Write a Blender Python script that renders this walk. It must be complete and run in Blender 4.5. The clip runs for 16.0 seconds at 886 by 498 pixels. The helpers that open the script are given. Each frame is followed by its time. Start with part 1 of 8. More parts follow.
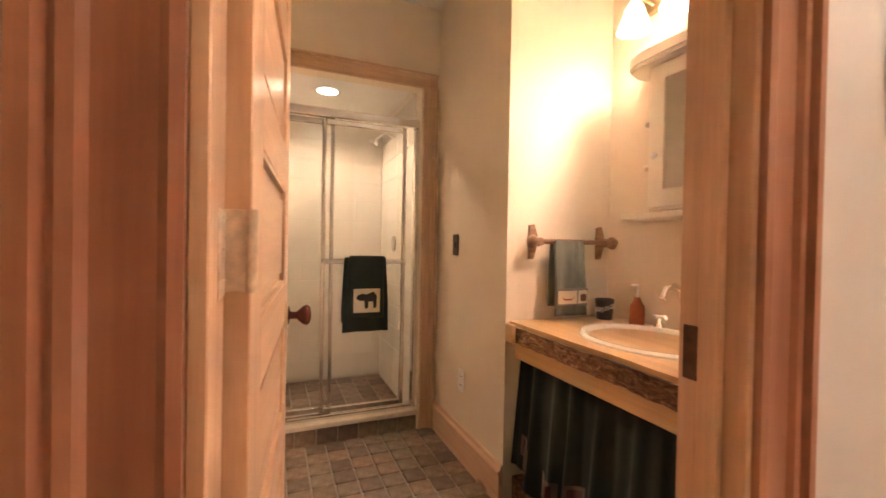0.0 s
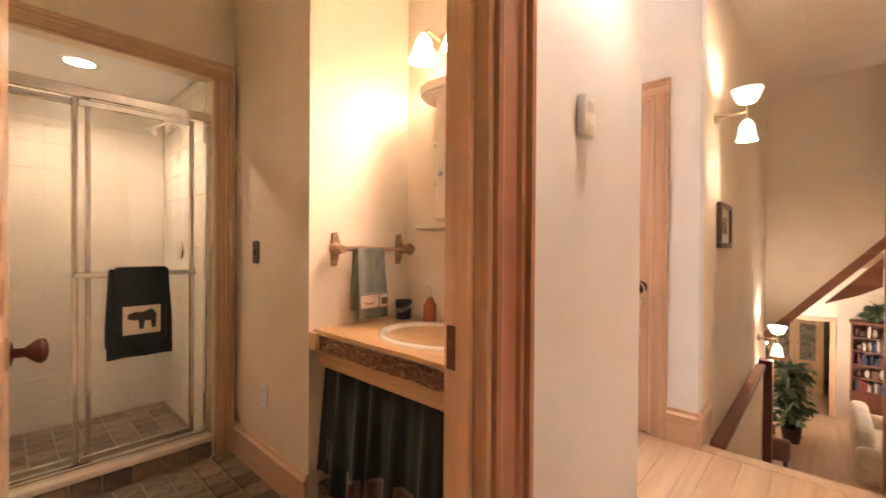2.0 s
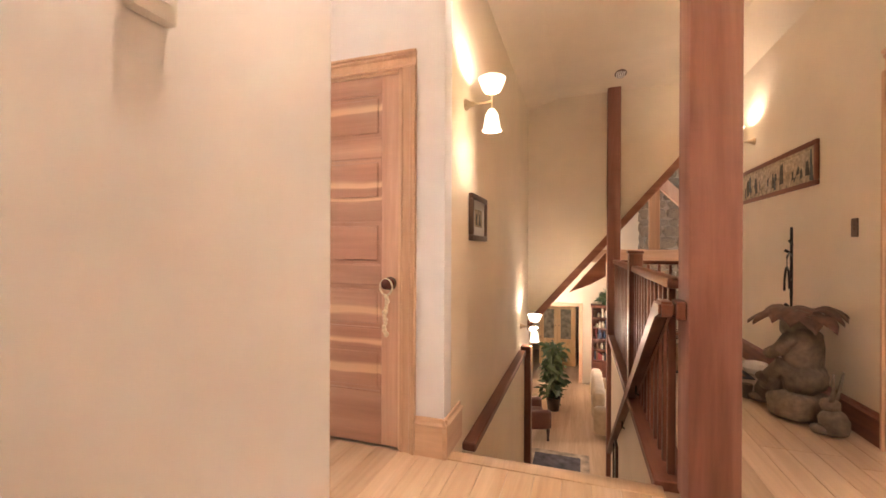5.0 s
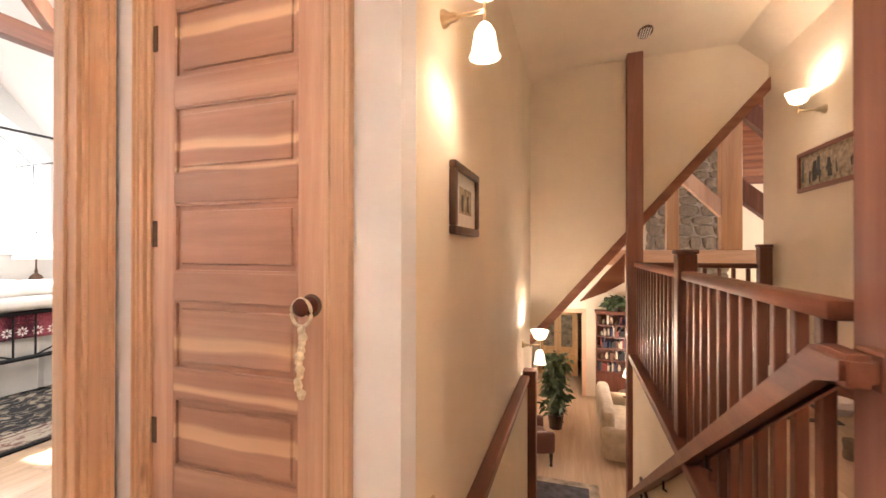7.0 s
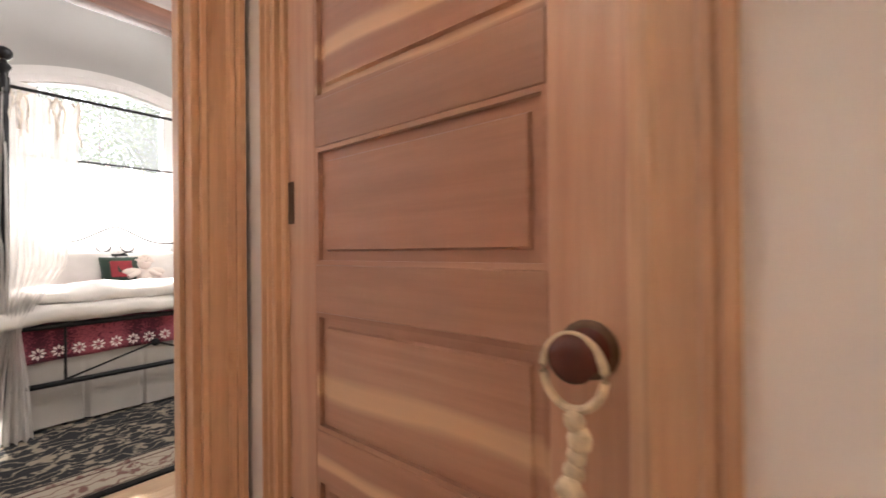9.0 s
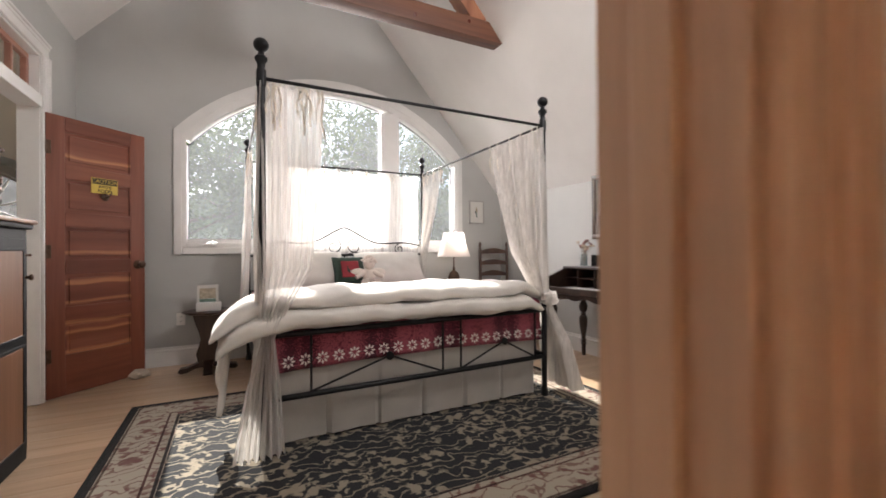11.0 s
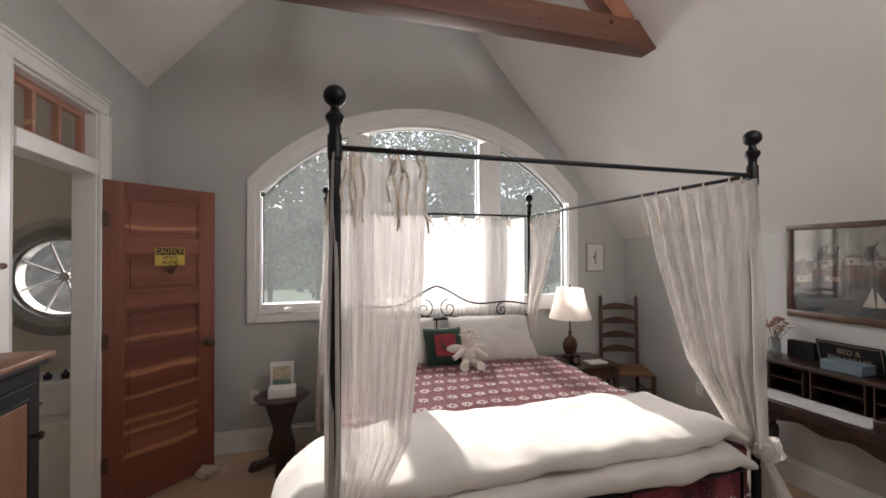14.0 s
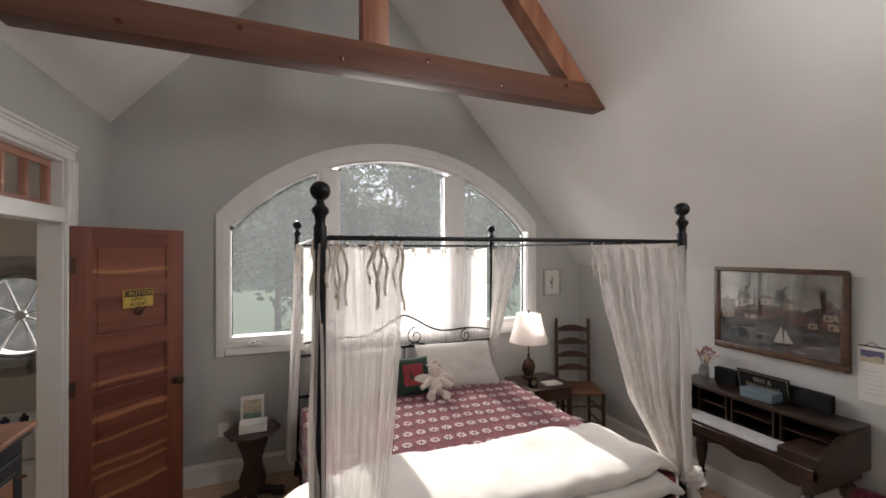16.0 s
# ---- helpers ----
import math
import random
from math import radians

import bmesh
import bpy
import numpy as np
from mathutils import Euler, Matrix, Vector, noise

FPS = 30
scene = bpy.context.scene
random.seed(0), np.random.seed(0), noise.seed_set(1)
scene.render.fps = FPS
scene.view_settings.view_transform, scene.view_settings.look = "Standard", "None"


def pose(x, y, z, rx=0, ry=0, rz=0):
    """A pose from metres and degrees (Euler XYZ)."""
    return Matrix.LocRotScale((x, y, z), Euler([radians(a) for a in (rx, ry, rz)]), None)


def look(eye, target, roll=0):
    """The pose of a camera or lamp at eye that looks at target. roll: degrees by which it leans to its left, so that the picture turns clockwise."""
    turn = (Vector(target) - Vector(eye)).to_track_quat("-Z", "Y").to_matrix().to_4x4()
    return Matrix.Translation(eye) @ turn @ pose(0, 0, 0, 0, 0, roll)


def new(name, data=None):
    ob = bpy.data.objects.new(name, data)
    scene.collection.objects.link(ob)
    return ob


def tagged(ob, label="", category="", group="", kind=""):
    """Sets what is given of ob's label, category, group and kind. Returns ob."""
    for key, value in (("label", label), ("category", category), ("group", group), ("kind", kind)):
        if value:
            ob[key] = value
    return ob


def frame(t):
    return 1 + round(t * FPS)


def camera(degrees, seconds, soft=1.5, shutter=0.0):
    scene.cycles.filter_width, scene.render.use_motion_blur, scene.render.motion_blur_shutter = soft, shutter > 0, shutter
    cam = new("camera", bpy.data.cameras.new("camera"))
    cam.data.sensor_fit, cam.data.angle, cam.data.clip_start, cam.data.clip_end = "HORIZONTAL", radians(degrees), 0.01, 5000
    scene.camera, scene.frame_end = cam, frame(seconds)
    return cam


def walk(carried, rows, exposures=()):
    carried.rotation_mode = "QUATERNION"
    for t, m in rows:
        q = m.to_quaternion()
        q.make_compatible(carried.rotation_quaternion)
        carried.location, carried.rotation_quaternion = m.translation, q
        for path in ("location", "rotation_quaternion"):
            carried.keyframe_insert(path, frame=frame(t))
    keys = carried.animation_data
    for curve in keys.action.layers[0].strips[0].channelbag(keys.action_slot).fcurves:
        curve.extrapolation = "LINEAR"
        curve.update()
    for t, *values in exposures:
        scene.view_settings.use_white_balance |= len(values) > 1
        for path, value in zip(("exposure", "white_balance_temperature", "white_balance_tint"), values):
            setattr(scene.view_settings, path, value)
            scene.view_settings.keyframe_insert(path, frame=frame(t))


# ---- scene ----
cam = camera(94.2, 16.0, 1.6, 0.35)
METRES, EYE, TILT, LEAN, TURN = 5.16, 1.10, 0.0, 0.0, -22.4
ROWS = [
    (0.0, 0.0, 0.0, 0.0, 0.01, -0.61, -1.06),
    (0.5, 0.0044, -0.0024, 0.0049, -6.46, -0.64, -0.9),
    (1.0, 0.0077, -0.0048, 0.0073, -12.59, -0.5, -0.76),
    (1.5, 0.0092, -0.0094, 0.0078, -18.73, -0.51, -0.55),
    (2.0, 0.0106, -0.0137, 0.0076, -24.79, -0.48, -0.38),
    (2.5, 0.0155, -0.0186, 0.0074, -30.67, -0.61, -0.35),
    (3.0, 0.0274, -0.0243, 0.007, -36.24, -0.48, -0.38),
    (3.5, 0.0474, -0.0286, 0.0057, -41.36, -0.27, -0.47),
    (4.0, 0.0704, -0.0305, 0.0033, -45.26, -0.33, -0.41),
    (4.5, 0.1028, -0.0133, -0.0009, -48.55, -0.36, -0.36),
    (7.0, 0.2912, 0.108, -0.0063, -49.68, 0.23, -0.07),
    (7.5, 0.3195, 0.1394, -0.0096, -45.98, 0.2, -0.02),
    (8.0, 0.3395, 0.1785, -0.0122, -40.76, 0.35, 0.22),
    (8.5, 0.3516, 0.2195, -0.0143, -34.64, 0.49, 0.42),
    (9.0, 0.3552, 0.2633, -0.0161, -28.19, 0.18, 0.54),
    (9.5, 0.3464, 0.3052, -0.0172, -21.22, -0.07, 0.56),
    (10.0, 0.3331, 0.3464, -0.0157, -14.78, -0.05, 0.55),
    (12.5, 0.2565, 0.5506, 0.015, 4.22, 0.41, 0.16),
    (13.0, 0.2467, 0.5783, 0.0358, 5.52, 0.32, 0.22),
    (13.5, 0.2501, 0.5989, 0.0605, 5.88, 0.56, 0.21),
    (14.0, 0.2522, 0.6004, 0.0922, 6.01, 0.6, 0.21),
    (14.5, 0.2461, 0.5944, 0.1174, 5.88, 0.62, 0.17),
    (15.0, 0.2436, 0.5848, 0.134, 5.02, 0.6, 0.09),
    (15.5, 0.2446, 0.5739, 0.1436, 3.29, 0.41, 0.1),
    (16.0, 0.2467, 0.5645, 0.1505, 0.75, 0.27, 0.07),
]
walk(cam, [(t, pose(0, 0, EYE, TILT, LEAN, TURN) @ pose(METRES * x, METRES * y, METRES * z, 90 + pitch, roll, yaw)) for t, x, y, z, yaw, pitch, roll in ROWS],
     [(0.0, 2.92), (3.0, 2.88), (4.7, 2.95), (7.0, 3.03), (7.6, 2.93), (8.5, 2.56), (9.0, 2.12), (9.5, 1.82), (10.2, 1.58), (12.0, 1.10), (13.0, 0.88), (14.0, 0.62), (16.0, 0.55)])

# ---------- world, sun, lamps ----------
world = bpy.data.worlds.new("sky_world")
scene.world = world
world.use_nodes = True
wn = world.node_tree.nodes
sky = wn.new("ShaderNodeTexSky")
sky.sky_type = "NISHITA"
sky.sun_disc = False
sky.sun_elevation = radians(35.8)
sky.sun_rotation = radians(-2.3)
world.node_tree.links.new(sky.outputs[0], wn["Background"].inputs[0])
wn["Background"].inputs[1].default_value = 0.15


def lamp(name, kind, m, power, colour, size=0.05, size_y=None, angle=None):
    data = bpy.data.lights.new(name, kind)
    data.energy, data.color = power, colour
    if kind == "SUN":
        data.angle = radians(size)
    elif kind == "AREA":
        data.size = size
        if size_y:
            data.shape, data.size_y = "RECTANGLE", size_y
    elif kind == "SPOT":
        data.spot_size, data.spot_blend, data.shadow_soft_size = radians(angle), 0.6, size
    else:
        data.shadow_soft_size = size
    ob = new(name, data)
    ob.matrix_world = m
    return ob


SUN_WAY = Vector((0.04, -1.0, -0.72))
lamp("sun", "SUN", look((0, 0, 0), SUN_WAY), 4.2, (1.0, 0.95, 0.87), 0.6)
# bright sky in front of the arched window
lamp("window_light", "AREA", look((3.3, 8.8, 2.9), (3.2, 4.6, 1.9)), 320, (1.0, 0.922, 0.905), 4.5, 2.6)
# sky light in the lower half of the window opening, behind the sheer panel
lamp("window_opening_light", "AREA", look((3.365, 5.955, 1.46), (3.365, 0, 1.3)), 0.6, (1.0, 0.955, 0.975), 1.60, 0.80)
# unseen fill lamp under the slope behind the walker, brightening the gable
lamp("gable_fill_light", "AREA", look((4.15, 2.42, 3.12), (2.9, 5.9, 3.3)), 26, (1.0, 0.95, 0.945), 1.1, 0.9)
WARM = (1.0, 0.795, 0.655)


# ---------- materials ----------
def material(name, rough=0.6, metal=0.0):
    m = bpy.data.materials.new(name)
    m.use_nodes = True
    b = m.node_tree.nodes["Principled BSDF"]
    b.inputs["Roughness"].default_value = rough
    b.inputs["Metallic"].default_value = metal
    return m, m.node_tree.nodes, m.node_tree.links, b


def ramp(nt, stops):
    r = nt.new("ShaderNodeValToRGB")
    e = r.color_ramp.elements
    while len(e) < len(stops):
        e.new(0.5)
    for el, (p, c) in zip(e, stops):
        el.position, el.color = p, (*c, 1)
    return r


def coords(nt, nl, scale=(1, 1, 1), kind="Object"):
    tc, mp = nt.new("ShaderNodeTexCoord"), nt.new("ShaderNodeMapping")
    mp.inputs["Scale"].default_value = scale
    nl.new(tc.outputs[kind], mp.inputs[0])
    return mp


def noise_node(nt, nl, src, scale, detail=5.0, rough=0.55, distort=0.0):
    n = nt.new("ShaderNodeTexNoise")
    n.inputs["Scale"].default_value, n.inputs["Detail"].default_value = scale, detail
    n.inputs["Roughness"].default_value, n.inputs["Distortion"].default_value = rough, distort
    nl.new(src.outputs[0], n.inputs["Vector"])
    return n


def bump(nt, nl, b, src, strength=0.2, dist=0.01):
    bp = nt.new("ShaderNodeBump")
    bp.inputs["Strength"].default_value, bp.inputs["Distance"].default_value = strength, dist
    nl.new(src, bp.inputs["Height"])
    nl.new(bp.outputs[0], b.inputs["Normal"])


def mix(nt, nl, a, b, fac, mode="MIX"):
    x = nt.new("ShaderNodeMix")
    x.data_type, x.blend_type = "RGBA", mode
    for sock, v in ((x.inputs[0], fac), (x.inputs[6], a), (x.inputs[7], b)):
        if isinstance(v, (int, float)):
            sock.default_value = v
        elif isinstance(v, tuple):
            sock.default_value = (*v, 1)
        else:
            nl.new(v, sock)
    return x.outputs[2]


def paint(name, c, rough=0.75, grain=260, relief=0.06, vary=0.06):
    """Rolled wall paint: faint blotches, fine orange-peel relief."""
    m, nt, nl, b = material(name, rough)
    mp = coords(nt, nl)
    n = noise_node(nt, nl, mp, 1.3, 4)
    lo, hi = tuple(v * (1 - vary) for v in c), tuple(min(1, v * (1 + vary)) for v in c)
    r = ramp(nt, [(0.3, lo), (0.7, hi)])
    nl.new(n.outputs[0], r.inputs[0])
    nl.new(r.outputs[0], b.inputs["Base Color"])
    f = noise_node(nt, nl, mp, grain, 2)
    bump(nt, nl, b, f.outputs[0], relief, 0.003)
    return m


def wood(name, dark, mid, light, axis=2, rough=0.38, scale=1.0, knots=True, per_object=0.25, relief=0.08, sap=None, bands=()):
    """Timber with grain along axis, plank-to-plank variation and knots."""
    m, nt, nl, b = material(name, rough)
    st = [9.0 * scale] * 3
    st[axis] = 0.55 * scale
    mp = coords(nt, nl, tuple(st))
    info = nt.new("ShaderNodeObjectInfo")
    add = nt.new("ShaderNodeVectorMath")
    add.operation = "MULTIPLY_ADD"
    add.inputs[1].default_value = (1, 1, 1)
    comb = nt.new("ShaderNodeCombineXYZ")
    mul = nt.new("ShaderNodeMath")
    mul.operation = "MULTIPLY"
    mul.inputs[1].default_value = 37.0
    nl.new(info.outputs["Random"], mul.inputs[0])
    for i in range(3):
        nl.new(mul.outputs[0], comb.inputs[i])
    nl.new(mp.outputs[0], add.inputs[0])
    nl.new(comb.outputs[0], add.inputs[2])
    g = noise_node(nt, nl, add, 1.2, 6, 0.6, 0.6)
    r = ramp(nt, [(0.30, dark), (0.5, mid), (0.69, light)])
    nl.new(g.outputs[0], r.inputs[0])
    fine = noise_node(nt, nl, add, 9.0, 3, 0.7)
    rf = ramp(nt, [(0.35, (0.86, 0.86, 0.86)), (0.65, (1.05, 1.05, 1.05))])
    nl.new(fine.outputs[0], rf.inputs[0])
    col = mix(nt, nl, r.outputs[0], rf.outputs[0], 0.55, "MULTIPLY")
    if sap and bands:
        # sapwood streaks at set heights, wandering a little along the board
        sz = nt.new("ShaderNodeSeparateXYZ")
        tcb = coords(nt, nl)
        nl.new(tcb.outputs[0], sz.inputs[0])
        wander = noise_node(nt, nl, coords(nt, nl, (1.6, 1.6, 5.0)), 1.0, 2)
        mm = nt.new("ShaderNodeMath")
        mm.operation = "MULTIPLY_ADD"
        mm.inputs[1].default_value = 0.07
        nl.new(wander.outputs[0], mm.inputs[0])
        nl.new(sz.outputs[2], mm.inputs[2])
        dv = nt.new("ShaderNodeMath")
        dv.operation = "DIVIDE"
        dv.inputs[1].default_value = 2.2
        nl.new(mm.outputs[0], dv.inputs[0])
        stops = []
        for zc, hw in sorted(bands):
            for dz, k in ((-hw - 0.006, 0.0), (-hw, 0.85), (hw * 0.8, 0.7), (hw + 0.012, 0.0)):
                stops.append(((zc + 0.035 + dz) / 2.2, (k, k, k)))
        rb_ = ramp(nt, stops)
        nl.new(dv.outputs[0], rb_.inputs[0])
        col = mix(nt, nl, col, sap, rb_.outputs[0])
    elif sap:
        ss = [7.0] * 3
        ss[axis] = 0.16
        ms_ = coords(nt, nl, tuple(ss))
        ad3 = nt.new("ShaderNodeVectorMath")
        nl.new(ms_.outputs[0], ad3.inputs[0])
        nl.new(comb.outputs[0], ad3.inputs[1])
        sn = noise_node(nt, nl, ad3, 1.0, 1.5, 0.4)
        rs = ramp(nt, [(0.605, (0, 0, 0)), (0.622, (0.8, 0.8, 0.8)), (0.66, (0.65, 0.65, 0.65)), (0.675, (0, 0, 0))])
        nl.new(sn.outputs[0], rs.inputs[0])
        col = mix(nt, nl, col, sap, rs.outputs[0])
    if knots:
        mk = coords(nt, nl, tuple(4.2 * scale if i != axis else 1.9 * scale for i in range(3)))
        v = nt.new("ShaderNodeTexVoronoi")
        v.inputs["Scale"].default_value = 1.0
        ad2 = nt.new("ShaderNodeVectorMath")
        nl.new(mk.outputs[0], ad2.inputs[0])
        nl.new(comb.outputs[0], ad2.inputs[1])
        nl.new(ad2.outputs[0], v.inputs["Vector"])
        rk = ramp(nt, [(0.045, (0.30, 0.22, 0.18)), (0.10, (1, 1, 1))])
        nl.new(v.outputs["Distance"], rk.inputs[0])
        col = mix(nt, nl, col, rk.outputs[0], 0.8, "MULTIPLY")
    ro = ramp(nt, [(0.0, (1 - per_object,) * 3), (1.0, (1 + per_object * 0.6,) * 3)])
    nl.new(info.outputs["Random"], ro.inputs[0])
    col = mix(nt, nl, col, ro.outputs[0], 1.0, "MULTIPLY")
    nl.new(col, b.inputs["Base Color"])
    bump(nt, nl, b, fine.outputs[0], relief, 0.004)
    b.inputs["Coat Weight"].default_value = 0.15
    b.inputs["Coat Roughness"].default_value = 0.25
    return m


def plain(name, c, rough=0.5, metal=0.0, vary=0.12, scale=18.0, relief=0.05):
    m, nt, nl, b = material(name, rough, metal)
    mp = coords(nt, nl)
    n = noise_node(nt, nl, mp, scale, 4)
    r = ramp(nt, [(0.3, tuple(v * (1 - vary) for v in c)), (0.7, tuple(min(1, v * (1 + vary)) for v in c))])
    nl.new(n.outputs[0], r.inputs[0])
    nl.new(r.outputs[0], b.inputs["Base Color"])
    if relief:
        bump(nt, nl, b, n.outputs[0], relief, 0.004)
    return m


def cloth(name, c, rough=0.9, weave=700, vary=0.1, sheer=0.0, through_light=0.0, sheen=0.2):
    """Woven cloth; sheer lets part of the view pass, through_light is translucency."""
    m, nt, nl, b = material(name, rough)
    mp = coords(nt, nl)
    n = noise_node(nt, nl, mp, 6, 4)
    r = ramp(nt, [(0.3, tuple(v * (1 - vary) for v in c)), (0.7, tuple(min(1, v * (1 + vary)) for v in c))])
    nl.new(n.outputs[0], r.inputs[0])
    nl.new(r.outputs[0], b.inputs["Base Color"])
    f = noise_node(nt, nl, mp, weave, 2)
    bump(nt, nl, b, f.outputs[0], 0.15, 0.002)
    b.inputs["Sheen Weight"].default_value = sheen
    out = nt["Material Output"]
    last = b.outputs[0]
    if through_light:
        tr = nt.new("ShaderNodeBsdfTranslucent")
        tr.inputs[0].default_value = (*c, 1)
        ms = nt.new("ShaderNodeMixShader")
        ms.inputs[0].default_value = through_light
        nl.new(last, ms.inputs[1])
        nl.new(tr.outputs[0], ms.inputs[2])
        last = ms.outputs[0]
    if sheer:
        tp = nt.new("ShaderNodeBsdfTransparent")
        ms = nt.new("ShaderNodeMixShader")
        th = ramp(nt, [(0.35, (sheer * 0.6,) * 3), (0.65, (min(1, sheer * 1.3),) * 3)])
        n2 = noise_node(nt, nl, coords(nt, nl, (60, 60, 2.5)), 1.0, 3)
        nl.new(n2.outputs[0], th.inputs[0])
        nl.new(th.outputs[0], ms.inputs[0])
        nl.new(last, ms.inputs[1])
        nl.new(tp.outputs[0], ms.inputs[2])
        last = ms.outputs[0]
    nl.new(last, out.inputs[0])
    return m


def glow(name, c, strength, base=(0.9, 0.86, 0.78)):
    m, nt, nl, b = material(name, 0.4)
    b.inputs["Base Color"].default_value = (*base, 1)
    b.inputs["Emission Color"].default_value = (*c, 1)
    b.inputs["Emission Strength"].default_value = strength
    return m


def glass_mat(name, tint=(1, 1, 1), gloss=0.06, haze=0.0):
    m, nt, nl, b = material(name, 0.05)
    tp = nt.new("ShaderNodeBsdfTransparent")
    tp.inputs[0].default_value = (*tint, 1)
    gl = nt.new("ShaderNodeBsdfGlossy")
    gl.inputs["Roughness"].default_value = 0.02
    ms = nt.new("ShaderNodeMixShader")
    ms.inputs[0].default_value = gloss
    nl.new(tp.outputs[0], ms.inputs[1])
    nl.new(gl.outputs[0], ms.inputs[2])
    last = ms.outputs[0]
    if haze:
        df = nt.new("ShaderNodeBsdfTranslucent")
        df.inputs[0].default_value = (0.9, 0.93, 0.95, 1)
        m2 = nt.new("ShaderNodeMixShader")
        hz = ramp(nt, [(0.3, (haze * 0.85,) * 3), (0.75, (haze * 1.15,) * 3)])
        nz = noise_node(nt, nl, coords(nt, nl, (3, 3, 1.5)), 1.6, 6)
        nl.new(nz.outputs[0], hz.inputs[0])
        nl.new(hz.outputs[0], m2.inputs[0])
        nl.new(last, m2.inputs[1])
        nl.new(df.outputs[0], m2.inputs[2])
        last = m2.outputs[0]
    nl.new(last, nt["Material Output"].inputs[0])
    return m


CREAM = paint("cream_wall_paint", (0.77, 0.67, 0.53))
BATHGREY = paint("small_bath_wall_paint", (0.68, 0.63, 0.56))
HALLWHITE = paint("hall_wall_paint", (0.75, 0.745, 0.77))
GREY = paint("grey_blue_wall_paint", (0.52, 0.52, 0.505))
WHITE = paint("white_ceiling_paint", (0.79, 0.775, 0.755))
TRIMWHITE = plain("white_gloss_trim", (0.80, 0.79, 0.77), 0.35, 0, 0.03, 6, 0.02)
FIR = wood("fir_door_wood", (0.43, 0.235, 0.160), (0.50, 0.292, 0.202), (0.58, 0.368, 0.26), 2, 0.36, 0.8, False, 0.14)
FIR_X = wood("fir_rail_wood", (0.37, 0.165, 0.12), (0.455, 0.222, 0.162), (0.54, 0.29, 0.21), 0, 0.36, 0.5, False, 0.16, 0.08, (0.74, 0.47, 0.29))
FIR_BAND = wood("fir_rail_wood_streaked", (0.38, 0.192, 0.132), (0.455, 0.25, 0.174), (0.54, 0.322, 0.227), 0, 0.36, 0.5, False, 0.12, 0.08, (0.78, 0.53, 0.34), ((0.41, 0.024), (0.565, 0.006), (0.725, 0.017), (1.345, 0.004), (1.425, 0.011), (1.85, 0.014)))
# redder, darker copy of the fir casing; hall-side shade is put into its colour
CASING_SHADED = wood("shaded_red_casing_wood", (0.31, 0.115, 0.066), (0.41, 0.175, 0.102), (0.51, 0.250, 0.155), 2, 0.32, 0.7, True, 0.10)
CASING_SHADED_H = wood("shaded_red_casing_wood_flat", (0.31, 0.115, 0.066), (0.41, 0.175, 0.102), (0.51, 0.250, 0.155), 0, 0.32, 0.7, True, 0.10)
CASING = wood("fir_casing_wood", (0.57, 0.340, 0.215), (0.65, 0.415, 0.268), (0.74, 0.515, 0.350), 2, 0.4, 0.9, True, 0.15)
CASING_H = wood("fir_casing_wood_flat", (0.57, 0.340, 0.215), (0.65, 0.415, 0.268), (0.74, 0.515, 0.350), 0, 0.4, 0.9, True, 0.15)
CASING_Y = wood("fir_casing_wood_side", (0.57, 0.340, 0.215), (0.65, 0.415, 0.268), (0.74, 0.515, 0.350), 1, 0.4, 0.9, True, 0.15)
CHERRY = wood("cherry_rail_wood", (0.085, 0.025, 0.015), (0.135, 0.043, 0.024), (0.19, 0.066, 0.038), 2, 0.45, 1.0, False, 0.15)
CHERRY_X = wood("cherry_handrail_wood", (0.135, 0.043, 0.025), (0.205, 0.070, 0.040), (0.275, 0.105, 0.061), 0, 0.5, 1.0, False, 0.15)
CHERRY_Y = wood("cherry_cross_wood", (0.105, 0.032, 0.018), (0.165, 0.055, 0.030), (0.225, 0.083, 0.047), 1, 0.3, 1.0, False, 0.15)
RAKEWOOD = wood("rust_beam_wood", (0.22, 0.075, 0.040), (0.31, 0.115, 0.062), (0.40, 0.17, 0.095), 1, 0.5, 0.8, False, 0.10)
TIMBER = wood("timber_post_wood", (0.15, 0.055, 0.037), (0.235, 0.094, 0.066), (0.31, 0.140, 0.100), 2, 0.6, 0.6, True, 0.1, 0.2)
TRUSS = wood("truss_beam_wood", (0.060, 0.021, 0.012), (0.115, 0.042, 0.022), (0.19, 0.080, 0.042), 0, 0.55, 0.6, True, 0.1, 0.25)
PLANK = wood("maple_floor_wood", (0.46, 0.305, 0.185), (0.55, 0.385, 0.25), (0.63, 0.465, 0.325), 0, 0.3, 0.7, False, 0.10)
DARKWOOD = wood("dark_stained_wood", (0.018, 0.010, 0.007), (0.035, 0.018, 0.012), (0.065, 0.033, 0.02), 2, 0.35, 1.0, False, 0.15)
DARKWOOD_Y = wood("dark_stained_board", (0.016, 0.009, 0.007), (0.030, 0.016, 0.011), (0.055, 0.028, 0.017), 1, 0.32, 1.0, False, 0.15)
WALNUT = wood("walnut_wood", (0.038, 0.016, 0.009), (0.07, 0.031, 0.017), (0.115, 0.054, 0.03), 2, 0.38, 1.0, False, 0.15)
PINE = wood("pine_panel_wood", (0.15, 0.064, 0.030), (0.21, 0.094, 0.045), (0.27, 0.135, 0.07), 2, 0.5, 0.8, True, 0.1)
BLACKPAINT = plain("black_cabinet_paint", (0.011, 0.011, 0.012), 0.6, 0, 0.25, 30, 0.08)
BLACKPAINT.node_tree.nodes["Principled BSDF"].inputs["Specular IOR Level"].default_value = 0.2
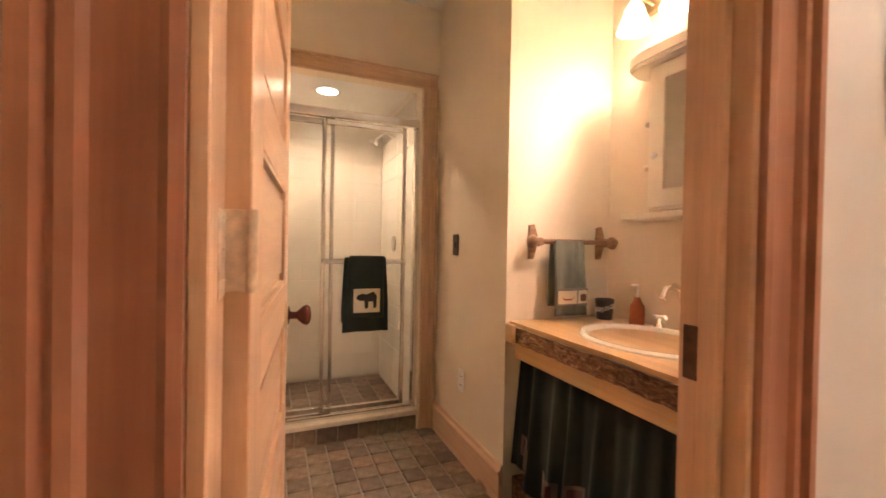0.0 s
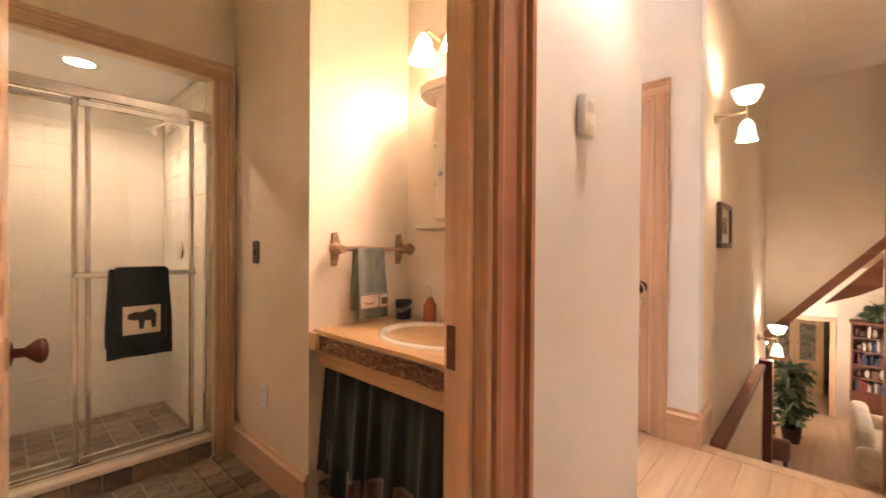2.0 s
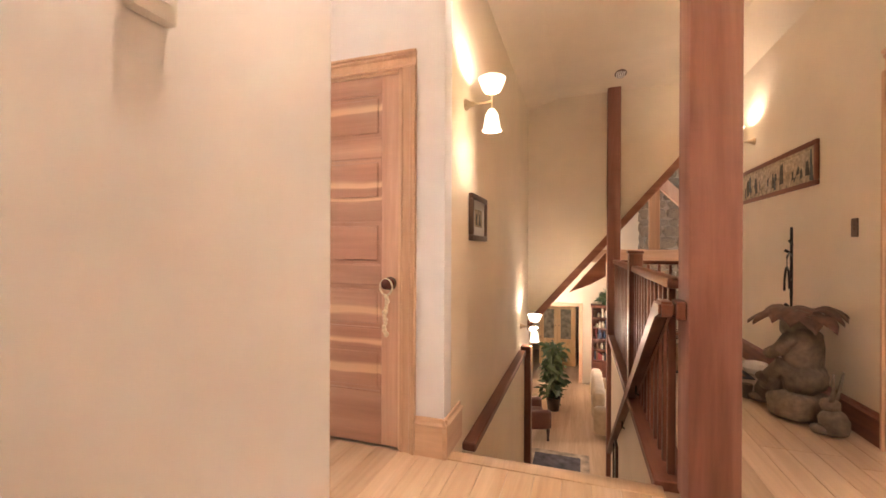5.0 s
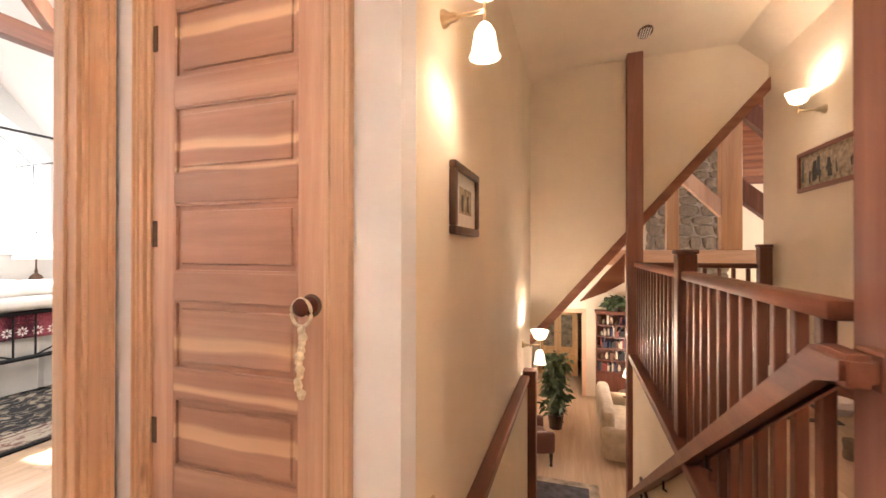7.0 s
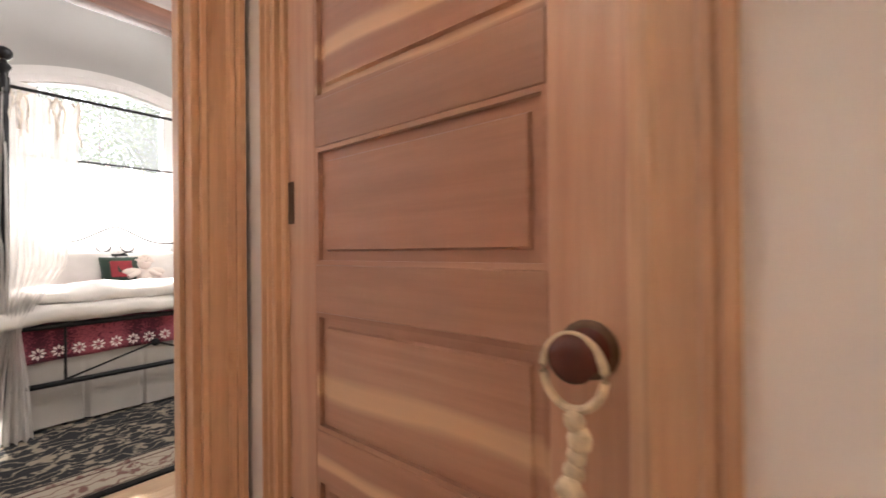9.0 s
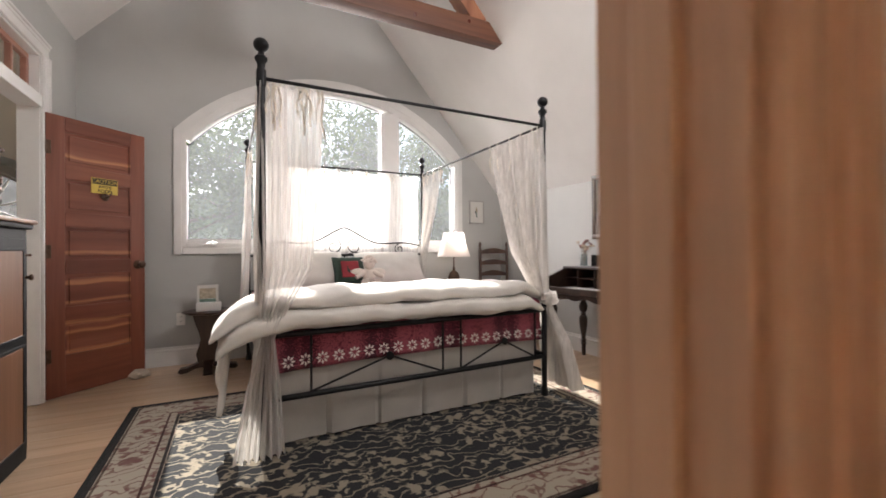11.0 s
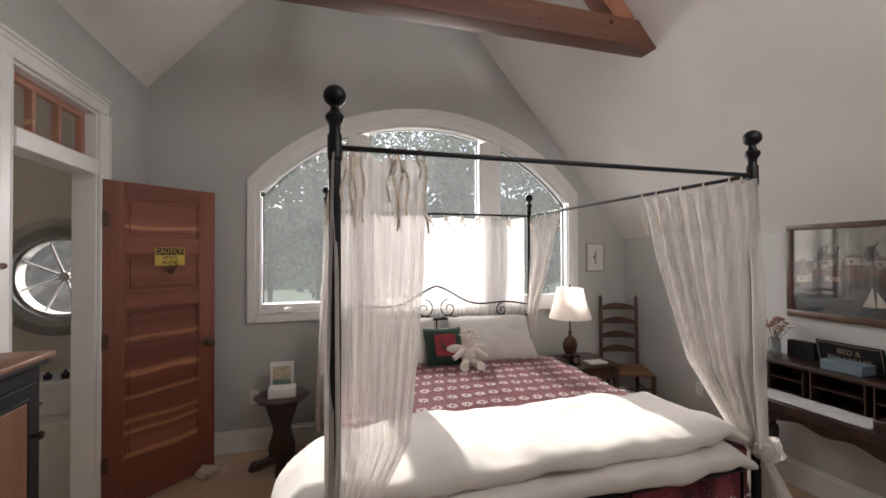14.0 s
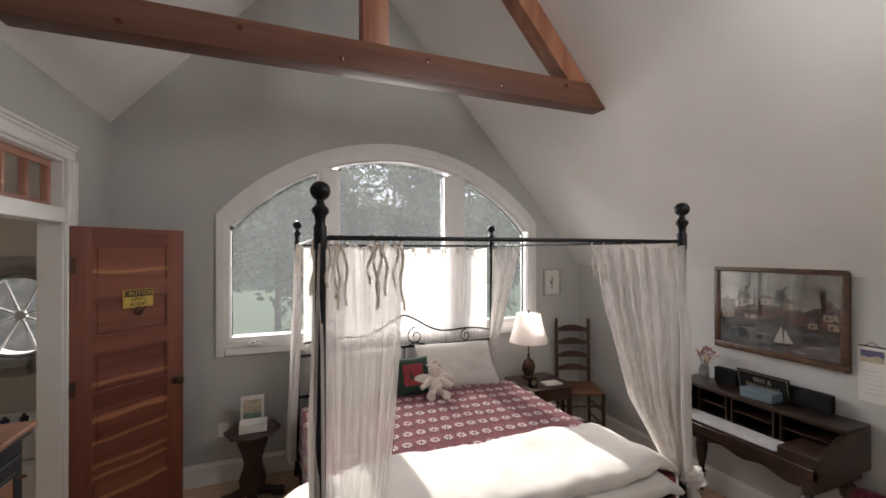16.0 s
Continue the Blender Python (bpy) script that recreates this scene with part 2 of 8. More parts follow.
FIR_RED = wood("red_fir_stile_wood", (0.175, 0.050, 0.029), (0.225, 0.070, 0.041), (0.28, 0.098, 0.060), 2, 0.38, 0.8, False, 0.12)
FIR_RED_X = wood("red_fir_rail_wood", (0.155, 0.043, 0.025), (0.21, 0.065, 0.038), (0.27, 0.097, 0.058), 0, 0.38, 0.5, False, 0.14, 0.08, (0.52, 0.23, 0.11), ((0.30, 0.011), (0.45, 0.007), (0.52, 0.010), (0.67, 0.006), (0.81, 0.013), (1.03, 0.006), (1.75, 0.006)))
IRON = plain("black_wrought_iron", (0.012, 0.012, 0.013), 0.42, 0.6, 0.3, 60, 0.15)
CHROME = plain("chrome", (0.78, 0.77, 0.75), 0.12, 1.0, 0.03, 5, 0.0)
BRASS = plain("brushed_brass", (0.62, 0.50, 0.34), 0.3, 1.0, 0.1, 40, 0.02)
BRONZE = plain("aged_bronze", (0.10, 0.06, 0.04), 0.35, 0.8, 0.3, 40, 0.05)
KNOBWOOD = plain("dark_red_wood_knob", (0.10, 0.025, 0.018), 0.2, 0, 0.2, 20, 0.0)
PORCELAIN = plain("white_porcelain", (0.85, 0.83, 0.80), 0.12, 0, 0.02, 4, 0.0)
PLASTIC = plain("ivory_plastic", (0.82, 0.80, 0.77), 0.4, 0, 0.03, 8, 0.0)
MIRROR = plain("mirror_silver", (0.9, 0.9, 0.9), 0.02, 1.0, 0.0, 2, 0.0)
GLASS = glass_mat("clear_glass")
# haze puts washed-out glare into the glass; tint dims the view outside
WINGLASS = glass_mat("tinted_hazed_window_glass", (0.80, 0.82, 0.82), 0.004, 0.03)
SHADE = glow("lit_frosted_glass", (1.0, 0.80, 0.58), 0.4)
DOWNLIGHT = glow("downlight_lens", (1.0, 0.85, 0.66), 3.6)
LAMPSHADE = cloth("cream_lampshade", (0.84, 0.79, 0.75), 0.9, 500, 0.05, 0.0, 0.5)
SHEER = cloth("sheer_white_curtain", (0.84, 0.81, 0.78), 0.9, 900, 0.06, 0.32, 0.40)
RIBBON = cloth("cream_ribbon", (0.78, 0.73, 0.66), 0.9, 900, 0.06, 0.0, 0.35)
DUVET = cloth("white_cotton_duvet", (0.69, 0.66, 0.62), 0.85, 600, 0.07)
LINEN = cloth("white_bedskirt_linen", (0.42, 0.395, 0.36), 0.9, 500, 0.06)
GREENTOWEL = cloth("dark_green_terry", (0.012, 0.018, 0.016), 1.0, 420, 0.3, sheen=0.1)
SAGETOWEL = cloth("sage_terry", (0.17, 0.18, 0.15), 1.0, 420, 0.2)
PATCH = cloth("cream_patch", (0.62, 0.52, 0.38), 0.9, 500, 0.1)
REDPATCH = cloth("red_patch", (0.30, 0.06, 0.05), 0.9, 500, 0.2)
DULLPATCH = cloth("dull_curtain_patch", (0.15, 0.10, 0.085), 0.9, 300, 0.5)
WINEPATCH = cloth("wine_curtain_patch", (0.085, 0.025, 0.025), 0.9, 300, 0.5)
STONE = plain("carved_stone", (0.19, 0.145, 0.105), 0.85, 0, 0.3, 22, 0.4)
SHOWERWHITE = plain("white_shower_tile", (0.75, 0.70, 0.61), 0.22, 0, 0.03, 3, 0.0)
GROUT = plain("grey_grout", (0.34, 0.29, 0.24), 0.9, 0, 0.15, 60, 0.2)
LEAF = plain("dark_green_leaf", (0.07, 0.11, 0.05), 0.4, 0, 0.4, 10, 0.05)
LEATHER = plain("brown_leather", (0.10, 0.035, 0.022), 0.35, 0, 0.2, 60, 0.1)
UPHOLSTERY = cloth("beige_upholstery", (0.42, 0.33, 0.23), 0.9, 300, 0.2)
PAPER = plain("white_paper", (0.72, 0.70, 0.66), 0.8, 0, 0.04, 20, 0.0)
BOOKS = [plain("book_" + n, c, 0.7, 0, 0.15, 30) for n, c in (("red", (0.18, 0.03, 0.025)), ("brown", (0.12, 0.06, 0.03)), ("cream", (0.55, 0.47, 0.36)), ("navy", (0.03, 0.04, 0.08)), ("black", (0.02, 0.02, 0.02)))]


# ---------- mesh helpers ----------
def box(bm, x0, x1, y0, y1, z0, z1, bevel=0.0, segs=1):
    vs = [bm.verts.new((x, y, z)) for x in (x0, x1) for y in (y0, y1) for z in (z0, z1)]
    fs = [bm.faces.new([vs[i] for i in q]) for q in ((0, 1, 3, 2), (4, 6, 7, 5), (0, 4, 5, 1), (2, 3, 7, 6), (0, 2, 6, 4), (1, 5, 7, 3))]
    if bevel:
        es = {e for f in fs for e in f.edges}
        bmesh.ops.bevel(bm, geom=list(es), offset=bevel, segments=segs, profile=0.5, affect="EDGES")
    return vs


def one(x0, x1, y0, y1, z0, z1, bevel=0.0, segs=1):
    bm = bmesh.new()
    box(bm, x0, x1, y0, y1, z0, z1, bevel, segs)
    return bm


def prism(bm, pts, axis, a, b):
    """Extrude a polygon of 2D points along axis (0, 1 or 2) from a to b."""
    def p3(p, v):
        q = list(p)
        q.insert(axis, v)
        return q
    lo = [bm.verts.new(p3(p, a)) for p in pts]
    hi = [bm.verts.new(p3(p, b)) for p in pts]
    bm.faces.new(lo)
    bm.faces.new(hi[::-1])
    for i in range(len(pts)):
        j = (i + 1) % len(pts)
        bm.faces.new((lo[i], hi[i], hi[j], lo[j]))
    return bm


def lathe(profile, segs=20, bm=None, centre=(0, 0, 0), squash=1.0):
    """Turn (radius, z) pairs about z."""
    bm = bm or bmesh.new()
    rings = []
    for r, z in profile:
        rings.append([bm.verts.new((centre[0] + max(r, 0.0004) * math.cos(2 * math.pi * i / segs), centre[1] + squash * max(r, 0.0004) * math.sin(2 * math.pi * i / segs), centre[2] + z)) for i in range(segs)])
    for a, b in zip(rings, rings[1:]):
        for i in range(segs):
            bm.faces.new((a[i], a[(i + 1) % segs], b[(i + 1) % segs], b[i]))
    for r, ring_ in ((profile[0][0], rings[0][::-1]), (profile[-1][0], rings[-1])):
        if r < 0.02:
            bm.faces.new(ring_)
    return bm


def tube(points, r, segs=10, bm=None, closed=False, taper=None):
    bm = bm or bmesh.new()
    pts = [Vector(p) for p in points]
    rings = []
    for i, p in enumerate(pts):
        a = pts[i - 1] if i or closed else p
        b = pts[(i + 1) % len(pts)] if i < len(pts) - 1 or closed else p
        q = (b - a).to_track_quat("Z", "Y")
        rr = r if taper is None else r + (taper - r) * i / (len(pts) - 1)
        rings.append([bm.verts.new(p + q @ Vector((rr * math.cos(2 * math.pi * k / segs), rr * math.sin(2 * math.pi * k / segs), 0))) for k in range(segs)])
    pairs = list(zip(rings, rings[1:])) + ([(rings[-1], rings[0])] if closed else [])
    for a, b in pairs:
        for k in range(segs):
            bm.faces.new((a[k], a[(k + 1) % segs], b[(k + 1) % segs], b[k]))
    if not closed:
        bm.faces.new(rings[0][::-1])
        bm.faces.new(rings[-1])
    return bm


def ball(r, centre=(0, 0, 0), bm=None, squash=(1, 1, 1), seg=16, lumps=0.0, seed=0.0):
    bm = bm or bmesh.new()
    got = bmesh.ops.create_uvsphere(bm, u_segments=seg, v_segments=max(6, seg // 2), radius=1)
    for v in got["verts"]:
        k = 1 + lumps * noise.noise(v.co * 2.2 + Vector((seed, seed * 1.7, 0)))
        v.co = Vector([centre[i] + v.co[i] * r * squash[i] * k for i in range(3)])
    return bm


def soften(me, angle=40):
    """Smooth shading where neighbouring faces meet gently."""
    bm = bmesh.new()
    bm.from_mesh(me)
    for f in bm.faces:
        f.smooth = True
    for e in bm.edges:
        if len(e.link_faces) == 2 and e.calc_face_angle(0) > radians(angle):
            e.smooth = False
    bm.to_mesh(me)
    bm.free()


def weld(bm):
    """Join touching pieces into one skin and drop the faces between them."""
    bmesh.ops.remove_doubles(bm, verts=bm.verts, dist=2e-4)
    bm.verts.index_update()
    seen = {}
    for f in bm.faces:
        seen.setdefault(frozenset(v.index for v in f.verts), []).append(f)
    dead = [f for fs in seen.values() if len(fs) > 1 for f in fs]
    bmesh.ops.delete(bm, geom=dead, context="FACES_ONLY")
    return bm


def part(name, bm, mat, parent=None, label="", smooth=True):
    bmesh.ops.recalc_face_normals(bm, faces=bm.faces)
    me = bpy.data.meshes.new(name)
    bm.to_mesh(me)
    bm.free()
    for x in mat if isinstance(mat, (list, tuple)) else [mat]:
        me.materials.append(x)
    if smooth:
        soften(me)
    ob = new(name, me)
    if parent:
        ob.parent = parent
    if label:
        ob["label"] = label
    return ob


def thing(name, m, label, category, group="", kind=""):
    ob = new(name)
    ob.empty_display_size = 0.1
    ob.matrix_world = m
    return tagged(ob, label, category, group, kind)


def structure(name, bm, mat, label, category, smooth=False):
    return tagged(part(name, bm, mat, None, "", smooth), label, category, "", "structure")


def words(name, text, size, m, mat, parent, depth=0.001):
    cu = bpy.data.curves.new(name, "FONT")
    cu.body, cu.size, cu.extrude, cu.align_x, cu.align_y = text, size, depth, "CENTER", "CENTER"
    tmp = bpy.data.objects.new(name, cu)
    scene.collection.objects.link(tmp)
    bpy.context.view_layer.update()
    me = bpy.data.meshes.new_from_object(tmp)
    bpy.data.objects.remove(tmp)
    me.materials.clear()
    me.materials.append(mat)
    ob = new(name, me)
    ob.parent = parent
    ob.matrix_local = m
    return ob

# ---------- the setting: hall, bathroom, bedroom, stairwell ----------
HY, CX, SY = 0.43, 2.71, -1.81        # hall north face, closet face, hall south face
BX0, BX1, BY0, BY1 = 1.11, 5.46, 1.74, 6.0   # bedroom faces
RIDGE_X, RIDGE_Z, PITCH = 2.793, 4.78, 1.147


def roof_z(x):
    return RIDGE_Z - PITCH * abs(x - RIDGE_X)


def strips(bm, xs, y0, y1, low, high):
    """Wall in upright slices between two height functions."""
    for a, b in zip(xs, xs[1:]):
        if high(a) - low(a) > 0.002 or high(b) - low(b) > 0.002:
            prism(bm, [(a, low(a)), (b, low(b)), (b, high(b)), (a, high(a))], 1, y0, y1)


bm = bmesh.new()
box(bm, -1.6, -0.072, HY, 0.55, 0, 3.1)
box(bm, -0.072, 0.735, HY, 0.55, 2.05, 3.1)
box(bm, 0.735, 1.685, HY, 0.55, 0, 3.1)
structure("wall_north", bm, HALLWHITE, "warm white painted hall wall beside the bathroom door", "wall")
structure("wall_passage_west", one(1.567, 1.685, 0.552, 1.62, 0, 3.1), HALLWHITE, "warm white passage wall leading to the bedroom", "wall")
bm = bmesh.new()
box(bm, CX, 2.83, HY, 0.675, 0, 3.1)
box(bm, CX, 2.83, 0.675, 1.448, 2.045, 3.1)
box(bm, CX, 2.83, 1.448, 1.62, 0, 3.1)
structure("wall_closet", bm, HALLWHITE, "warm white wall round the closet door", "wall")
structure("wall_closet_back", one(3.35, 3.45, 0.552, 1.62, 0, 2.6), CREAM, "cream wall at the back of the closet", "wall")
structure("wall_stair_north", one(2.832, 6.3, HY, 0.55, -2.7, 3.1), CREAM, "cream wall along the stairs with sconces", "wall")
bm = bmesh.new()
box(bm, -1.6, 2.62, SY - 0.12, SY, 0, 3.1)
box(bm, 2.62, 3.44, SY - 0.12, SY, 2.05, 3.1)
box(bm, 3.44, 6.42, SY - 0.12, SY, -2.7, 3.1)
structure("wall_south", bm, CREAM, "cream hall wall with a long picture and a sconce", "wall")
structure("wall_west", one(-1.72, -1.6, SY - 0.12, 0.55, 0, 3.1), CREAM, "cream wall closing the hall", "wall")
bm = bmesh.new()
prism(bm, [(0.55, 2.90), (0.05, 3.06), (-1.55, 3.09), (-1.93, 2.74), (-1.93, 3.25), (0.55, 3.25)], 0, -1.72, 6.42)
structure("ceiling_hall", bm, CREAM, "cream vaulted hall ceiling", "ceiling")
bm = bmesh.new()
prism(bm, [(1.62, 3.0), (0.43, 2.9), (0.43, 3.12), (1.62, 3.12)], 0, 1.6, 2.8)
structure("ceiling_passage", bm, CREAM, "cream ceiling of the short passage", "ceiling")
# gable-like screen wall over the stairs with its raking lower edge
bm = bmesh.new()
prism(bm, [(0.43, 0.06), (0.43, 2.95), (0.05, 3.09), (-1.55, 3.12), (-1.81, 2.86), (-1.81, 2.64)], 0, 6.3, 6.42)
structure("wall_screen", bm, CREAM, "cream screen wall with a raking lower edge over the stairs", "wall")
# stairwell side wall under the balcony
structure("wall_stairwell", one(2.80, 6.3, -0.66, -0.60, -2.7, -0.03), CREAM, "cream wall under the balcony railing", "wall")
structure("wall_stair_head", one(2.70, 2.765, -0.60, HY, -2.7, -0.2), CREAM, "cream wall under the top step", "wall")

# bathroom
structure("wall_bath_west", one(-0.26, -0.14, 0.552, 3.3, 0, 2.5), CREAM, "cream bathroom wall behind the door", "wall")
bm = prism(bmesh.new(), [(0.91, 1.5), (1.567, 1.5), (1.567, 1.6), (1.03, 1.6), (1.03, 2.3), (0.91, 2.3)], 2, 0, 2.5)
structure("wall_bath_east", bm, CREAM, "cream bathroom wall turning into the vanity alcove", "wall")
structure("wall_alcove_mirror", one(1.46, 1.565, 0.552, 1.498, 0, 2.5), CREAM, "cream alcove wall behind the mirror cabinet", "wall")
bm = bmesh.new()
box(bm, -0.14, 0.0, 2.3, 2.40, 0, 2.5)
box(bm, 0.80, 1.03, 2.302, 2.40, 0, 2.5)
box(bm, 0.0, 0.80, 2.3, 2.40, 2.02, 2.5)
structure("wall_shower_front", bm, CREAM, "cream bathroom wall round the shower", "wall")
structure("ceiling_bath", one(-0.26, 1.567, 0.552, 2.40, 2.5, 2.6), WHITE, "white bathroom ceiling", "ceiling")
bm = bmesh.new()
box(bm, -0.10, 0.0, 2.402, 3.25, 0.0, 2.12)
box(bm, 0.80, 0.90, 2.402, 3.25, 0.0, 2.12)
box(bm, -0.10, 0.90, 3.25, 3.33, 0.0, 2.12)
wall_shower = structure("wall_shower", bm, plain("pale_shower_grout", (0.66, 0.61, 0.52), 0.9, 0, 0.1, 40, 0.1), "white tiled shower stall walls", "wall")
structure("ceiling_shower", one(0.001, 0.799, 2.403, 3.249, 2.075, 2.2), WHITE, "white shower ceiling with a downlight", "ceiling")

# bedroom
bm = bmesh.new()
strips(bm, [BX0 - 0.12, 1.45, 1.79], 1.62, BY0, lambda x: 0.0, roof_z)
strips(bm, [1.79, 2.2, 2.60], 1.62, BY0, lambda x: 2.05, roof_z)
strips(bm, [2.60, RIDGE_X, 4.0, BX1 + 0.12], 1.62, BY0, lambda x: 0.0, roof_z)
structure("wall_bedroom_south", bm, GREY, "grey-blue bedroom wall with the entrance", "wall")
structure("wall_passage_north", one(1.687, 2.708, 1.612, 1.6185, 2.05, 3.0), HALLWHITE, "warm white wall over the bedroom entrance", "wall")
WIN_CX, WIN_CZ, WIN_R, WIN_L, WIN_RT, WIN_B = 3.335, 0.875, 1.955, 1.83, 4.80, 1.06


def win_top(x):
    return WIN_CZ + math.sqrt(max(0.0, WIN_R ** 2 - (x - WIN_CX) ** 2))


xs = sorted({BX0 - 0.12, WIN_L, WIN_RT, BX1 + 0.12, RIDGE_X, 5.0, *[WIN_L + (WIN_RT - WIN_L) * i / 36 for i in range(37)]})
bm = bmesh.new()
strips(bm, [x for x in xs if x <= WIN_L], BY1, 6.16, lambda x: 0.0, roof_z)
strips(bm, [x for x in xs if x >= WIN_RT], BY1, 6.16, lambda x: 0.0, roof_z)
inner = [x for x in xs if WIN_L <= x <= WIN_RT]
strips(bm, inner, BY1, 6.16, lambda x: 0.0, lambda x: WIN_B)
strips(bm, inner, BY1, 6.16, win_top, roof_z)
weld(bm)
structure("wall_gable", bm, GREY, "grey-blue gable wall round the arched window", "wall")
bm = bmesh.new()
box(bm, 0.99, BX0, BY0, 4.56, 0, 2.84)
box(bm, 0.99, BX0, 5.28, BY1, 0, 2.84)
box(bm, 0.99, BX0, 4.56, 5.28, 2.42, 2.84)
structure("wall_bedroom_west", bm, GREY, "grey-blue bedroom wall with a door and transom", "wall")
structure("wall_knee", one(BX1, BX1 + 0.12, BY0, BY1, 0, roof_z(BX1)), GREY, "low grey-blue knee wall under the roof slope", "wall")
bm = bmesh.new()
prism(bm, [(BX0 - 0.14, roof_z(BX0 - 0.14)), (RIDGE_X, RIDGE_Z), (RIDGE_X, RIDGE_Z + 0.2), (BX0 - 0.14, roof_z(BX0 - 0.14) + 0.2)], 1, 1.6, 6.2)
prism(bm, [(RIDGE_X, RIDGE_Z), (BX1 + 0.14, roof_z(BX1 + 0.14)), (BX1 + 0.14, roof_z(BX1 + 0.14) + 0.2), (RIDGE_X, RIDGE_Z + 0.2)], 1, 1.6, 6.2)
structure("ceiling_bedroom", bm, WHITE, "white sloped bedroom ceiling meeting at a ridge", "ceiling")

# small bath beyond the bedroom's side door
bm = bmesh.new()
RWX, RWZ, RWR = 0.53, 1.41, 0.31
N = 28
ring_i = [(RWX + RWR * math.cos(2 * math.pi * i / N), RWZ + RWR * math.sin(2 * math.pi * i / N)) for i in range(N)]
for i in range(N):
    a, b = ring_i[i], ring_i[(i + 1) % N]

    def rim(p):
        d = Vector((p[0] - RWX, p[1] - RWZ)).normalized()
        k = min(1.5 / max(abs(d.x), 1e-6), 1.4 / max(abs(d.y), 1e-6))
        return (min(RWX + d.x * k, 1.05), RWZ + d.y * k)
    prism(bm, [a, b, rim(b), rim(a)], 1, 6.1, 6.22)
weld(bm)
structure("wall_ensuite_north", bm, BATHGREY, "pale wall with a round wheel window", "wall")
structure("wall_ensuite_west", one(-1.1, -0.98, 4.0, 6.1, 0, 2.84), BATHGREY, "pale small-bath wall", "wall")
structure("wall_ensuite_south", one(-1.1, 0.99, 3.9, 4.0, 0, 2.84), BATHGREY, "pale small-bath wall", "wall")
structure("ceiling_ensuite", one(-1.1, 0.99, 3.9, 6.22, 2.84, 2.95), WHITE, "white ceiling of the small bath", "ceiling")
structure("floor_ensuite", one(-1.1, 1.11, 3.9, 6.22, -0.12, -0.004), PLANK, "wooden floor of the small bath", "floor")

# floor slabs under the boards
bm = bmesh.new()
box(bm, -1.72, 2.765, SY - 0.12, 1.74, -0.2, -0.018)
box(bm, 2.765, 6.3, SY - 0.12, -0.606, -0.2, -0.018)
box(bm, 2.832, 3.45, 0.55, 1.74, -0.2, -0.018)
floor_hall = structure("floor_hall", bm, PLANK, "honey maple plank floor of the upper hall", "floor")
floor_bed = structure("floor_bedroom", one(BX0, BX1, BY0, BY1, -0.2, -0.018), PLANK, "honey maple plank floor of the bedroom", "floor")
floor_bath = structure("floor_bath", one(-0.14, 1.46, 0.55, 2.3, -0.017, -0.004), GROUT, "stone tile bathroom floor with wide grout", "floor")


# ---------- trim ----------
def casing(name, m, w, h, mat_v, mat_h, width=0.092, label="moulded fir door casing", depth=0.024, sides=(1, 1)):
    """Moulded casing round an opening w by h; local x across, y out of the wall, z up."""
    t = thing(name, m, label, "door casing", kind="structure")

    prof = [(0, 0.0), (0, 0.6), (0.10, 0.75), (0.17, 0.55), (0.58, 0.5), (0.64, 0.85), (0.74, 0.9), (0.80, 0.7), (0.84, 1.25), (0.97, 1.25), (1.0, 1.1), (1.0, 0.0)]
    for k, s in enumerate((-1, 1)):
        if sides[k]:
            part("side_casing", prism(bmesh.new(), [(s * (w / 2 + a * width * sides[k]), -d * depth) for a, d in prof], 2, 0, h), mat_v, t, "", False)
    part("head_casing", prism(bmesh.new(), [(-d * depth, h + a * width) for a, d in prof], 0, -w / 2 - width * sides[0], w / 2 + width * sides[1]), mat_h, t, "", False)
    return t


def jamb(name, m, w, h, d, mat_v, mat_h, stop=True):
    """Jamb boards lining an opening through a wall of thickness d (local y 0..d)."""
    t = thing(name, m, "fir door jamb lining the opening", "door jamb", kind="structure")
    for s in (-1, 1):
        bm = bmesh.new()
        x0, x1 = s * w / 2, s * (w / 2 - 0.018)
        box(bm, min(x0, x1), max(x0, x1), -0.002, d + 0.002, 0, h, 0.002)
        if stop:
            x2 = s * (w / 2 - 0.03)
            box(bm, min(x1, x2), max(x1, x2), d * 0.35, d * 0.65, 0, h - 0.02, 0.002)
        part("jamb_side", bm, mat_v, t)
    part("jamb_head", one(-w / 2 + 0.018, w / 2 - 0.018, -0.002, d + 0.002, h - 0.018, h, 0.002), mat_h, t)
    return t


casing("door_casing_bath", pose(0.3315, HY, 0), 0.807, 2.05, CASING_SHADED, CASING_SHADED_H, 0.128, sides=(0.9, 1))
jamb("door_jamb_bath", pose(0.3315, HY, 0), 0.807, 2.05, 0.12, CASING, CASING_H, False)
tagged(part("door_stop_strip", one(0.700, 0.7165, 0.465, 0.503, 0, 2.03, 0.002), CASING), "narrow fir stop strip on the bathroom jamb", "door stop", "", "structure")
casing("door_casing_shower", pose(0.40, 2.3, 0), 0.815, 2.015, CASING, CASING_H, 0.085, "fir casing round the shower opening")
casing("door_casing_closet", pose(CX, 1.0615, 0, 0, 0, -90), 0.773, 2.045, CASING, CASING_Y, 0.088, sides=(0.45, 1))
jamb("door_jamb_closet", pose(CX, 1.0615, 0, 0, 0, -90), 0.773, 2.045, 0.12, CASING, CASING_H, False)
casing("door_casing_bedroom", pose(2.195, 1.62, 0), 0.81, 2.05, CASING, CASING_H, 0.098, "moulded fir casing of the bedroom entrance")
jamb("door_jamb_bedroom", pose(2.195, 1.62, 0), 0.81, 2.05, 0.12, CASING, CASING_H)
casing("door_casing_south", pose(3.03, SY, 0, 0, 0, 180), 0.82, 2.05, CASING, CASING_H, 0.12, "fir casing of a door in the hall")


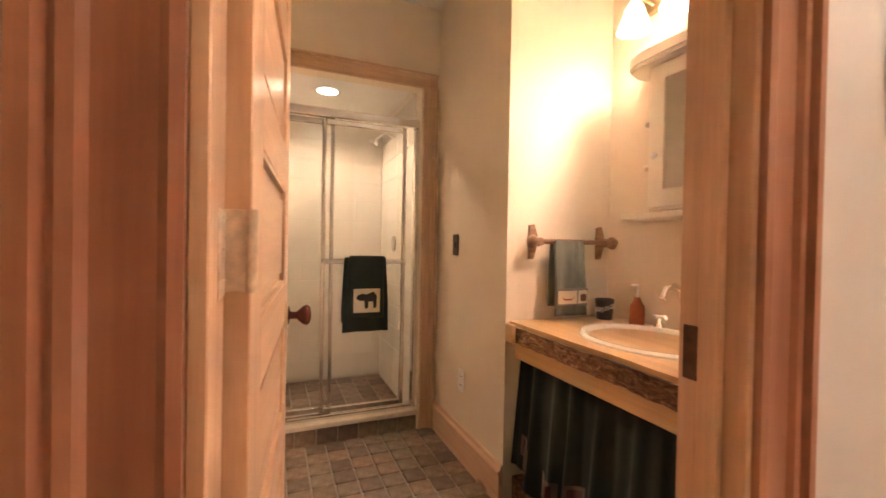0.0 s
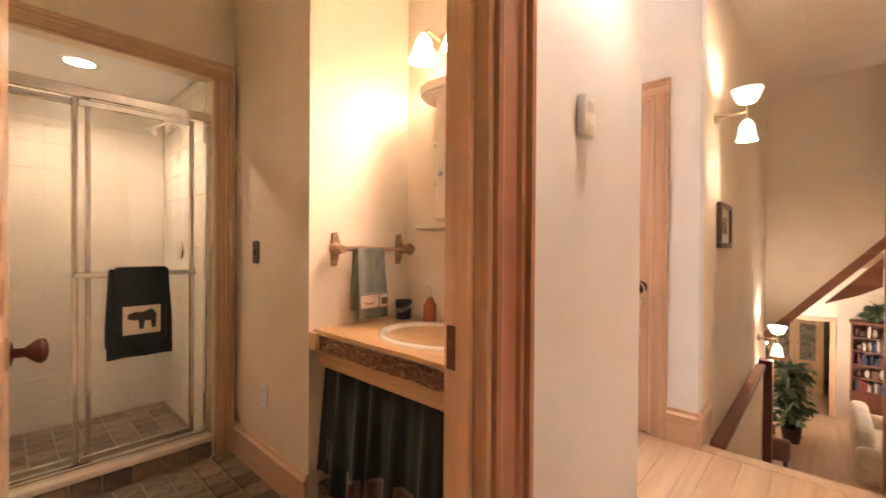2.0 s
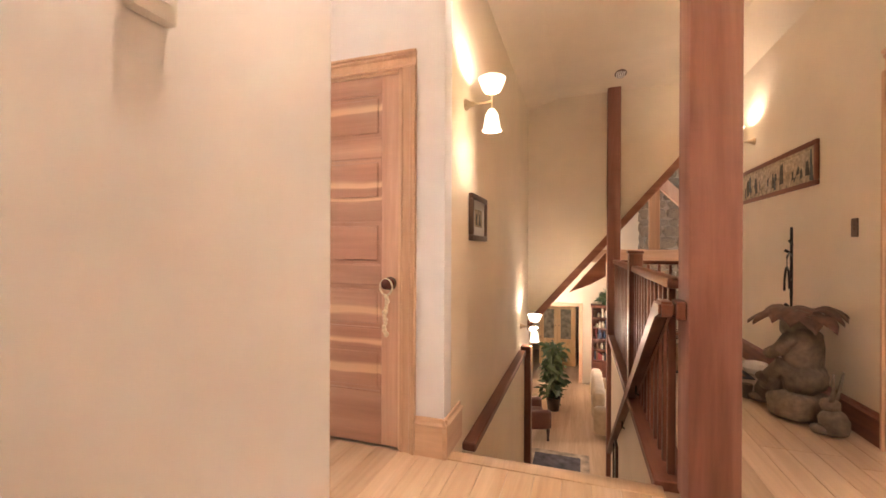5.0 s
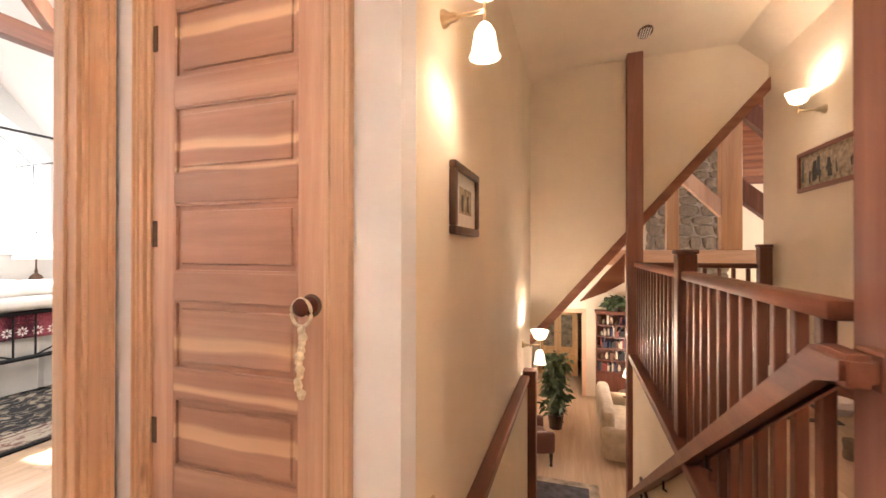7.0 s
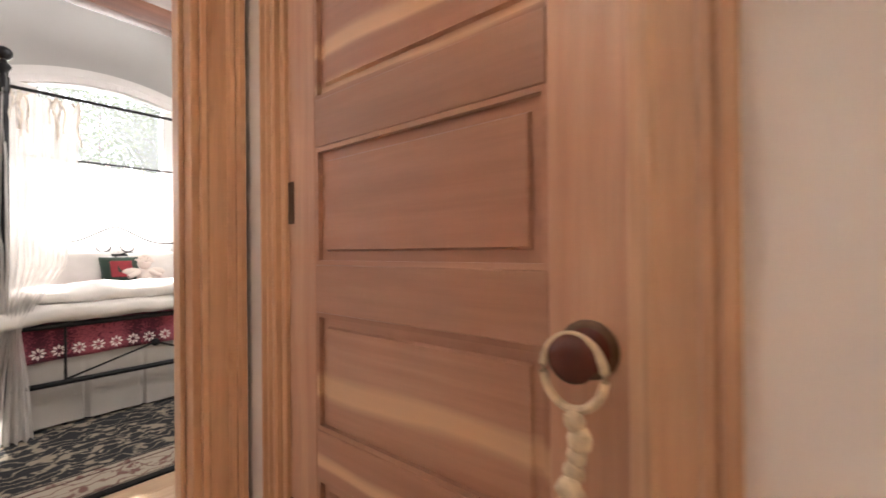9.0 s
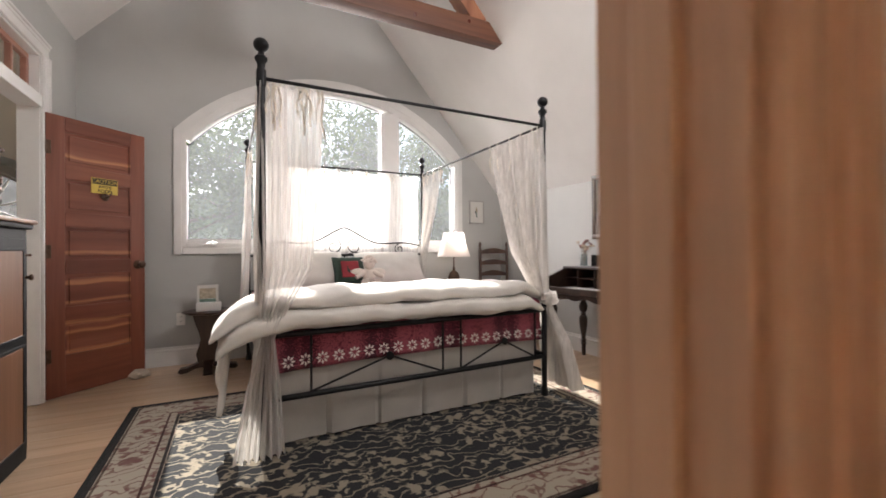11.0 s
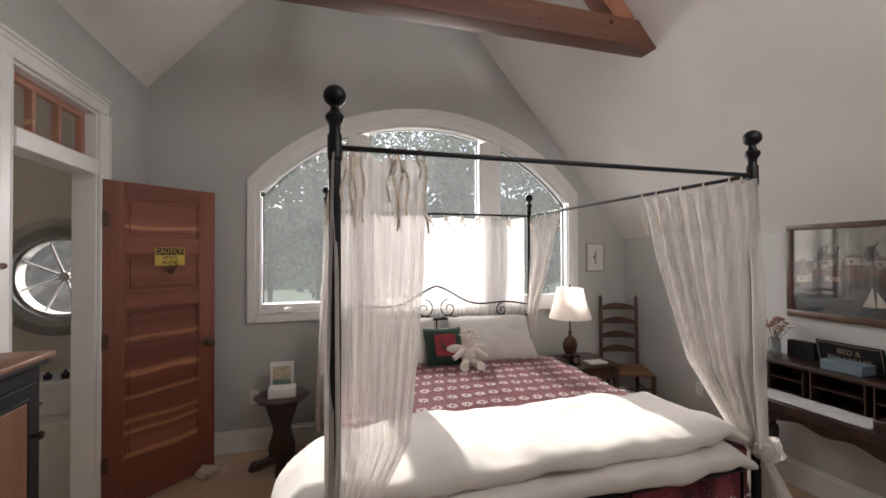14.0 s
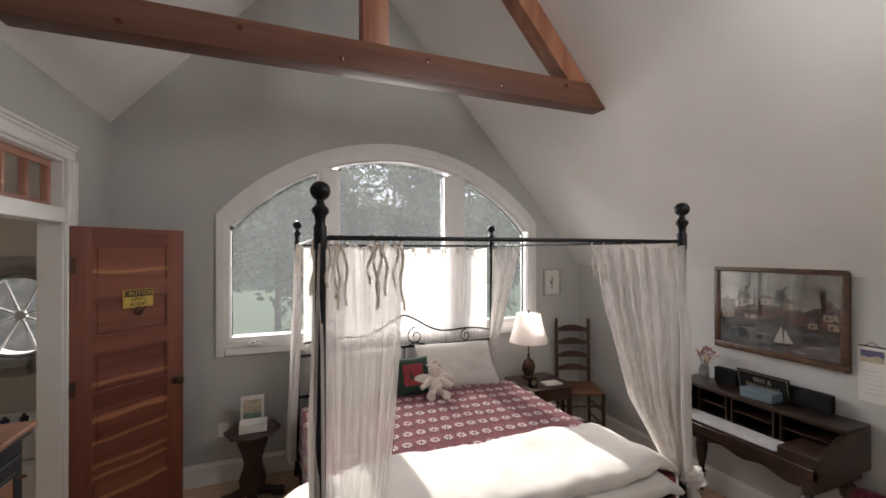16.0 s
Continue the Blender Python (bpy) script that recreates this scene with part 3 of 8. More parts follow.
def baseboard(name, m, length, mat, h=0.165, label="tall fir baseboard", d=0.02):
    bm = bmesh.new()
    prism(bm, [(0, 0), (-d, 0), (-d, h * 0.78), (-d * 1.25, h * 0.80), (-d * 1.25, h * 0.84), (-d * 0.6, h * 0.9), (-d * 0.45, h), (0, h)], 0, 0, length)
    ob = tagged(part(name, bm, mat, None, "", False), label, "baseboard", "", "structure")
    ob.matrix_world = m
    return ob


baseboard("baseboard", pose(0.863, HY, 0), 0.842, CASING_H)
baseboard("baseboard", pose(-1.6, HY, 0), 1.40, CASING_H)
baseboard("baseboard", pose(CX, 0.586, 0, 0, 0, -90), 0.18, CASING_H, 0.20)
baseboard("baseboard", pose(CX - 0.024, HY, 0), 0.30, CASING_H, 0.20)
baseboard("baseboard", pose(1.685, HY, 0, 0, 0, 90), 1.07, CASING_H)
baseboard("baseboard", pose(6.3, SY, 0, 0, 0, 180), 2.73, CHERRY_X, 0.18, "tall stained baseboard along the hall")
baseboard("baseboard", pose(0.91, 2.30, 0, 0, 0, -90), 0.80, CASING_H, 0.17, "fir baseboard in the bathroom")
for nm, m, ln in (("baseboard", pose(BX0, BY1, 0), BX1 - BX0, ), ("baseboard", pose(BX1, BY1 - 0.03, 0, 0, 0, -90), BY1 - BY0 - 0.06), ("baseboard", pose(BX0, 5.40, 0, 0, 0, 90), 0.57), ("baseboard", pose(BX0, BY0 + 0.01, 0, 0, 0, 90), 2.7), ("baseboard", pose(BX1 - 0.03, BY0, 0, 0, 0, 180), 2.72)):
    baseboard(nm, m, ln, TRIMWHITE, 0.17, "white moulded baseboard along the bedroom wall")
# raking trim board and its brace along the screen wall's lower edge
rake = thing("rake_trim", pose(6.3, 0, 0), "stained raking beam edging the screen wall", "beam", kind="structure")
bm = bmesh.new()
prism(bm, [(0.43, 0.0), (0.43, 0.13), (-1.805, 2.72), (-1.805, 2.59)], 0, -0.06, 0.16)
part("rake_board", bm, RAKEWOOD, rake)
bm = bmesh.new()
prism(bm, [(-0.10, 0.52), (-0.54, 1.04), (-0.54, 0.74), (-0.36, 0.63)], 0, -0.03, 0.10)
part("brace", bm, RAKEWOOD, rake)

# ---------- arched window ----------
window = thing("window_1", pose(WIN_CX, BY1, 0), "large arched three-part window with white casing and hazed panes", "window", kind="structure")


def arc_band(r_out, r_in, x_lo, x_hi, y0, y1, z_side, n=40):
    """Arched band between two radii for x in [x_lo, x_hi] (local to the window's centre)."""
    bm = bmesh.new()
    a0, a1 = math.acos(max(-1, min(1, x_lo / r_out))), math.acos(max(-1, min(1, x_hi / r_out)))
    for i in range(n):
        t0, t1 = a0 + (a1 - a0) * i / n, a0 + (a1 - a0) * (i + 1) / n
        prism(bm, [(r_out * math.cos(t0), WIN_CZ + r_out * math.sin(t0)), (r_out * math.cos(t1), WIN_CZ + r_out * math.sin(t1)), (r_in * math.cos(t1), WIN_CZ + r_in * math.sin(t1)), (r_in * math.cos(t0), WIN_CZ + r_in * math.sin(t0))], 1, y0, y1)
    return weld(bm)


WL, WR = -1.525, 1.525
zc = WIN_CZ + math.sqrt(2.005 ** 2 - 1.525 ** 2)
for nm, r0, r1, d in (("head_casing", 2.005, 1.925, -0.032), ("head_casing_inner", 1.925, 1.86, -0.02)):
    part(nm, arc_band(r0, r1, -1.525 * r0 / 2.005, 1.525 * r0 / 2.005, d, 0.0, 0), TRIMWHITE, window, "", False)
for s in (-1, 1):
    bm = bmesh.new()
    xo, xm, xi = s * 1.525, s * 1.465, s * 1.43
    for xa, xb, y0, z0 in ((xo, xm, -0.032, 1.02), (xm, xi, -0.02, 1.085)):
        prism(bm, [(xa, z0), (xb, z0), (xb, WIN_CZ + (zc - WIN_CZ) * abs(xb) / 1.525), (xa, WIN_CZ + (zc - WIN_CZ) * abs(xa) / 1.525)], 1, y0, 0)
    bmesh.ops.recalc_face_normals(bm, faces=bm.faces)
    part("side_casing", bm, TRIMWHITE, window)
bm = bmesh.new()
box(bm, -1.459, 1.459, -0.032, 0, 1.02, 1.085, 0.004)
box(bm, -1.429, 1.429, -0.02, 0, 1.085, 1.12, 0.004)
part("bottom_casing", bm, TRIMWHITE, window)
# frame in the wall's thickness
part("window_frame", arc_band(1.955, 1.845, -1.482, 1.482, 0.002, 0.12, 0), TRIMWHITE, window)
for s in (-1, 1):
    part("window_frame", one(min(s * 1.482, s * 1.42), max(s * 1.482, s * 1.42), 0.002, 0.12, 1.062, 2.05, 0.003), TRIMWHITE, window)
part("window_sill", one(-1.419, 1.419, 0.002, 0.12, 1.062, 1.165, 0.003), TRIMWHITE, window)
for xa, xb in ((-0.735, -0.54), (0.475, 0.695)):
    bm = bmesh.new()
    box(bm, xa, xb, -0.008, 0.115, 1.16, WIN_CZ + math.sqrt(1.855 ** 2 - max(abs(xa), abs(xb)) ** 2) + 0.02, 0.004)
    box(bm, xa + 0.03, xb - 0.03, -0.022, -0.008, 1.12, WIN_CZ + math.sqrt(1.855 ** 2 - max(abs(xa), abs(xb)) ** 2) + 0.03, 0.004)
    part("mullion", bm, TRIMWHITE, window)
DARKSEAL = plain("dark_window_seal", (0.06, 0.06, 0.06), 0.5)
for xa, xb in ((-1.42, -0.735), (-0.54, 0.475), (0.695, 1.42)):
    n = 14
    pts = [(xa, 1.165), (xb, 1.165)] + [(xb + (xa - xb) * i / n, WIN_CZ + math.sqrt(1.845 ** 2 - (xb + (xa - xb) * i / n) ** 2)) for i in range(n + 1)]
    pane = part("pane", prism(bmesh.new(), pts, 1, 0.075, 0.079), WINGLASS, window, "window pane tinted and hazed", False)
    # sunlight passes undimmed, so the tint works on the view alone
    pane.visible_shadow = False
    part("seal", tube([(p[0] * 0.997, 0.068, p[1]) for p in pts], 0.007, 6, None, True), DARKSEAL, window)
crank = thing("window_crank", pose(2.10, BY1 - 0.02, 1.10), "small white folding window crank on the sill", "window crank")
part("crank_base", one(-0.05, 0.05, -0.04, 0, 0, 0.02, 0.006), PLASTIC, crank)
part("crank_arm", tube([(-0.03, -0.035, 0.02), (0.02, -0.05, 0.035), (0.06, -0.05, 0.025)], 0.006, 8), CHROME, crank)

# ---------- roof truss ----------
truss = thing("roof_truss", pose(0, 4.57, 0), "rough-sawn fir roof truss with king post and rafters", "truss", kind="structure")


def beam_mesh(p0, p1, w, h, n=14, bevel=0.008):
    """A sawn beam between two points, w across y, h in the truss plane."""
    p0, p1 = Vector(p0), Vector(p1)
    d = (p1 - p0).normalized()
    up = Vector((0, 1, 0)).cross(d)
    bm = bmesh.new()
    rings = []
    for i in range(n + 1):
        c = p0.lerp(p1, i / n)
        j = 0.003 * noise.noise(c * 2.7)
        rings.append([bm.verts.new(c + up * (a * (h / 2 + j)) + Vector((0, b * (w / 2 + j), 0))) for a, b in ((-1, -1), (1, -1), (1, 1), (-1, 1))])
    for a, b in zip(rings, rings[1:]):
        for k in range(4):
            bm.faces.new((a[k], a[(k + 1) % 4], b[(k + 1) % 4], b[k]))
    bm.faces.new(rings[0][::-1])
    bm.faces.new(rings[-1])
    es = [e for e in bm.edges if len(e.link_faces) == 2 and e.calc_face_angle(0) > 0.8]
    bmesh.ops.bevel(bm, geom=es, offset=bevel, segments=2, profile=0.6, affect="EDGES")
    return bm


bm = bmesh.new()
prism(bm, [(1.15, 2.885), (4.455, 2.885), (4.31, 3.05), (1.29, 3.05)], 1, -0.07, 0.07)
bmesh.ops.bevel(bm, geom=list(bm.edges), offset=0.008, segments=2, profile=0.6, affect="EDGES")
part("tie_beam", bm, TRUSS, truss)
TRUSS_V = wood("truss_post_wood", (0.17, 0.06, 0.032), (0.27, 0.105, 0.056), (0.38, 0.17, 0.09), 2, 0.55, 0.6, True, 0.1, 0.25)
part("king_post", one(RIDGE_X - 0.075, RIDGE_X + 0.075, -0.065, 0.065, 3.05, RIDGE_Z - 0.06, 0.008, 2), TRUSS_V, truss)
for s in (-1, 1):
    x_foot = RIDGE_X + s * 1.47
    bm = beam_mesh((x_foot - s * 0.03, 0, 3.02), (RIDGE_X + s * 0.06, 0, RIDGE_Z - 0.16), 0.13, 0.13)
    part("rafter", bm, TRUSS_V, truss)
for i in range(6):
    bm = lathe([(0.0, 0), (0.014, 0), (0.014, 0.006), (0.0, 0.010)], 10)
    p = part("bolt", bm, KNOBWOOD, truss)
    p.matrix_local = pose(1.6 + i * 0.5, -0.0705, 2.93 + 0.07 * (i % 2), 90)

# frame added round the fill lamp behind the walker; the right-hand slope stays closed
sw = thing("fill_lamp_frame", pose(4.15, 2.42, roof_z(4.15), 0, 48.9, 0), "white frame on the slope added round an unseen fill lamp", "window", kind="structure")
for q in ((-0.62, 0.62, -0.52, -0.45), (-0.62, 0.62, 0.45, 0.52), (-0.62, -0.55, -0.45, 0.45), (0.55, 0.62, -0.45, 0.45)):
    part("frame", one(q[0], q[1], q[2], q[3], -0.03, 0.0, 0.004), TRIMWHITE, sw)

# ---------- doors ----------
def panel_door(name, m, w, h, label, mat_pan, n=5, th=0.038, mat_st=None):
    """Panelled door: local x from 0 (hinge) to w, thickness along y, with n flat raised panels."""
    t = thing(name, m, label, "door", kind="structure")
    st, top, bot, mid = 0.115, 0.10, 0.28, 0.102
    ph = (h - top - bot - mid * (n - 1)) / n
    for x0, x1 in ((0, st), (w - st, w)):
        part("stile", one(x0, x1, -th / 2, th / 2, 0, h, 0.002), mat_st or FIR, t)
    z = 0.0
    zs = [(0, bot)]
    z = bot
    for i in range(n):
        zs.append((z + ph, z + ph + (mid if i < n - 1 else top)))
        z += ph + mid
    for z0, z1 in zs:
        part("rail", one(st, w - st, -th / 2, th / 2, z0, z1, 0.002), mat_pan, t)
    z = bot
    for i in range(n):
        bm = bmesh.new()
        x0, x1, z0, z1 = st, w - st, z, z + ph
        # recessed field with a bevelled, raised centre
        for s in (-1, 1):
            e, r = 0.028, 0.004
            ya, yb = s * 0.006, s * 0.0125
            outer = [bm.verts.new(p) for p in ((x0, ya, z0), (x1, ya, z0), (x1, ya, z1), (x0, ya, z1))]
            inn = [bm.verts.new(p) for p in ((x0 + e, ya, z0 + e), (x1 - e, ya, z0 + e), (x1 - e, ya, z1 - e), (x0 + e, ya, z1 - e))]
            top_ = [bm.verts.new(p) for p in ((x0 + e + r, yb, z0 + e + r), (x1 - e - r, yb, z0 + e + r), (x1 - e - r, yb, z1 - e - r), (x0 + e + r, yb, z1 - e - r))]
            for a, b in ((outer, inn), (inn, top_)):
                for k in range(4):
                    bm.faces.new((a[k], a[(k + 1) % 4], b[(k + 1) % 4], b[k]))
            bm.faces.new(top_)
        part("panel", bm, mat_pan, t, "", False)
        # sticking moulding round the panel
        bm = bmesh.new()
        for s in (-1, 1):
            ya, yb = sorted((s * 0.005, s * (th / 2 - 0.002)))
            for q in ((x0, x1, z0, z0 + 0.009), (x0, x1, z1 - 0.009, z1), (x0, x0 + 0.009, z0 + 0.009, z1 - 0.009), (x1 - 0.009, x1, z0 + 0.009, z1 - 0.009)):
                box(bm, q[0], q[1], ya, yb, q[2], q[3])
        part("panel_moulding", bm, mat_pan, t, "", False)
        z += ph + mid
    return t


def add_hinges(t, zs, y, mat, w=0.035):
    for z in zs:
        bm = bmesh.new()
        tube([(-0.006, y, z - 0.05), (-0.006, y, z + 0.05)], 0.007, 10, bm)
        box(bm, -0.004, w, y * 0.98 - 0.002, y * 0.98 + 0.002, z - 0.048, z + 0.048, 0.0015)
        part("hinge", bm, mat, t, "worn metal hinge")


def add_knob(t, x, z, y0, side, mat, rose=None):
    bm = lathe([(0.0, 0), (0.031, 0), (0.033, 0.004), (0.026, 0.009), (0.011, 0.012), (0.010, 0.028), (0.017, 0.036), (0.026, 0.046), (0.029, 0.056), (0.024, 0.064), (0.012, 0.068), (0, 0.069)], 22)
    k = part("door_knob", bm, mat, t, "dark turned wooden knob")
    k.matrix_local = pose(x, y0, z, 90 if side < 0 else -90)
    bm = lathe([(0.0, -0.001), (0.037, -0.001), (0.037, 0.003), (0.030, 0.0075), (0.0, 0.008)], 22)
    r = part("knob_rose", bm, rose or BRASS, t, "metal rose behind the knob")
    r.matrix_local = pose(x, y0, z, 90 if side < 0 else -90)
    return k


# closet door, closed, five horizontal panels, garland hanging on its knob
cl = panel_door("door_1", pose(CX + 0.028, 1.443, 0.008, 0, 0, -90), 0.763, 2.03, "closed reddish fir closet door with five flat panels", FIR_BAND)
add_hinges(cl, (0.40, 1.12, 1.84), -0.020, BRONZE)
add_knob(cl, 0.763 - 0.062, 0.885, -0.019, -1, KNOBWOOD, BRONZE)
gar = thing("knob_garland", pose(CX - 0.048, 1.443 - 0.701, 0.885 + 0.008), "ivory beaded garland hung round the closet knob", "door ornament")
IVORY = plain("ivory_ceramic", (0.66, 0.56, 0.40), 0.35, 0, 0.25, 60, 0.3)
bm = tube([(0.004, 0.036 * math.sin(2 * math.pi * i / 26), -0.016 + 0.042 * math.cos(2 * math.pi * i / 26)) for i in range(26)], 0.0055, 8, None, True)
part("loop", bm, IVORY, gar)
rng = random.Random(3)
for i in range(11):
    b = part("bead", ball(0.010 + 0.005 * rng.random(), (rng.uniform(-0.004, 0.004), rng.uniform(-0.010, 0.010), -0.070 - i * 0.0195), None, (0.8, 1.15, 1.2), 10, 0.35, i), IVORY, gar)

# bathroom door, swung open into the bathroom
bd = panel_door("door_2", pose(-0.044, 0.556, 0.008, 0, 0, 85), 0.74, 2.03, "open reddish fir bathroom door with flat panels", CASING_H, mat_st=CASING)
WORN = plain("worn_pale_hinge_metal", (0.66, 0.54, 0.44), 0.38, 0.7, 0.2, 60, 0.1)
add_hinges(bd, (0.25, 1.08, 1.80), -0.021, WORN, 0.04)
add_knob(bd, 0.74 - 0.06, 0.885, -0.019, -1, KNOBWOOD, BRASS)
bm = bmesh.new()
box(bm, -0.0035, 0.0, -0.018, 0.018, 1.03, 1.13, 0.001)
part("hinge_leaf", bm, WORN, bd, "worn hinge leaf on the door edge")
bm = bmesh.new()
box(bm, -0.0545, -0.0525, 0.490, 0.551, 1.035, 1.135, 0.001)
for z in (1.055, 1.09, 1.125):
    lathe([(0, 0), (0.005, 0), (0.004, 0.0015), (0, 0.0018)], 10, bm, (-0.0525, 0.52, z))
tagged(part("jamb_hinge", bm, WORN), "worn brass hinge leaf let into the bathroom jamb", "hinge")
st = tagged(part("strike_plate", one(0.7125, 0.7165, 0.506, 0.54, 0.86, 0.96, 0.001), BRONZE, None), "bronze strike plate in the bathroom jamb", "strike plate")

# bedroom side door, ajar, with a caution plate
ed = panel_door("door_3", pose(1.115, 5.315, 0.01, 0, 0, 44.5), 0.69, 2.02, "open reddish fir door with a yellow caution plate", FIR_RED_X, mat_st=FIR_RED)
add_hinges(ed, (0.30, 1.04, 1.78), -0.021, BRONZE, 0.03)
k = add_knob(ed, 0.63, 0.93, -0.019, -1, BRONZE, BRONZE)
YELLOW = plain("yellow_enamel_sign", (0.62, 0.44, 0.08), 0.4, 0, 0.1, 20)
BLACK = plain("black_print", (0.012, 0.012, 0.012), 0.6)
sign = thing("caution_sign", pose(1.115, 5.315, 0.01, 0, 0, 44.5) @ pose(0.375, -0.022, 1.55), "small yellow and black caution plate on the door", "sign")
part("plate", one(-0.095, 0.095, -0.003, 0, -0.06, 0.06, 0.001), YELLOW, sign)
part("black_band", one(-0.09, 0.09, -0.0045, -0.0032, 0.012, 0.056), BLACK, sign)
words("lettering", "CAUTION", 0.042, pose(0, -0.005, 0.033, 90), YELLOW, sign)
words("lettering_lower", "AMY'S", 0.034, pose(0, -0.004, -0.008, 90), BLACK, sign)
words("lettering_bottom", "ROOM", 0.034, pose(0, -0.004, -0.040, 90), BLACK, sign)
hook = thing("door_hook", pose(1.115, 5.315, 0.01, 0, 0, 44.5) @ pose(0.375, -0.024, 1.465), "dark wrought hook under the caution plate", "hook")
part("hook_plate", lathe([(0, 0), (0.026, 0), (0.03, 0.006), (0.02, 0.014), (0, 0.016)], 16), BRONZE, hook).matrix_local = pose(0, 0, 0, 90)
part("hook_arm", tube([(0, -0.01, 0), (0, -0.035, -0.005), (0.01, -0.045, 0.015), (0.02, -0.04, 0.03)], 0.007, 8), BRONZE, hook)
wedge = thing("door_stop", pose(1.60, 5.66, 0), "lumpy white cloth door stop by the open door", "door stop")
part("stone_body", ball(0.06, (0, 0, 0.035), None, (1.2, 0.9, 0.62), 18, 0.5, 2.0), plain("pale_stone", (0.55, 0.47, 0.38), 0.8, 0, 0.15, 30, 0.2), wedge)
# jamb, casing and transom of that opening
es = casing("door_casing_ensuite", pose(BX0, 4.92, 0, 0, 0, 90), 0.72, 2.42, TRIMWHITE, TRIMWHITE, 0.10, "white casing of the side door with its transom")
lining = thing("door_jamb_ensuite", pose(BX0, 4.92, 0, 0, 0, 90), "white jamb lining with a transom bar", "door jamb", kind="structure")
for s in (-1, 1):
    part("jamb_side", one(min(s * 0.36, s * 0.342), max(s * 0.36, s * 0.342), 0.001, 0.119, 0, 2.42, 0.002), TRIMWHITE, lining)
part("jamb_head", one(-0.342, 0.342, 0.001, 0.119, 2.402, 2.42, 0.002), TRIMWHITE, lining)
part("transom_bar", one(-0.342, 0.342, -0.014, 0.119, 2.045, 2.13, 0.004), TRIMWHITE, lining)
tr = thing("window_transom", pose(BX0, 4.92, 0, 0, 0, 90), "red fir transom window of small panes over the door", "window", kind="structure")
for x0, x1, z0, z1 in ((-0.342, 0.342, 2.13, 2.165), (-0.342, 0.342, 2.365, 2.402), (-0.342, -0.305, 2.165, 2.365), (0.305, 0.342, 2.165, 2.365), (-0.115, -0.09, 2.165, 2.365), (0.09, 0.115, 2.165, 2.365)):
    part("sash_bar", one(x0, x1, 0.055, 0.09, z0, z1, 0.003), FIR_X, tr)
for x0, x1 in ((-0.305, -0.115), (-0.09, 0.09), (0.115, 0.305)):
    part("pane", one(x0, x1, 0.07, 0.073, 2.165, 2.365), GLASS, tr, "", False)

# south hall door, closed
sd = panel_door("door_4", pose(3.43, SY - 0.03, 0.008, 0, 0, 180), 0.80, 2.03, "closed fir door at the end of the hall wall", FIR_X)

# round wheel window of the small bath
rw = thing("window_round", pose(RWX, 6.1, RWZ), "round white wheel window with spokes", "window", kind="structure")


def ring(r0, r1, y0, y1, n=40):
    bm = bmesh.new()
    for i in range(n):
        a, b = 2 * math.pi * i / n, 2 * math.pi * (i + 1) / n
        prism(bm, [(r0 * math.cos(a), r0 * math.sin(a)), (r0 * math.cos(b), r0 * math.sin(b)), (r1 * math.cos(b), r1 * math.sin(b)), (r1 * math.cos(a), r1 * math.sin(a))], 1, y0, y1)
    bmesh.ops.remove_doubles(bm, verts=bm.verts, dist=1e-5)
    return bm


part("outer_casing", ring(0.43, 0.302, -0.03, 0), TRIMWHITE, rw)
part("frame", ring(0.312, 0.275, 0.0, 0.1), TRIMWHITE, rw)
part("hub", lathe([(0, 0), (0.035, 0), (0.035, 0.03), (0, 0.03)], 20), TRIMWHITE, rw).matrix_local = pose(0, 0.06, 0, 90)
for i in range(8):
    a = 2 * math.pi * i / 8 + 0.35
    part("spoke", tube([(0.03 * math.cos(a), 0.045, 0.03 * math.sin(a)), (0.28 * math.cos(a), 0.045, 0.28 * math.sin(a))], 0.009, 8), TRIMWHITE, rw)
pn = part("pane", lathe([(0, 0), (0.29, 0), (0.29, 0.003), (0, 0.003)], 32), GLASS, rw, "", False)
pn.matrix_local = pose(0, 0.055, 0, 90)
pn.visible_shadow = False
tagged(part("ledge_base", one(-0.9, 0.98, 5.60, 6.1, 0, 0.499, 0.01), TRIMWHITE), "white panelled tub base under the ledge", "tub base")
ledge = tagged(part("tub_ledge", one(-0.9, 0.98, 5.75, 6.1, 0.50, 0.72, 0.01), TRIMWHITE), "white ledge along the wall under the round window", "ledge")
for i, (x, h) in enumerate(((0.30, 0.07), (0.40, 0.05), (0.48, 0.08), (0.58, 0.05), (0.68, 0.06))):
    tagged(part("bath_bottle", lathe([(0, 0), (0.022, 0), (0.024, h * 0.6), (0.010, h * 0.8), (0.010, h), (0, h)], 12, None, (x, 5.85, 0.72)), BOOKS[i % 5]), "small dark toiletry bottle on the ledge", "bottle", "toiletries on the ledge")

# ================= bedroom =================
PX0, PX1, PY0, PY1, ROD, MAT_Z = 2.425, 4.265, 3.765, 5.875, 1.925, 0.675
bed = thing("canopy_bed", pose(0, 0, 0), "black wrought-iron four-poster canopy bed on a dark rug", "bed")
for (x, y) in ((PX0, PY0), (PX1, PY0), (PX0, PY1), (PX1, PY1)):
    p = part("bed_post", lathe([(0, 0), (0.026, 0), (0.024, 0.05), (0.0195, 0.06), (0.0195, 1.88), (0.024, 1.885), (0.024, 1.965), (0.018, 1.975), (0.02, 2.0), (0.031, 2.018), (0.031, 2.03), (0.017, 2.045), (0.014, 2.06), (0.014, 2.065)], 16), IRON, bed)
    p.matrix_local = pose(x, y, 0)
    f = part("finial", ball(0.038, (0, 0, 2.095), None, (1, 1, 0.95), 18), IRON, p)
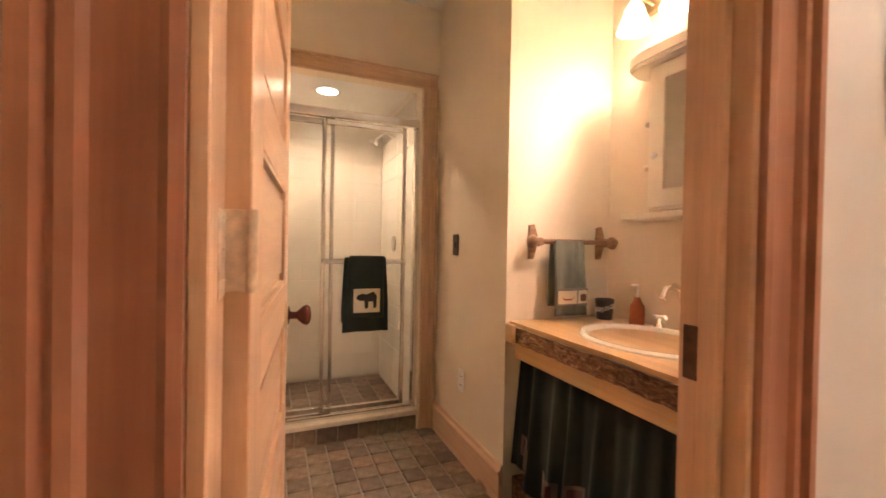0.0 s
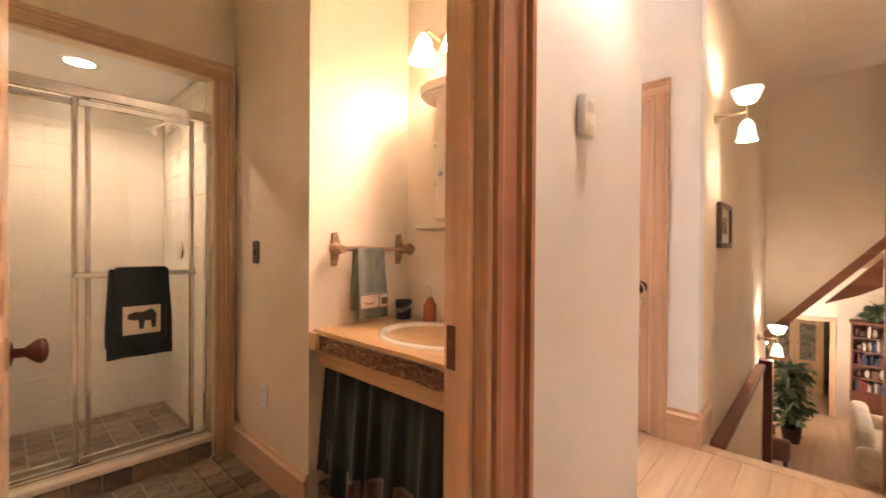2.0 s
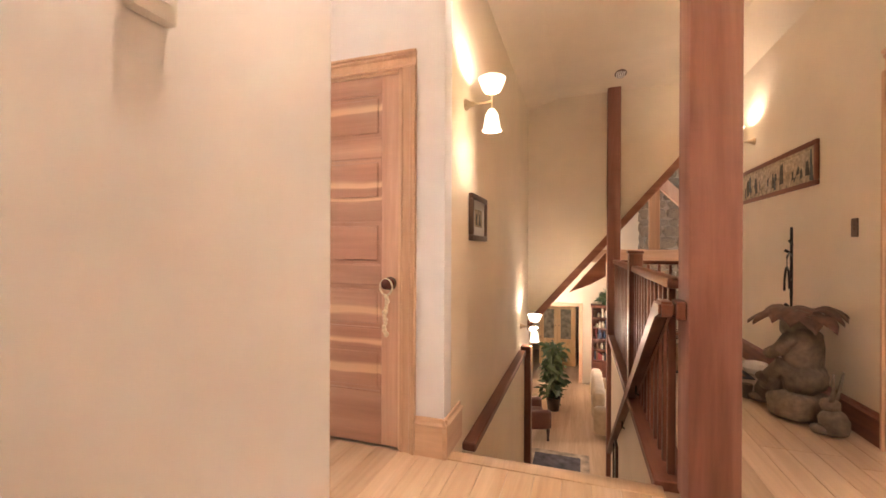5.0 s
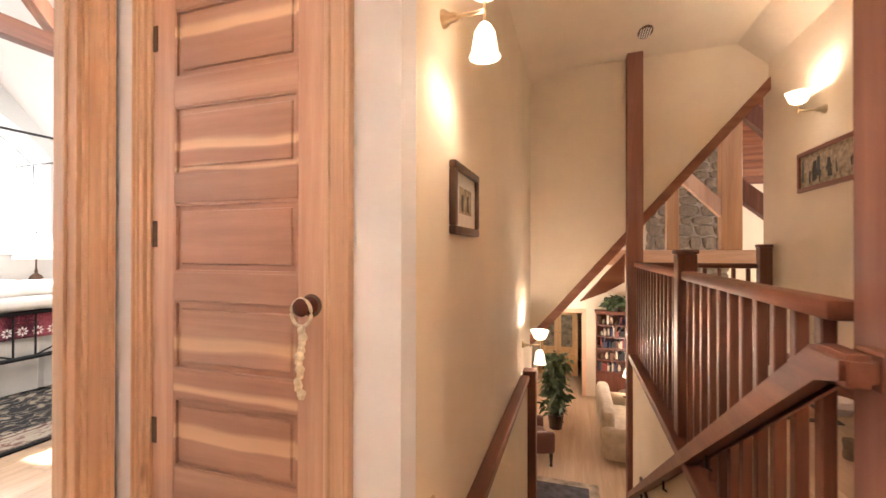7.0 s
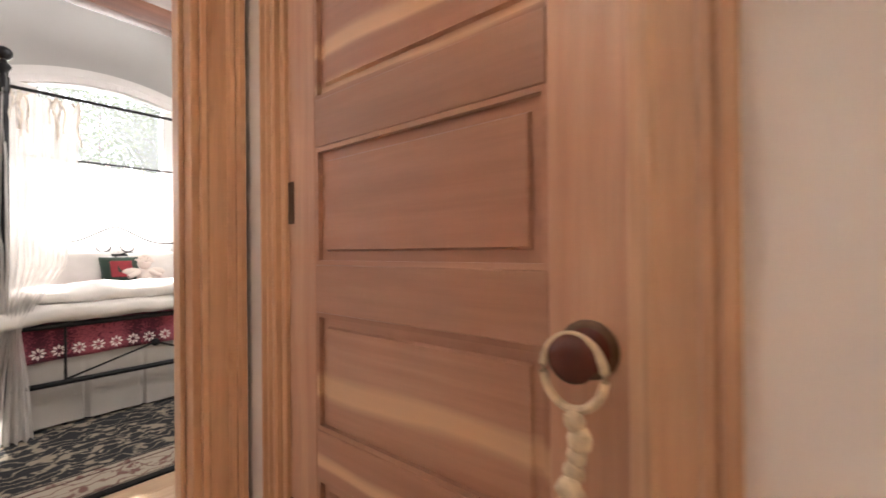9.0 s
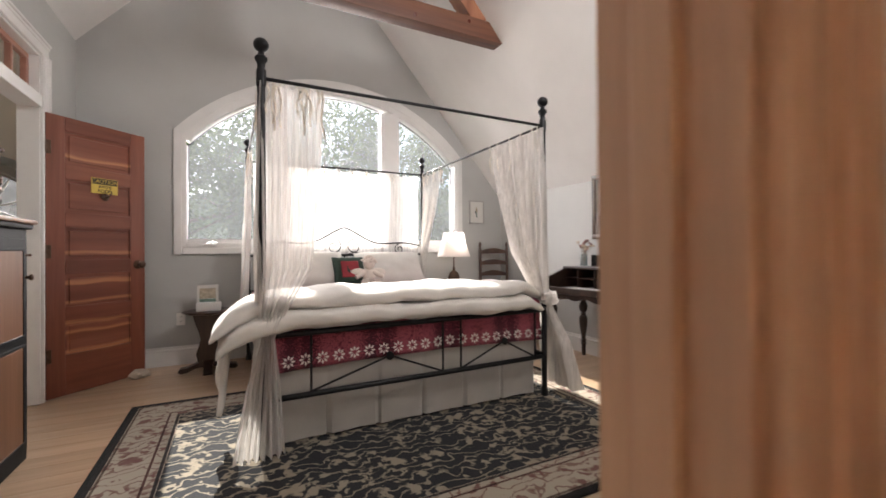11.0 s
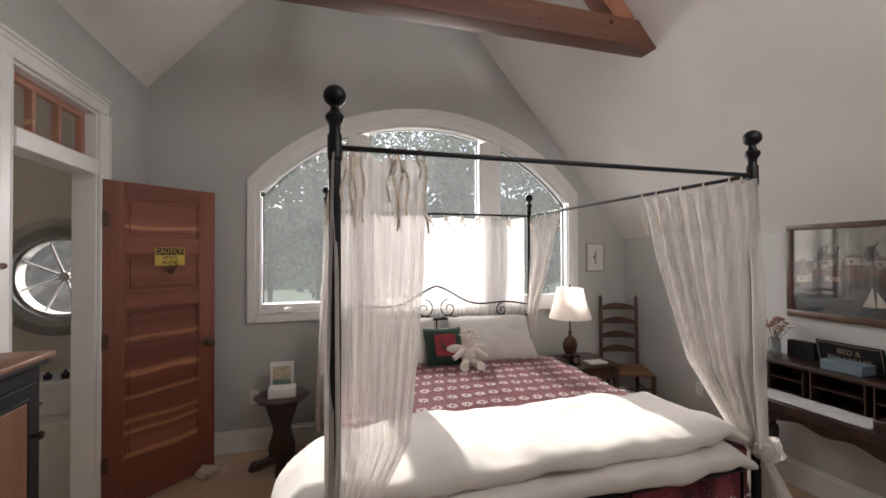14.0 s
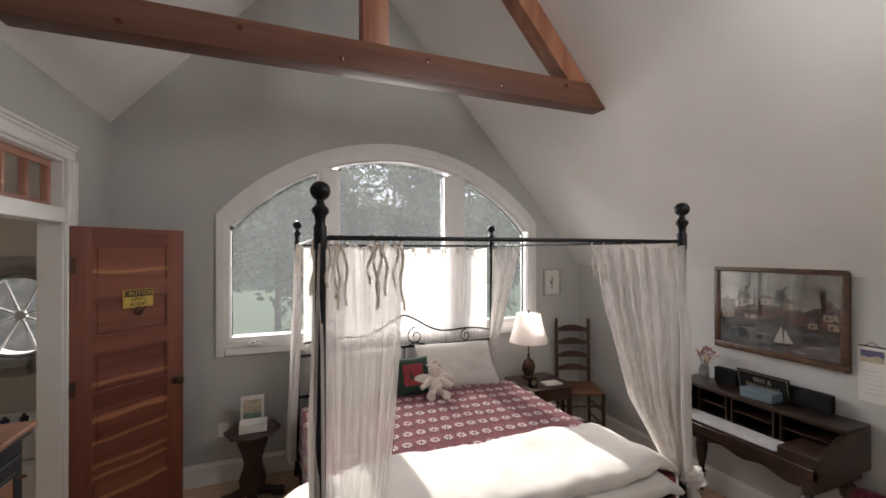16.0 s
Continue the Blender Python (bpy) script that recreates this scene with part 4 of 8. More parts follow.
for a, b in (((PX0, PY0), (PX1, PY0)), ((PX0, PY1), (PX1, PY1)), ((PX0, PY0), (PX0, PY1)), ((PX1, PY0), (PX1, PY1))):
    part("canopy_rod", tube([(*a, ROD), (*b, ROD)], 0.0095, 10), IRON, bed)
for z, r in ((0.605, 0.016), (0.275, 0.016)):
    part("foot_rail", tube([(PX0, PY0, z), (PX1, PY0, z + 0.01)], r, 10), IRON, bed)
for y0 in (PX0, PX1):
    part("side_rail", one(y0 - 0.012, y0 + 0.012, PY0, PY1, 0.26, 0.31, 0.003), IRON, bed)
W = PX1 - PX0
for fr in (0.13, 0.56, 0.63, 0.955):
    part("foot_bar", tube([(PX0 + W * fr, PY0, 0.275), (PX0 + W * fr, PY0, 0.61)], 0.007, 8), IRON, bed)
for f0, fm, f1 in ((0.13, 0.37, 0.56), (0.63, 0.81, 0.955)):
    part("foot_brace", tube([(PX0 + W * f0, PY0, 0.29), (PX0 + W * fm, PY0 - 0.004, 0.43), (PX0 + W * f1, PY0, 0.29)], 0.0065, 8), IRON, bed)
    part("rosette", lathe([(0, 0), (0.026, 0.002), (0.024, 0.012), (0.01, 0.018), (0, 0.019)], 12), IRON, bed).matrix_local = pose(PX0 + W * fm, PY0 - 0.005, 0.43, 90)
# headboard: rail, swan-neck arch and scrolls
HBY = PY1 - 0.035
part("head_rail", tube([(PX0, HBY, 1.00), (PX1, HBY, 1.00)], 0.011, 10), IRON, bed)
part("head_rail", tube([(PX0, HBY, 0.66), (PX1, HBY, 0.66)], 0.011, 10), IRON, bed)
pts = []
for i in range(41):
    u = i / 40
    z = 1.10 + 0.19 * math.exp(-((u - 0.5) / 0.17) ** 2) - 0.03 * math.sin(2 * math.pi * abs(u - 0.5) * 2)
    pts.append((PX0 + 0.05 + (W - 0.1) * u, HBY, z))
part("head_arch", tube(pts, 0.008, 8), IRON, bed)


def scroll(cx, cz, r, turns, s, start=0.0):
    return [(cx + s * (r * (1 - 0.8 * i / 26)) * math.cos(start + turns * 2 * math.pi * i / 26), HBY, cz + (r * (1 - 0.8 * i / 26)) * math.sin(start + turns * 2 * math.pi * i / 26)) for i in range(27)]


for s in (-1, 1):
    cx = (PX0 + PX1) / 2
    part("scroll", tube(scroll(cx + s * 0.11, 1.09, 0.085, 1.3, s, 1.6), 0.006, 6), IRON, bed)
    part("scroll", tube(scroll(cx + s * 0.62, 1.06, 0.06, 1.4, s, 1.6), 0.006, 6), IRON, bed)
    part("scroll", tube([(cx + s * 0.02, HBY, 1.0), (cx + s * 0.10, HBY, 1.03), (cx + s * 0.25, HBY, 1.0)], 0.006, 6), IRON, bed)
for i in range(9):
    x = PX0 + W * (i + 1) / 10
    part("head_bar", tube([(x, HBY, 0.66), (x, HBY, 1.0)], 0.006, 6), IRON, bed)


def rounded(x0, x1, y0, y1, z0, z1, r, nx=24, ny=16, nz=8, lump=0.0, freq=3.0, seed=0.0):
    """A soft cushion-like block: a box pulled to rounded edges, with gentle lumps."""
    bm = bmesh.new()
    bmesh.ops.create_cube(bm, size=2)
    bmesh.ops.subdivide_edges(bm, edges=bm.edges, cuts=9, use_grid_fill=True)
    c = Vector(((x0 + x1) / 2, (y0 + y1) / 2, (z0 + z1) / 2))
    h = Vector(((x1 - x0) / 2, (y1 - y0) / 2, (z1 - z0) / 2))
    for v in bm.verts:
        p = Vector([v.co[i] * h[i] for i in range(3)])
        core = Vector([max(-max(h[i] - r, 0), min(max(h[i] - r, 0), p[i])) for i in range(3)])
        d = p - core
        if d.length > 1e-6:
            d = d.normalized() * r * min(1, d.length / r if d.length < r else 1)
        q = core + Vector([max(-min(r, h[i]), min(min(r, h[i]), d[i])) for i in range(3)])
        q *= 1 + lump * noise.noise((q + c) * freq + Vector((seed, 0, 0)))
        v.co = c + q
    return bm


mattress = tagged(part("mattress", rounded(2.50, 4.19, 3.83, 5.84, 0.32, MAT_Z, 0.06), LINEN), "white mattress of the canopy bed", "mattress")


def pillow(name, m, w, h, t, mat, label, lump=0.12, seed=0.0):
    bm = bmesh.new()
    n = 22
    grid = {}
    for s in (1, -1):
        for i in range(n + 1):
            for j in range(n + 1):
                u, v = 2 * i / n - 1, 2 * j / n - 1
                edge = max(0.0, (1 - abs(u) ** 2.6) * (1 - abs(v) ** 2.6)) ** 0.42
                z = s * t / 2 * edge * (1 + lump * noise.noise(Vector((u * 2.1 + seed, v * 2.3, s))))
                if s == 1 or edge > 0:
                    grid[s, i, j] = bm.verts.new((u * w / 2 * (1 - 0.05 * (1 - abs(v)) * abs(u)), v * h / 2 * (1 - 0.05 * (1 - abs(u)) * abs(v)), z))
                else:
                    grid[s, i, j] = grid[1, i, j]
    for s in (-1, 1):
        for i in range(n):
            for j in range(n):
                q = [grid[s, i, j], grid[s, i + 1, j], grid[s, i + 1, j + 1], grid[s, i, j + 1]]
                if len(set(q)) > 2:
                    try:
                        bm.faces.new(list(dict.fromkeys(q)))
                    except ValueError:
                        pass
    ob = tagged(part(name, bm, mat), label, "pillow")
    ob.matrix_world = m
    return ob


pillow("pillow", pose(2.95, 5.62, 0.855, 52, 0, 3), 0.70, 0.44, 0.20, DUVET, "plump white bed pillow against the headboard", 0.2, 1.0)
pillow("pillow", pose(3.78, 5.62, 0.845, 48, 0, -4), 0.72, 0.46, 0.21, DUVET, "plump white bed pillow against the headboard", 0.2, 5.0)
GREENVELVET = cloth("dark_green_velvet", (0.022, 0.05, 0.035), 0.9, 300, 0.3)
REDVELVET = cloth("red_embroidered_cloth", (0.30, 0.035, 0.045), 0.9, 300, 0.3)
cush = pillow("cushion", pose(3.30, 5.46, 0.845, 62, 0, 0), 0.31, 0.31, 0.11, GREENVELVET, "small dark green cushion with a red centre", 0.1, 9.0)
bm = bmesh.new()
box(bm, -0.085, 0.085, -0.085, 0.085, 0.045, 0.056, 0.004)
part("red_centre", bm, REDVELVET, cush, "red embroidered centre")

# the quilt: draped over the mattress, with rows of daisies
QUILTRED = cloth("burgundy_quilt", (0.13, 0.015, 0.038), 0.85, 260, 0.35)
QNT, QNL, QNB, QNO = QUILTRED.node_tree.nodes, QUILTRED.node_tree.links, QUILTRED.node_tree.nodes["Principled BSDF"], None
wv = QNT.new("ShaderNodeTexWave")
wv.bands_direction = "Y"
wv.inputs["Scale"].default_value, wv.inputs["Distortion"].default_value, wv.inputs["Detail"].default_value, wv.inputs["Detail Scale"].default_value = 24.0, 5.0, 2.0, 5.0
QNL.new(coords(QNT, QNL).outputs[0], wv.inputs["Vector"])
qr = ramp(QNT, [(0.25, (0.065, 0.004, 0.016)), (0.6, (0.18, 0.015, 0.040)), (0.92, (0.33, 0.07, 0.095))])
QNL.new(wv.outputs[0], qr.inputs[0])
QNL.new(qr.outputs[0], QNB.inputs["Base Color"])
QX0, QX1, QY0, QY1, QZ, QDROP = 2.46, 4.22, 3.80, 5.50, 0.70, 0.30


def quilt_at(s, t):
    """s across (metres from the left hem), t along (metres from the foot hem) -> point on the quilt."""
    def bend(d, span, lo):
        r = 0.05
        if d < QDROP:
            return lo, QDROP - d
        if d > QDROP + span:
            return lo + span, d - QDROP - span
        return lo + d - QDROP, 0.0
    x, dx = bend(s, QX1 - QX0, QX0)
    y, dy = bend(t, 10.0, QY0)
    drop = max(dx, dy)
    crown = 0.02 * math.sin(math.pi * (x - QX0) / (QX1 - QX0))
    out = 0.02 * math.sin(5.0 * (s + t) * 3.1) * min(1, drop * 4)
    if dx > 0:
        x += (-1 if s < QDROP else 1) * (0.02 + abs(out))
    if dy > 0:
        y -= 0.0 + 0.012 * abs(math.sin(7 * s))
    z = QZ + crown - drop + 0.006 * noise.noise(Vector((x * 5, y * 5, 0)))
    return Vector((x, y, z))


def grid_mesh(fn, nu, nv):
    bm = bmesh.new()
    vs = [[bm.verts.new(fn(i / nu, j / nv)) for j in range(nv + 1)] for i in range(nu + 1)]
    for i in range(nu):
        for j in range(nv):
            bm.faces.new((vs[i][j], vs[i + 1][j], vs[i + 1][j + 1], vs[i][j + 1]))
    return bm


S_TOT, T_TOT = QX1 - QX0 + 2 * QDROP, QY1 - QY0 + QDROP
quilt = thing("quilt", pose(0, 0, 0), "burgundy quilt with rows of white daisies spread on the bed", "quilt")
bm = grid_mesh(lambda u, v: quilt_at(u * S_TOT, v * T_TOT), 90, 80)
q = part("quilt_cloth", bm, QUILTRED, quilt)
md = q.modifiers.new("thick", "SOLIDIFY")
md.thickness = 0.006
DAISY = cloth("white_daisy_print", (0.78, 0.70, 0.66), 0.9, 300, 0.05)
bm = bmesh.new()
row = 0
t = 0.05
while t < T_TOT - 0.03:
    s = 0.04 + (0.045 if row % 2 else 0)
    while s < S_TOT - 0.03:
        for k in range(8):
            a = 2 * math.pi * k / 8
            ps = []
            for rr, da in ((0.009, 0), (0.024, 0.30), (0.037, 0), (0.024, -0.30)):
                p = quilt_at(s + rr * math.cos(a + da), t + rr * math.sin(a + da))
                nn = Vector((0, 0, 1)) if s > QDROP and s < S_TOT - QDROP and t > QDROP else Vector((-1 if s < QDROP else 1 if s > S_TOT - QDROP else 0, -1 if t < QDROP else 0, 0.2)).normalized()
                ps.append(bm.verts.new(p + nn * 0.0085))
            bm.faces.new(ps)
        s += 0.088
    t += 0.142 if t > 0.1 else 0.30
    row += 1
part("daisy_print", bm, DAISY, quilt, "rows of white printed daisies", False)["kind"] = "stuff"

# bedskirt: pleated panels round the frame
skirt = thing("bedskirt", pose(0, 0, 0), "pleated off-white linen bedskirt under the quilt", "bedskirt")


def skirt_fn(a, b, n):
    def fn(u, v):
        p = Vector(a).lerp(Vector(b), u)
        d = (Vector(b) - Vector(a)).normalized()
        nrm = Vector((d.y, -d.x, 0))
        pleat = abs(((u * n) % 1) - 0.5) * 2
        k = 0.022 * (1 - min(1, (1 - pleat) * 9)) if pleat > 0.88 else 0
        p = p - nrm * k * v * 1.4 + nrm * (0.006 * math.sin(u * 40) * v)
        return Vector((p.x, p.y, 0.44 - 0.415 * v))
    return fn


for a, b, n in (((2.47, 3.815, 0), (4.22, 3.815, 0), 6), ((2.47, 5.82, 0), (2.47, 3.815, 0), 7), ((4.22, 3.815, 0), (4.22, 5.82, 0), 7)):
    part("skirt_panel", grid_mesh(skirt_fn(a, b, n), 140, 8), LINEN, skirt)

# folded duvet, two puffed layers across the foot of the bed
duvet = thing("duvet", pose(0, 0, 0), "white down duvet folded across the foot of the bed", "duvet")


def duvet_layer(x0, x1, y0, y1, z0, z1, seed, droop):
    def fn(u, v):
        x = x0 + (x1 - x0) * u
        a = 2 * math.pi * v
        ex = 0.62
        cy, cz = (y0 + y1) / 2, (z0 + z1) / 2
        ry, rz = (y1 - y0) / 2, (z1 - z0) / 2
        wob = 0.05 * math.sin(u * 9 + seed) + 0.04 * math.sin(u * 17 + seed * 2)
        endk = min(1.0, max(0.0, (min(u, 1 - u) * 11))) ** 0.5
        c, s_ = math.cos(a), math.sin(a)
        y = cy + ry * (1 + wob * 0.6) * math.copysign(abs(c) ** 0.7, c) * (0.9 + 0.1 * endk)
        z = cz + rz * (1 + wob) * math.copysign(abs(s_) ** ex, s_) * (0.25 + 0.75 * endk)
        p = Vector((x, y, z))
        p.z += 0.022 * noise.noise(Vector((x * 3.0 + seed, y * 3.0, 0))) + 0.014 * noise.noise(Vector((x * 8, y * 6, z * 8 + seed))) + 0.006 * noise.noise(Vector((x * 17, y * 13, z * 14 + seed)))
        p.y += 0.02 * noise.noise(Vector((x * 4, z * 5, seed)))
        if droop and x < 2.50:
            k = (2.50 - x)
            p.z -= min(0.28, 0.75 * k * k + 0.16 * k)
            p.x += 0.30 * k * min(1, k * 1.8)
        if x > 4.12:
            p.z -= 0.5 * (x - 4.12)
        return p
    bm = grid_mesh(fn, 150, 56)
    bmesh.ops.remove_doubles(bm, verts=bm.verts, dist=1e-4)
    return bm


part("lower_fold", duvet_layer(2.15, 4.24, 3.70, 4.27, 0.612, 0.742, 1.0, True), DUVET, duvet)
part("upper_fold", duvet_layer(2.10, 4.26, 3.74, 4.31, 0.712, 0.822, 4.0, True), DUVET, duvet)
bm = grid_mesh(lambda u, v: Vector((2.27 - 0.03 * v + 0.015 * math.sin(9 * u), 3.86 + 0.55 * u + 0.10 * v * (u - 0.5), 0.52 - v * (0.30 - 0.22 * u) + 0.01 * math.sin(u * 11))), 20, 10)
c = part("hanging_corner", bm, DUVET, duvet)
md = c.modifiers.new("thick", "SOLIDIFY")
md.thickness = 0.025


# ---------- curtains and ribbons ----------
def curtain(name, a, b, label, path, folds, amp, seed, nu=110, nv=46, z0=None):
    """path: rows of (v, centre x, centre y, z, width share, fold depth share) from the rod down."""
    a, b = Vector(a), Vector(b)
    d = (b - a)
    nrm = Vector((d.y, -d.x, 0)).normalized()
    mid = (a + b) / 2
    rows = [(0.0, mid.x, mid.y, a.z, 1.0, 0.3)] + path

    def at(v):
        for r0, r1 in zip(rows, rows[1:]):
            if v <= r1[0]:
                k = (v - r0[0]) / (r1[0] - r0[0])
                k = k * k * (3 - 2 * k)
                return [p + (q - p) * k for p, q in zip(r0, r1)]
        return rows[-1]

    def fn(u, v):
        _, cx, cy, z, w, am = at(v)
        ph = 2 * math.pi * folds * u + seed + 0.8 * math.sin(3 * u + seed) + 0.5 * math.sin(4 * v + u * 5)
        off = d * ((u - 0.5) * w) + nrm * (0.7 * amp * am * (math.sin(ph) + 0.35 * math.sin(2.3 * ph + 1.3 * seed)))
        off += nrm * 0.02 * noise.noise(Vector((u * 4 + seed, v * 3, 1.0)))
        sag = 0.018 * (0.5 - 0.5 * math.cos(2 * math.pi * u * 5)) * max(0, 1 - v * 6)
        return Vector((cx, cy, z - sag)) + off
    t = thing(name, pose(0, 0, 0), label, "curtain", "sheer bed curtains")
    part("drape", grid_mesh(fn, nu, nv), SHEER, t)
    return t


def ribbons(t, places, length, seed):
    rr = random.Random(seed)
    for (x, y) in places:
        bm = bmesh.new()
        tube([(x + 0.014 * math.cos(2 * math.pi * i / 10), y + 0.003, ROD - 0.018 + 0.03 * math.sin(2 * math.pi * i / 10)) for i in range(10)], 0.0045, 6, bm, True)
        for s in (-1, 1):
            L = length * rr.uniform(0.6, 1.2)
            ph = rr.uniform(0, 6.3)
            tube([(x + s * (0.008 + 0.010 * i / 12) + 0.007 * math.sin(i * 0.62 + ph), y - 0.014 - 0.006 * math.sin(i * 0.8 + ph), ROD - 0.03 - L * i / 12) for i in range(13)], 0.0068, 6, bm, False, 0.005)
        part("ribbon_tie", bm, RIBBON, t)


c = curtain("curtain", (PX0 - 0.01, PY0 - 0.01, ROD - 0.02), (PX0 + 0.31, PY0 - 0.01, ROD - 0.02), "sheer white bed curtain knotted round the foot post", [(0.25, PX0 + 0.145, PY0 - 0.02, 1.50, 0.92, 0.9), (0.52, PX0 + 0.12, PY0 - 0.03, 0.95, 0.75, 1.0), (0.66, PX0 + 0.03, PY0 - 0.05, 0.66, 0.26, 0.9), (0.70, PX0 + 0.02, PY0 - 0.05, 0.60, 0.22, 0.8), (0.82, PX0 + 0.0, PY0 - 0.05, 0.36, 0.5, 1.2), (1.0, PX0 - 0.02, PY0 - 0.06, 0.015, 0.75, 1.4)], 7, 0.030, 0.4)
ribbons(c, [(PX0 + v, PY0) for v in (0.04, 0.075, 0.19, 0.225, 0.29)], 0.22, 1)
c = curtain("curtain", (PX0 - 0.005, PY0 - 0.03, ROD - 0.02), (PX0 - 0.005, PY0 + 0.26, ROD - 0.02), "sheer white bed curtain bunched beside the foot post", [(0.4, PX0 - 0.01, PY0 + 0.09, 1.2, 0.7, 1.0), (0.68, PX0 - 0.01, PY0 + 0.0, 0.62, 0.3, 1.0), (1.0, PX0 - 0.03, PY0 + 0.02, 0.25, 0.4, 1.2)], 5, 0.024, 2.0, 60, 36)
ribbons(c, [(PX0, PY0 + 0.1), (PX0, PY0 + 0.2)], 0.18, 2)
c = curtain("curtain", (PX1 - 0.032, PY0 - 0.04, ROD - 0.02), (PX1 - 0.012, PY0 + 0.65, ROD - 0.02), "sheer white bed curtain gathered to the foot post in a knot", [(0.25, PX1 - 0.035, PY0 + 0.23, 1.52, 0.86, 1.0), (0.5, PX1 - 0.045, PY0 + 0.13, 1.02, 0.56, 1.1), (0.65, PX1 - 0.02, PY0 + 0.01, 0.72, 0.20, 0.9), (0.69, PX1 + 0.02, PY0 + 0.0, 0.66, 0.12, 0.8), (0.82, PX1 + 0.10, PY0 - 0.01, 0.38, 0.40, 1.7), (1.0, PX1 + 0.15, PY0 - 0.02, 0.07, 0.52, 2.2)], 8, 0.034, 1.1)
ribbons(c, [(PX1, PY0 + v) for v in (0.04, 0.10, 0.24, 0.38, 0.55, 0.66)], 0.2, 3)
part("knot", ball(0.062, (PX1 + 0.02, PY0 - 0.035, 0.70), None, (1, 0.9, 0.85), 18, 0.5, 3), SHEER, c)
c = curtain("curtain", (PX1 + 0.002, 5.36, ROD - 0.02), (PX1 + 0.002, PY1 - 0.02, ROD - 0.02), "sheer white bed curtain tied back at the head post", [(0.4, PX1 - 0.01, 5.68, 1.45, 0.6, 1.0), (0.8, PX1 - 0.02, 5.80, 1.0, 0.25, 1.0), (1.0, PX1 - 0.02, 5.82, 0.72, 0.22, 1.0)], 6, 0.026, 0.0, 70, 30)
ribbons(c, [(PX1, v) for v in (5.40, 5.55, 5.7, 5.82)], 0.16, 4)
c = curtain("curtain", (PX0 - 0.002, 5.32, ROD - 0.02), (PX0 - 0.002, PY1 - 0.02, ROD - 0.02), "sheer white bed curtain hanging by the head post", [(0.4, PX0 - 0.02, 5.66, 1.3, 0.85, 1.0), (1.0, PX0 - 0.05, 5.66, 0.30, 0.8, 1.2)], 6, 0.03, 3.0, 70, 30)
ribbons(c, [(PX0, v) for v in (5.40, 5.55, 5.7, 5.82)], 0.2, 5)
c = curtain("curtain", (PX0 + 0.05, PY1 + 0.002, ROD - 0.02), (PX1 - 0.05, PY1 + 0.002, ROD - 0.02), "sheer white curtain panel behind the iron headboard", [(0.5, (PX0 + PX1) / 2, PY1 + 0.012, 1.35, 1.0, 0.8), (1.0, (PX0 + PX1) / 2, PY1 + 0.015, 0.62, 1.0, 0.9)], 17, 0.016, 0.9, 200, 24)
ribbons(c, [(PX0 + 0.12 + i * 0.15, PY1) for i in range(11)], 0.08, 6)

# doll on the bed: one plain mesh
DOLLC = cloth("ivory_doll_cloth", (0.80, 0.73, 0.66), 0.9, 300, 0.08)
bm = bmesh.new()
ball(0.055, (0, 0, 0.075), bm, (1.0, 0.8, 1.25), 14)
ball(0.050, (0, -0.005, 0.185), bm, (1.0, 0.95, 1.05), 14)
for s in (-1, 1):
    tube([(s * 0.02, -0.02, 0.04), (s * 0.05, -0.09, 0.03), (s * 0.055, -0.135, 0.035)], 0.026, 10, bm, False, 0.03)
    tube([(s * 0.04, -0.01, 0.115), (s * 0.09, -0.05, 0.085), (s * 0.115, -0.06, 0.075)], 0.022, 10, bm, False, 0.018)
    ball(0.055, (s * 0.085, 0.03, 0.11), bm, (1.25, 0.22, 0.7), 12)
rng = random.Random(5)
for i in range(46):
    a, e = rng.uniform(0, 2 * math.pi), rng.uniform(0.1, 1.4)
    d = Vector((math.cos(a) * math.cos(e), math.sin(a) * math.cos(e), math.sin(e)))
    p = Vector((0, -0.005, 0.19)) + d * 0.045
    tube([p, p + d * 0.022, p + d * 0.034 + Vector((0, 0, -0.006))], 0.007, 5, bm, False, 0.002)
doll = tagged(part("doll", bm, DOLLC), "ivory cloth angel doll sitting on the quilt", "doll")
doll.matrix_world = pose(3.46, 5.34, 0.71, 0, 0, -8) @ Matrix.Scale(1.12, 4)

# ---------- rug ----------
RX0, RX1, RY0, RY1 = 1.69, 4.68, 2.75, 4.87
RUGM, nt, nl, b = material("floral_wool_rug", 0.95)
mp = coords(nt, nl)
sep = nt.new("ShaderNodeSeparateXYZ")
nl.new(mp.outputs[0], sep.inputs[0])


def math_node(nt, nl, op, a, bb=None):
    n = nt.new("ShaderNodeMath")
    n.operation = op
    for i, v in enumerate((a, bb)):
        if v is None:
            continue
        if isinstance(v, (int, float)):
            n.inputs[i].default_value = v
        else:
            nl.new(v, n.inputs[i])
    return n.outputs[0]


ax = math_node(nt, nl, "SUBTRACT", (RX1 - RX0) / 2, math_node(nt, nl, "ABSOLUTE", sep.outputs[0]))
ay = math_node(nt, nl, "SUBTRACT", (RY1 - RY0) / 2, math_node(nt, nl, "ABSOLUTE", sep.outputs[1]))
edge = math_node(nt, nl, "MINIMUM", ax, ay)
vo = nt.new("ShaderNodeTexVoronoi")
vo.feature = "SMOOTH_F1"
vo.inputs["Scale"].default_value = 17.0
nzr = noise_node(nt, nl, mp, 9.0, 2, 0.5, 2.2)
mixv = nt.new("ShaderNodeVectorMath")
mixv.operation = "MULTIPLY_ADD"
mixv.inputs[1].default_value = (0.09, 0.09, 0)
nl.new(nzr.outputs["Color"], mixv.inputs[0])
nl.new(mp.outputs[0], mixv.inputs[2])
nl.new(mixv.outputs[0], vo.inputs["Vector"])
wv = nt.new("ShaderNodeTexWave")
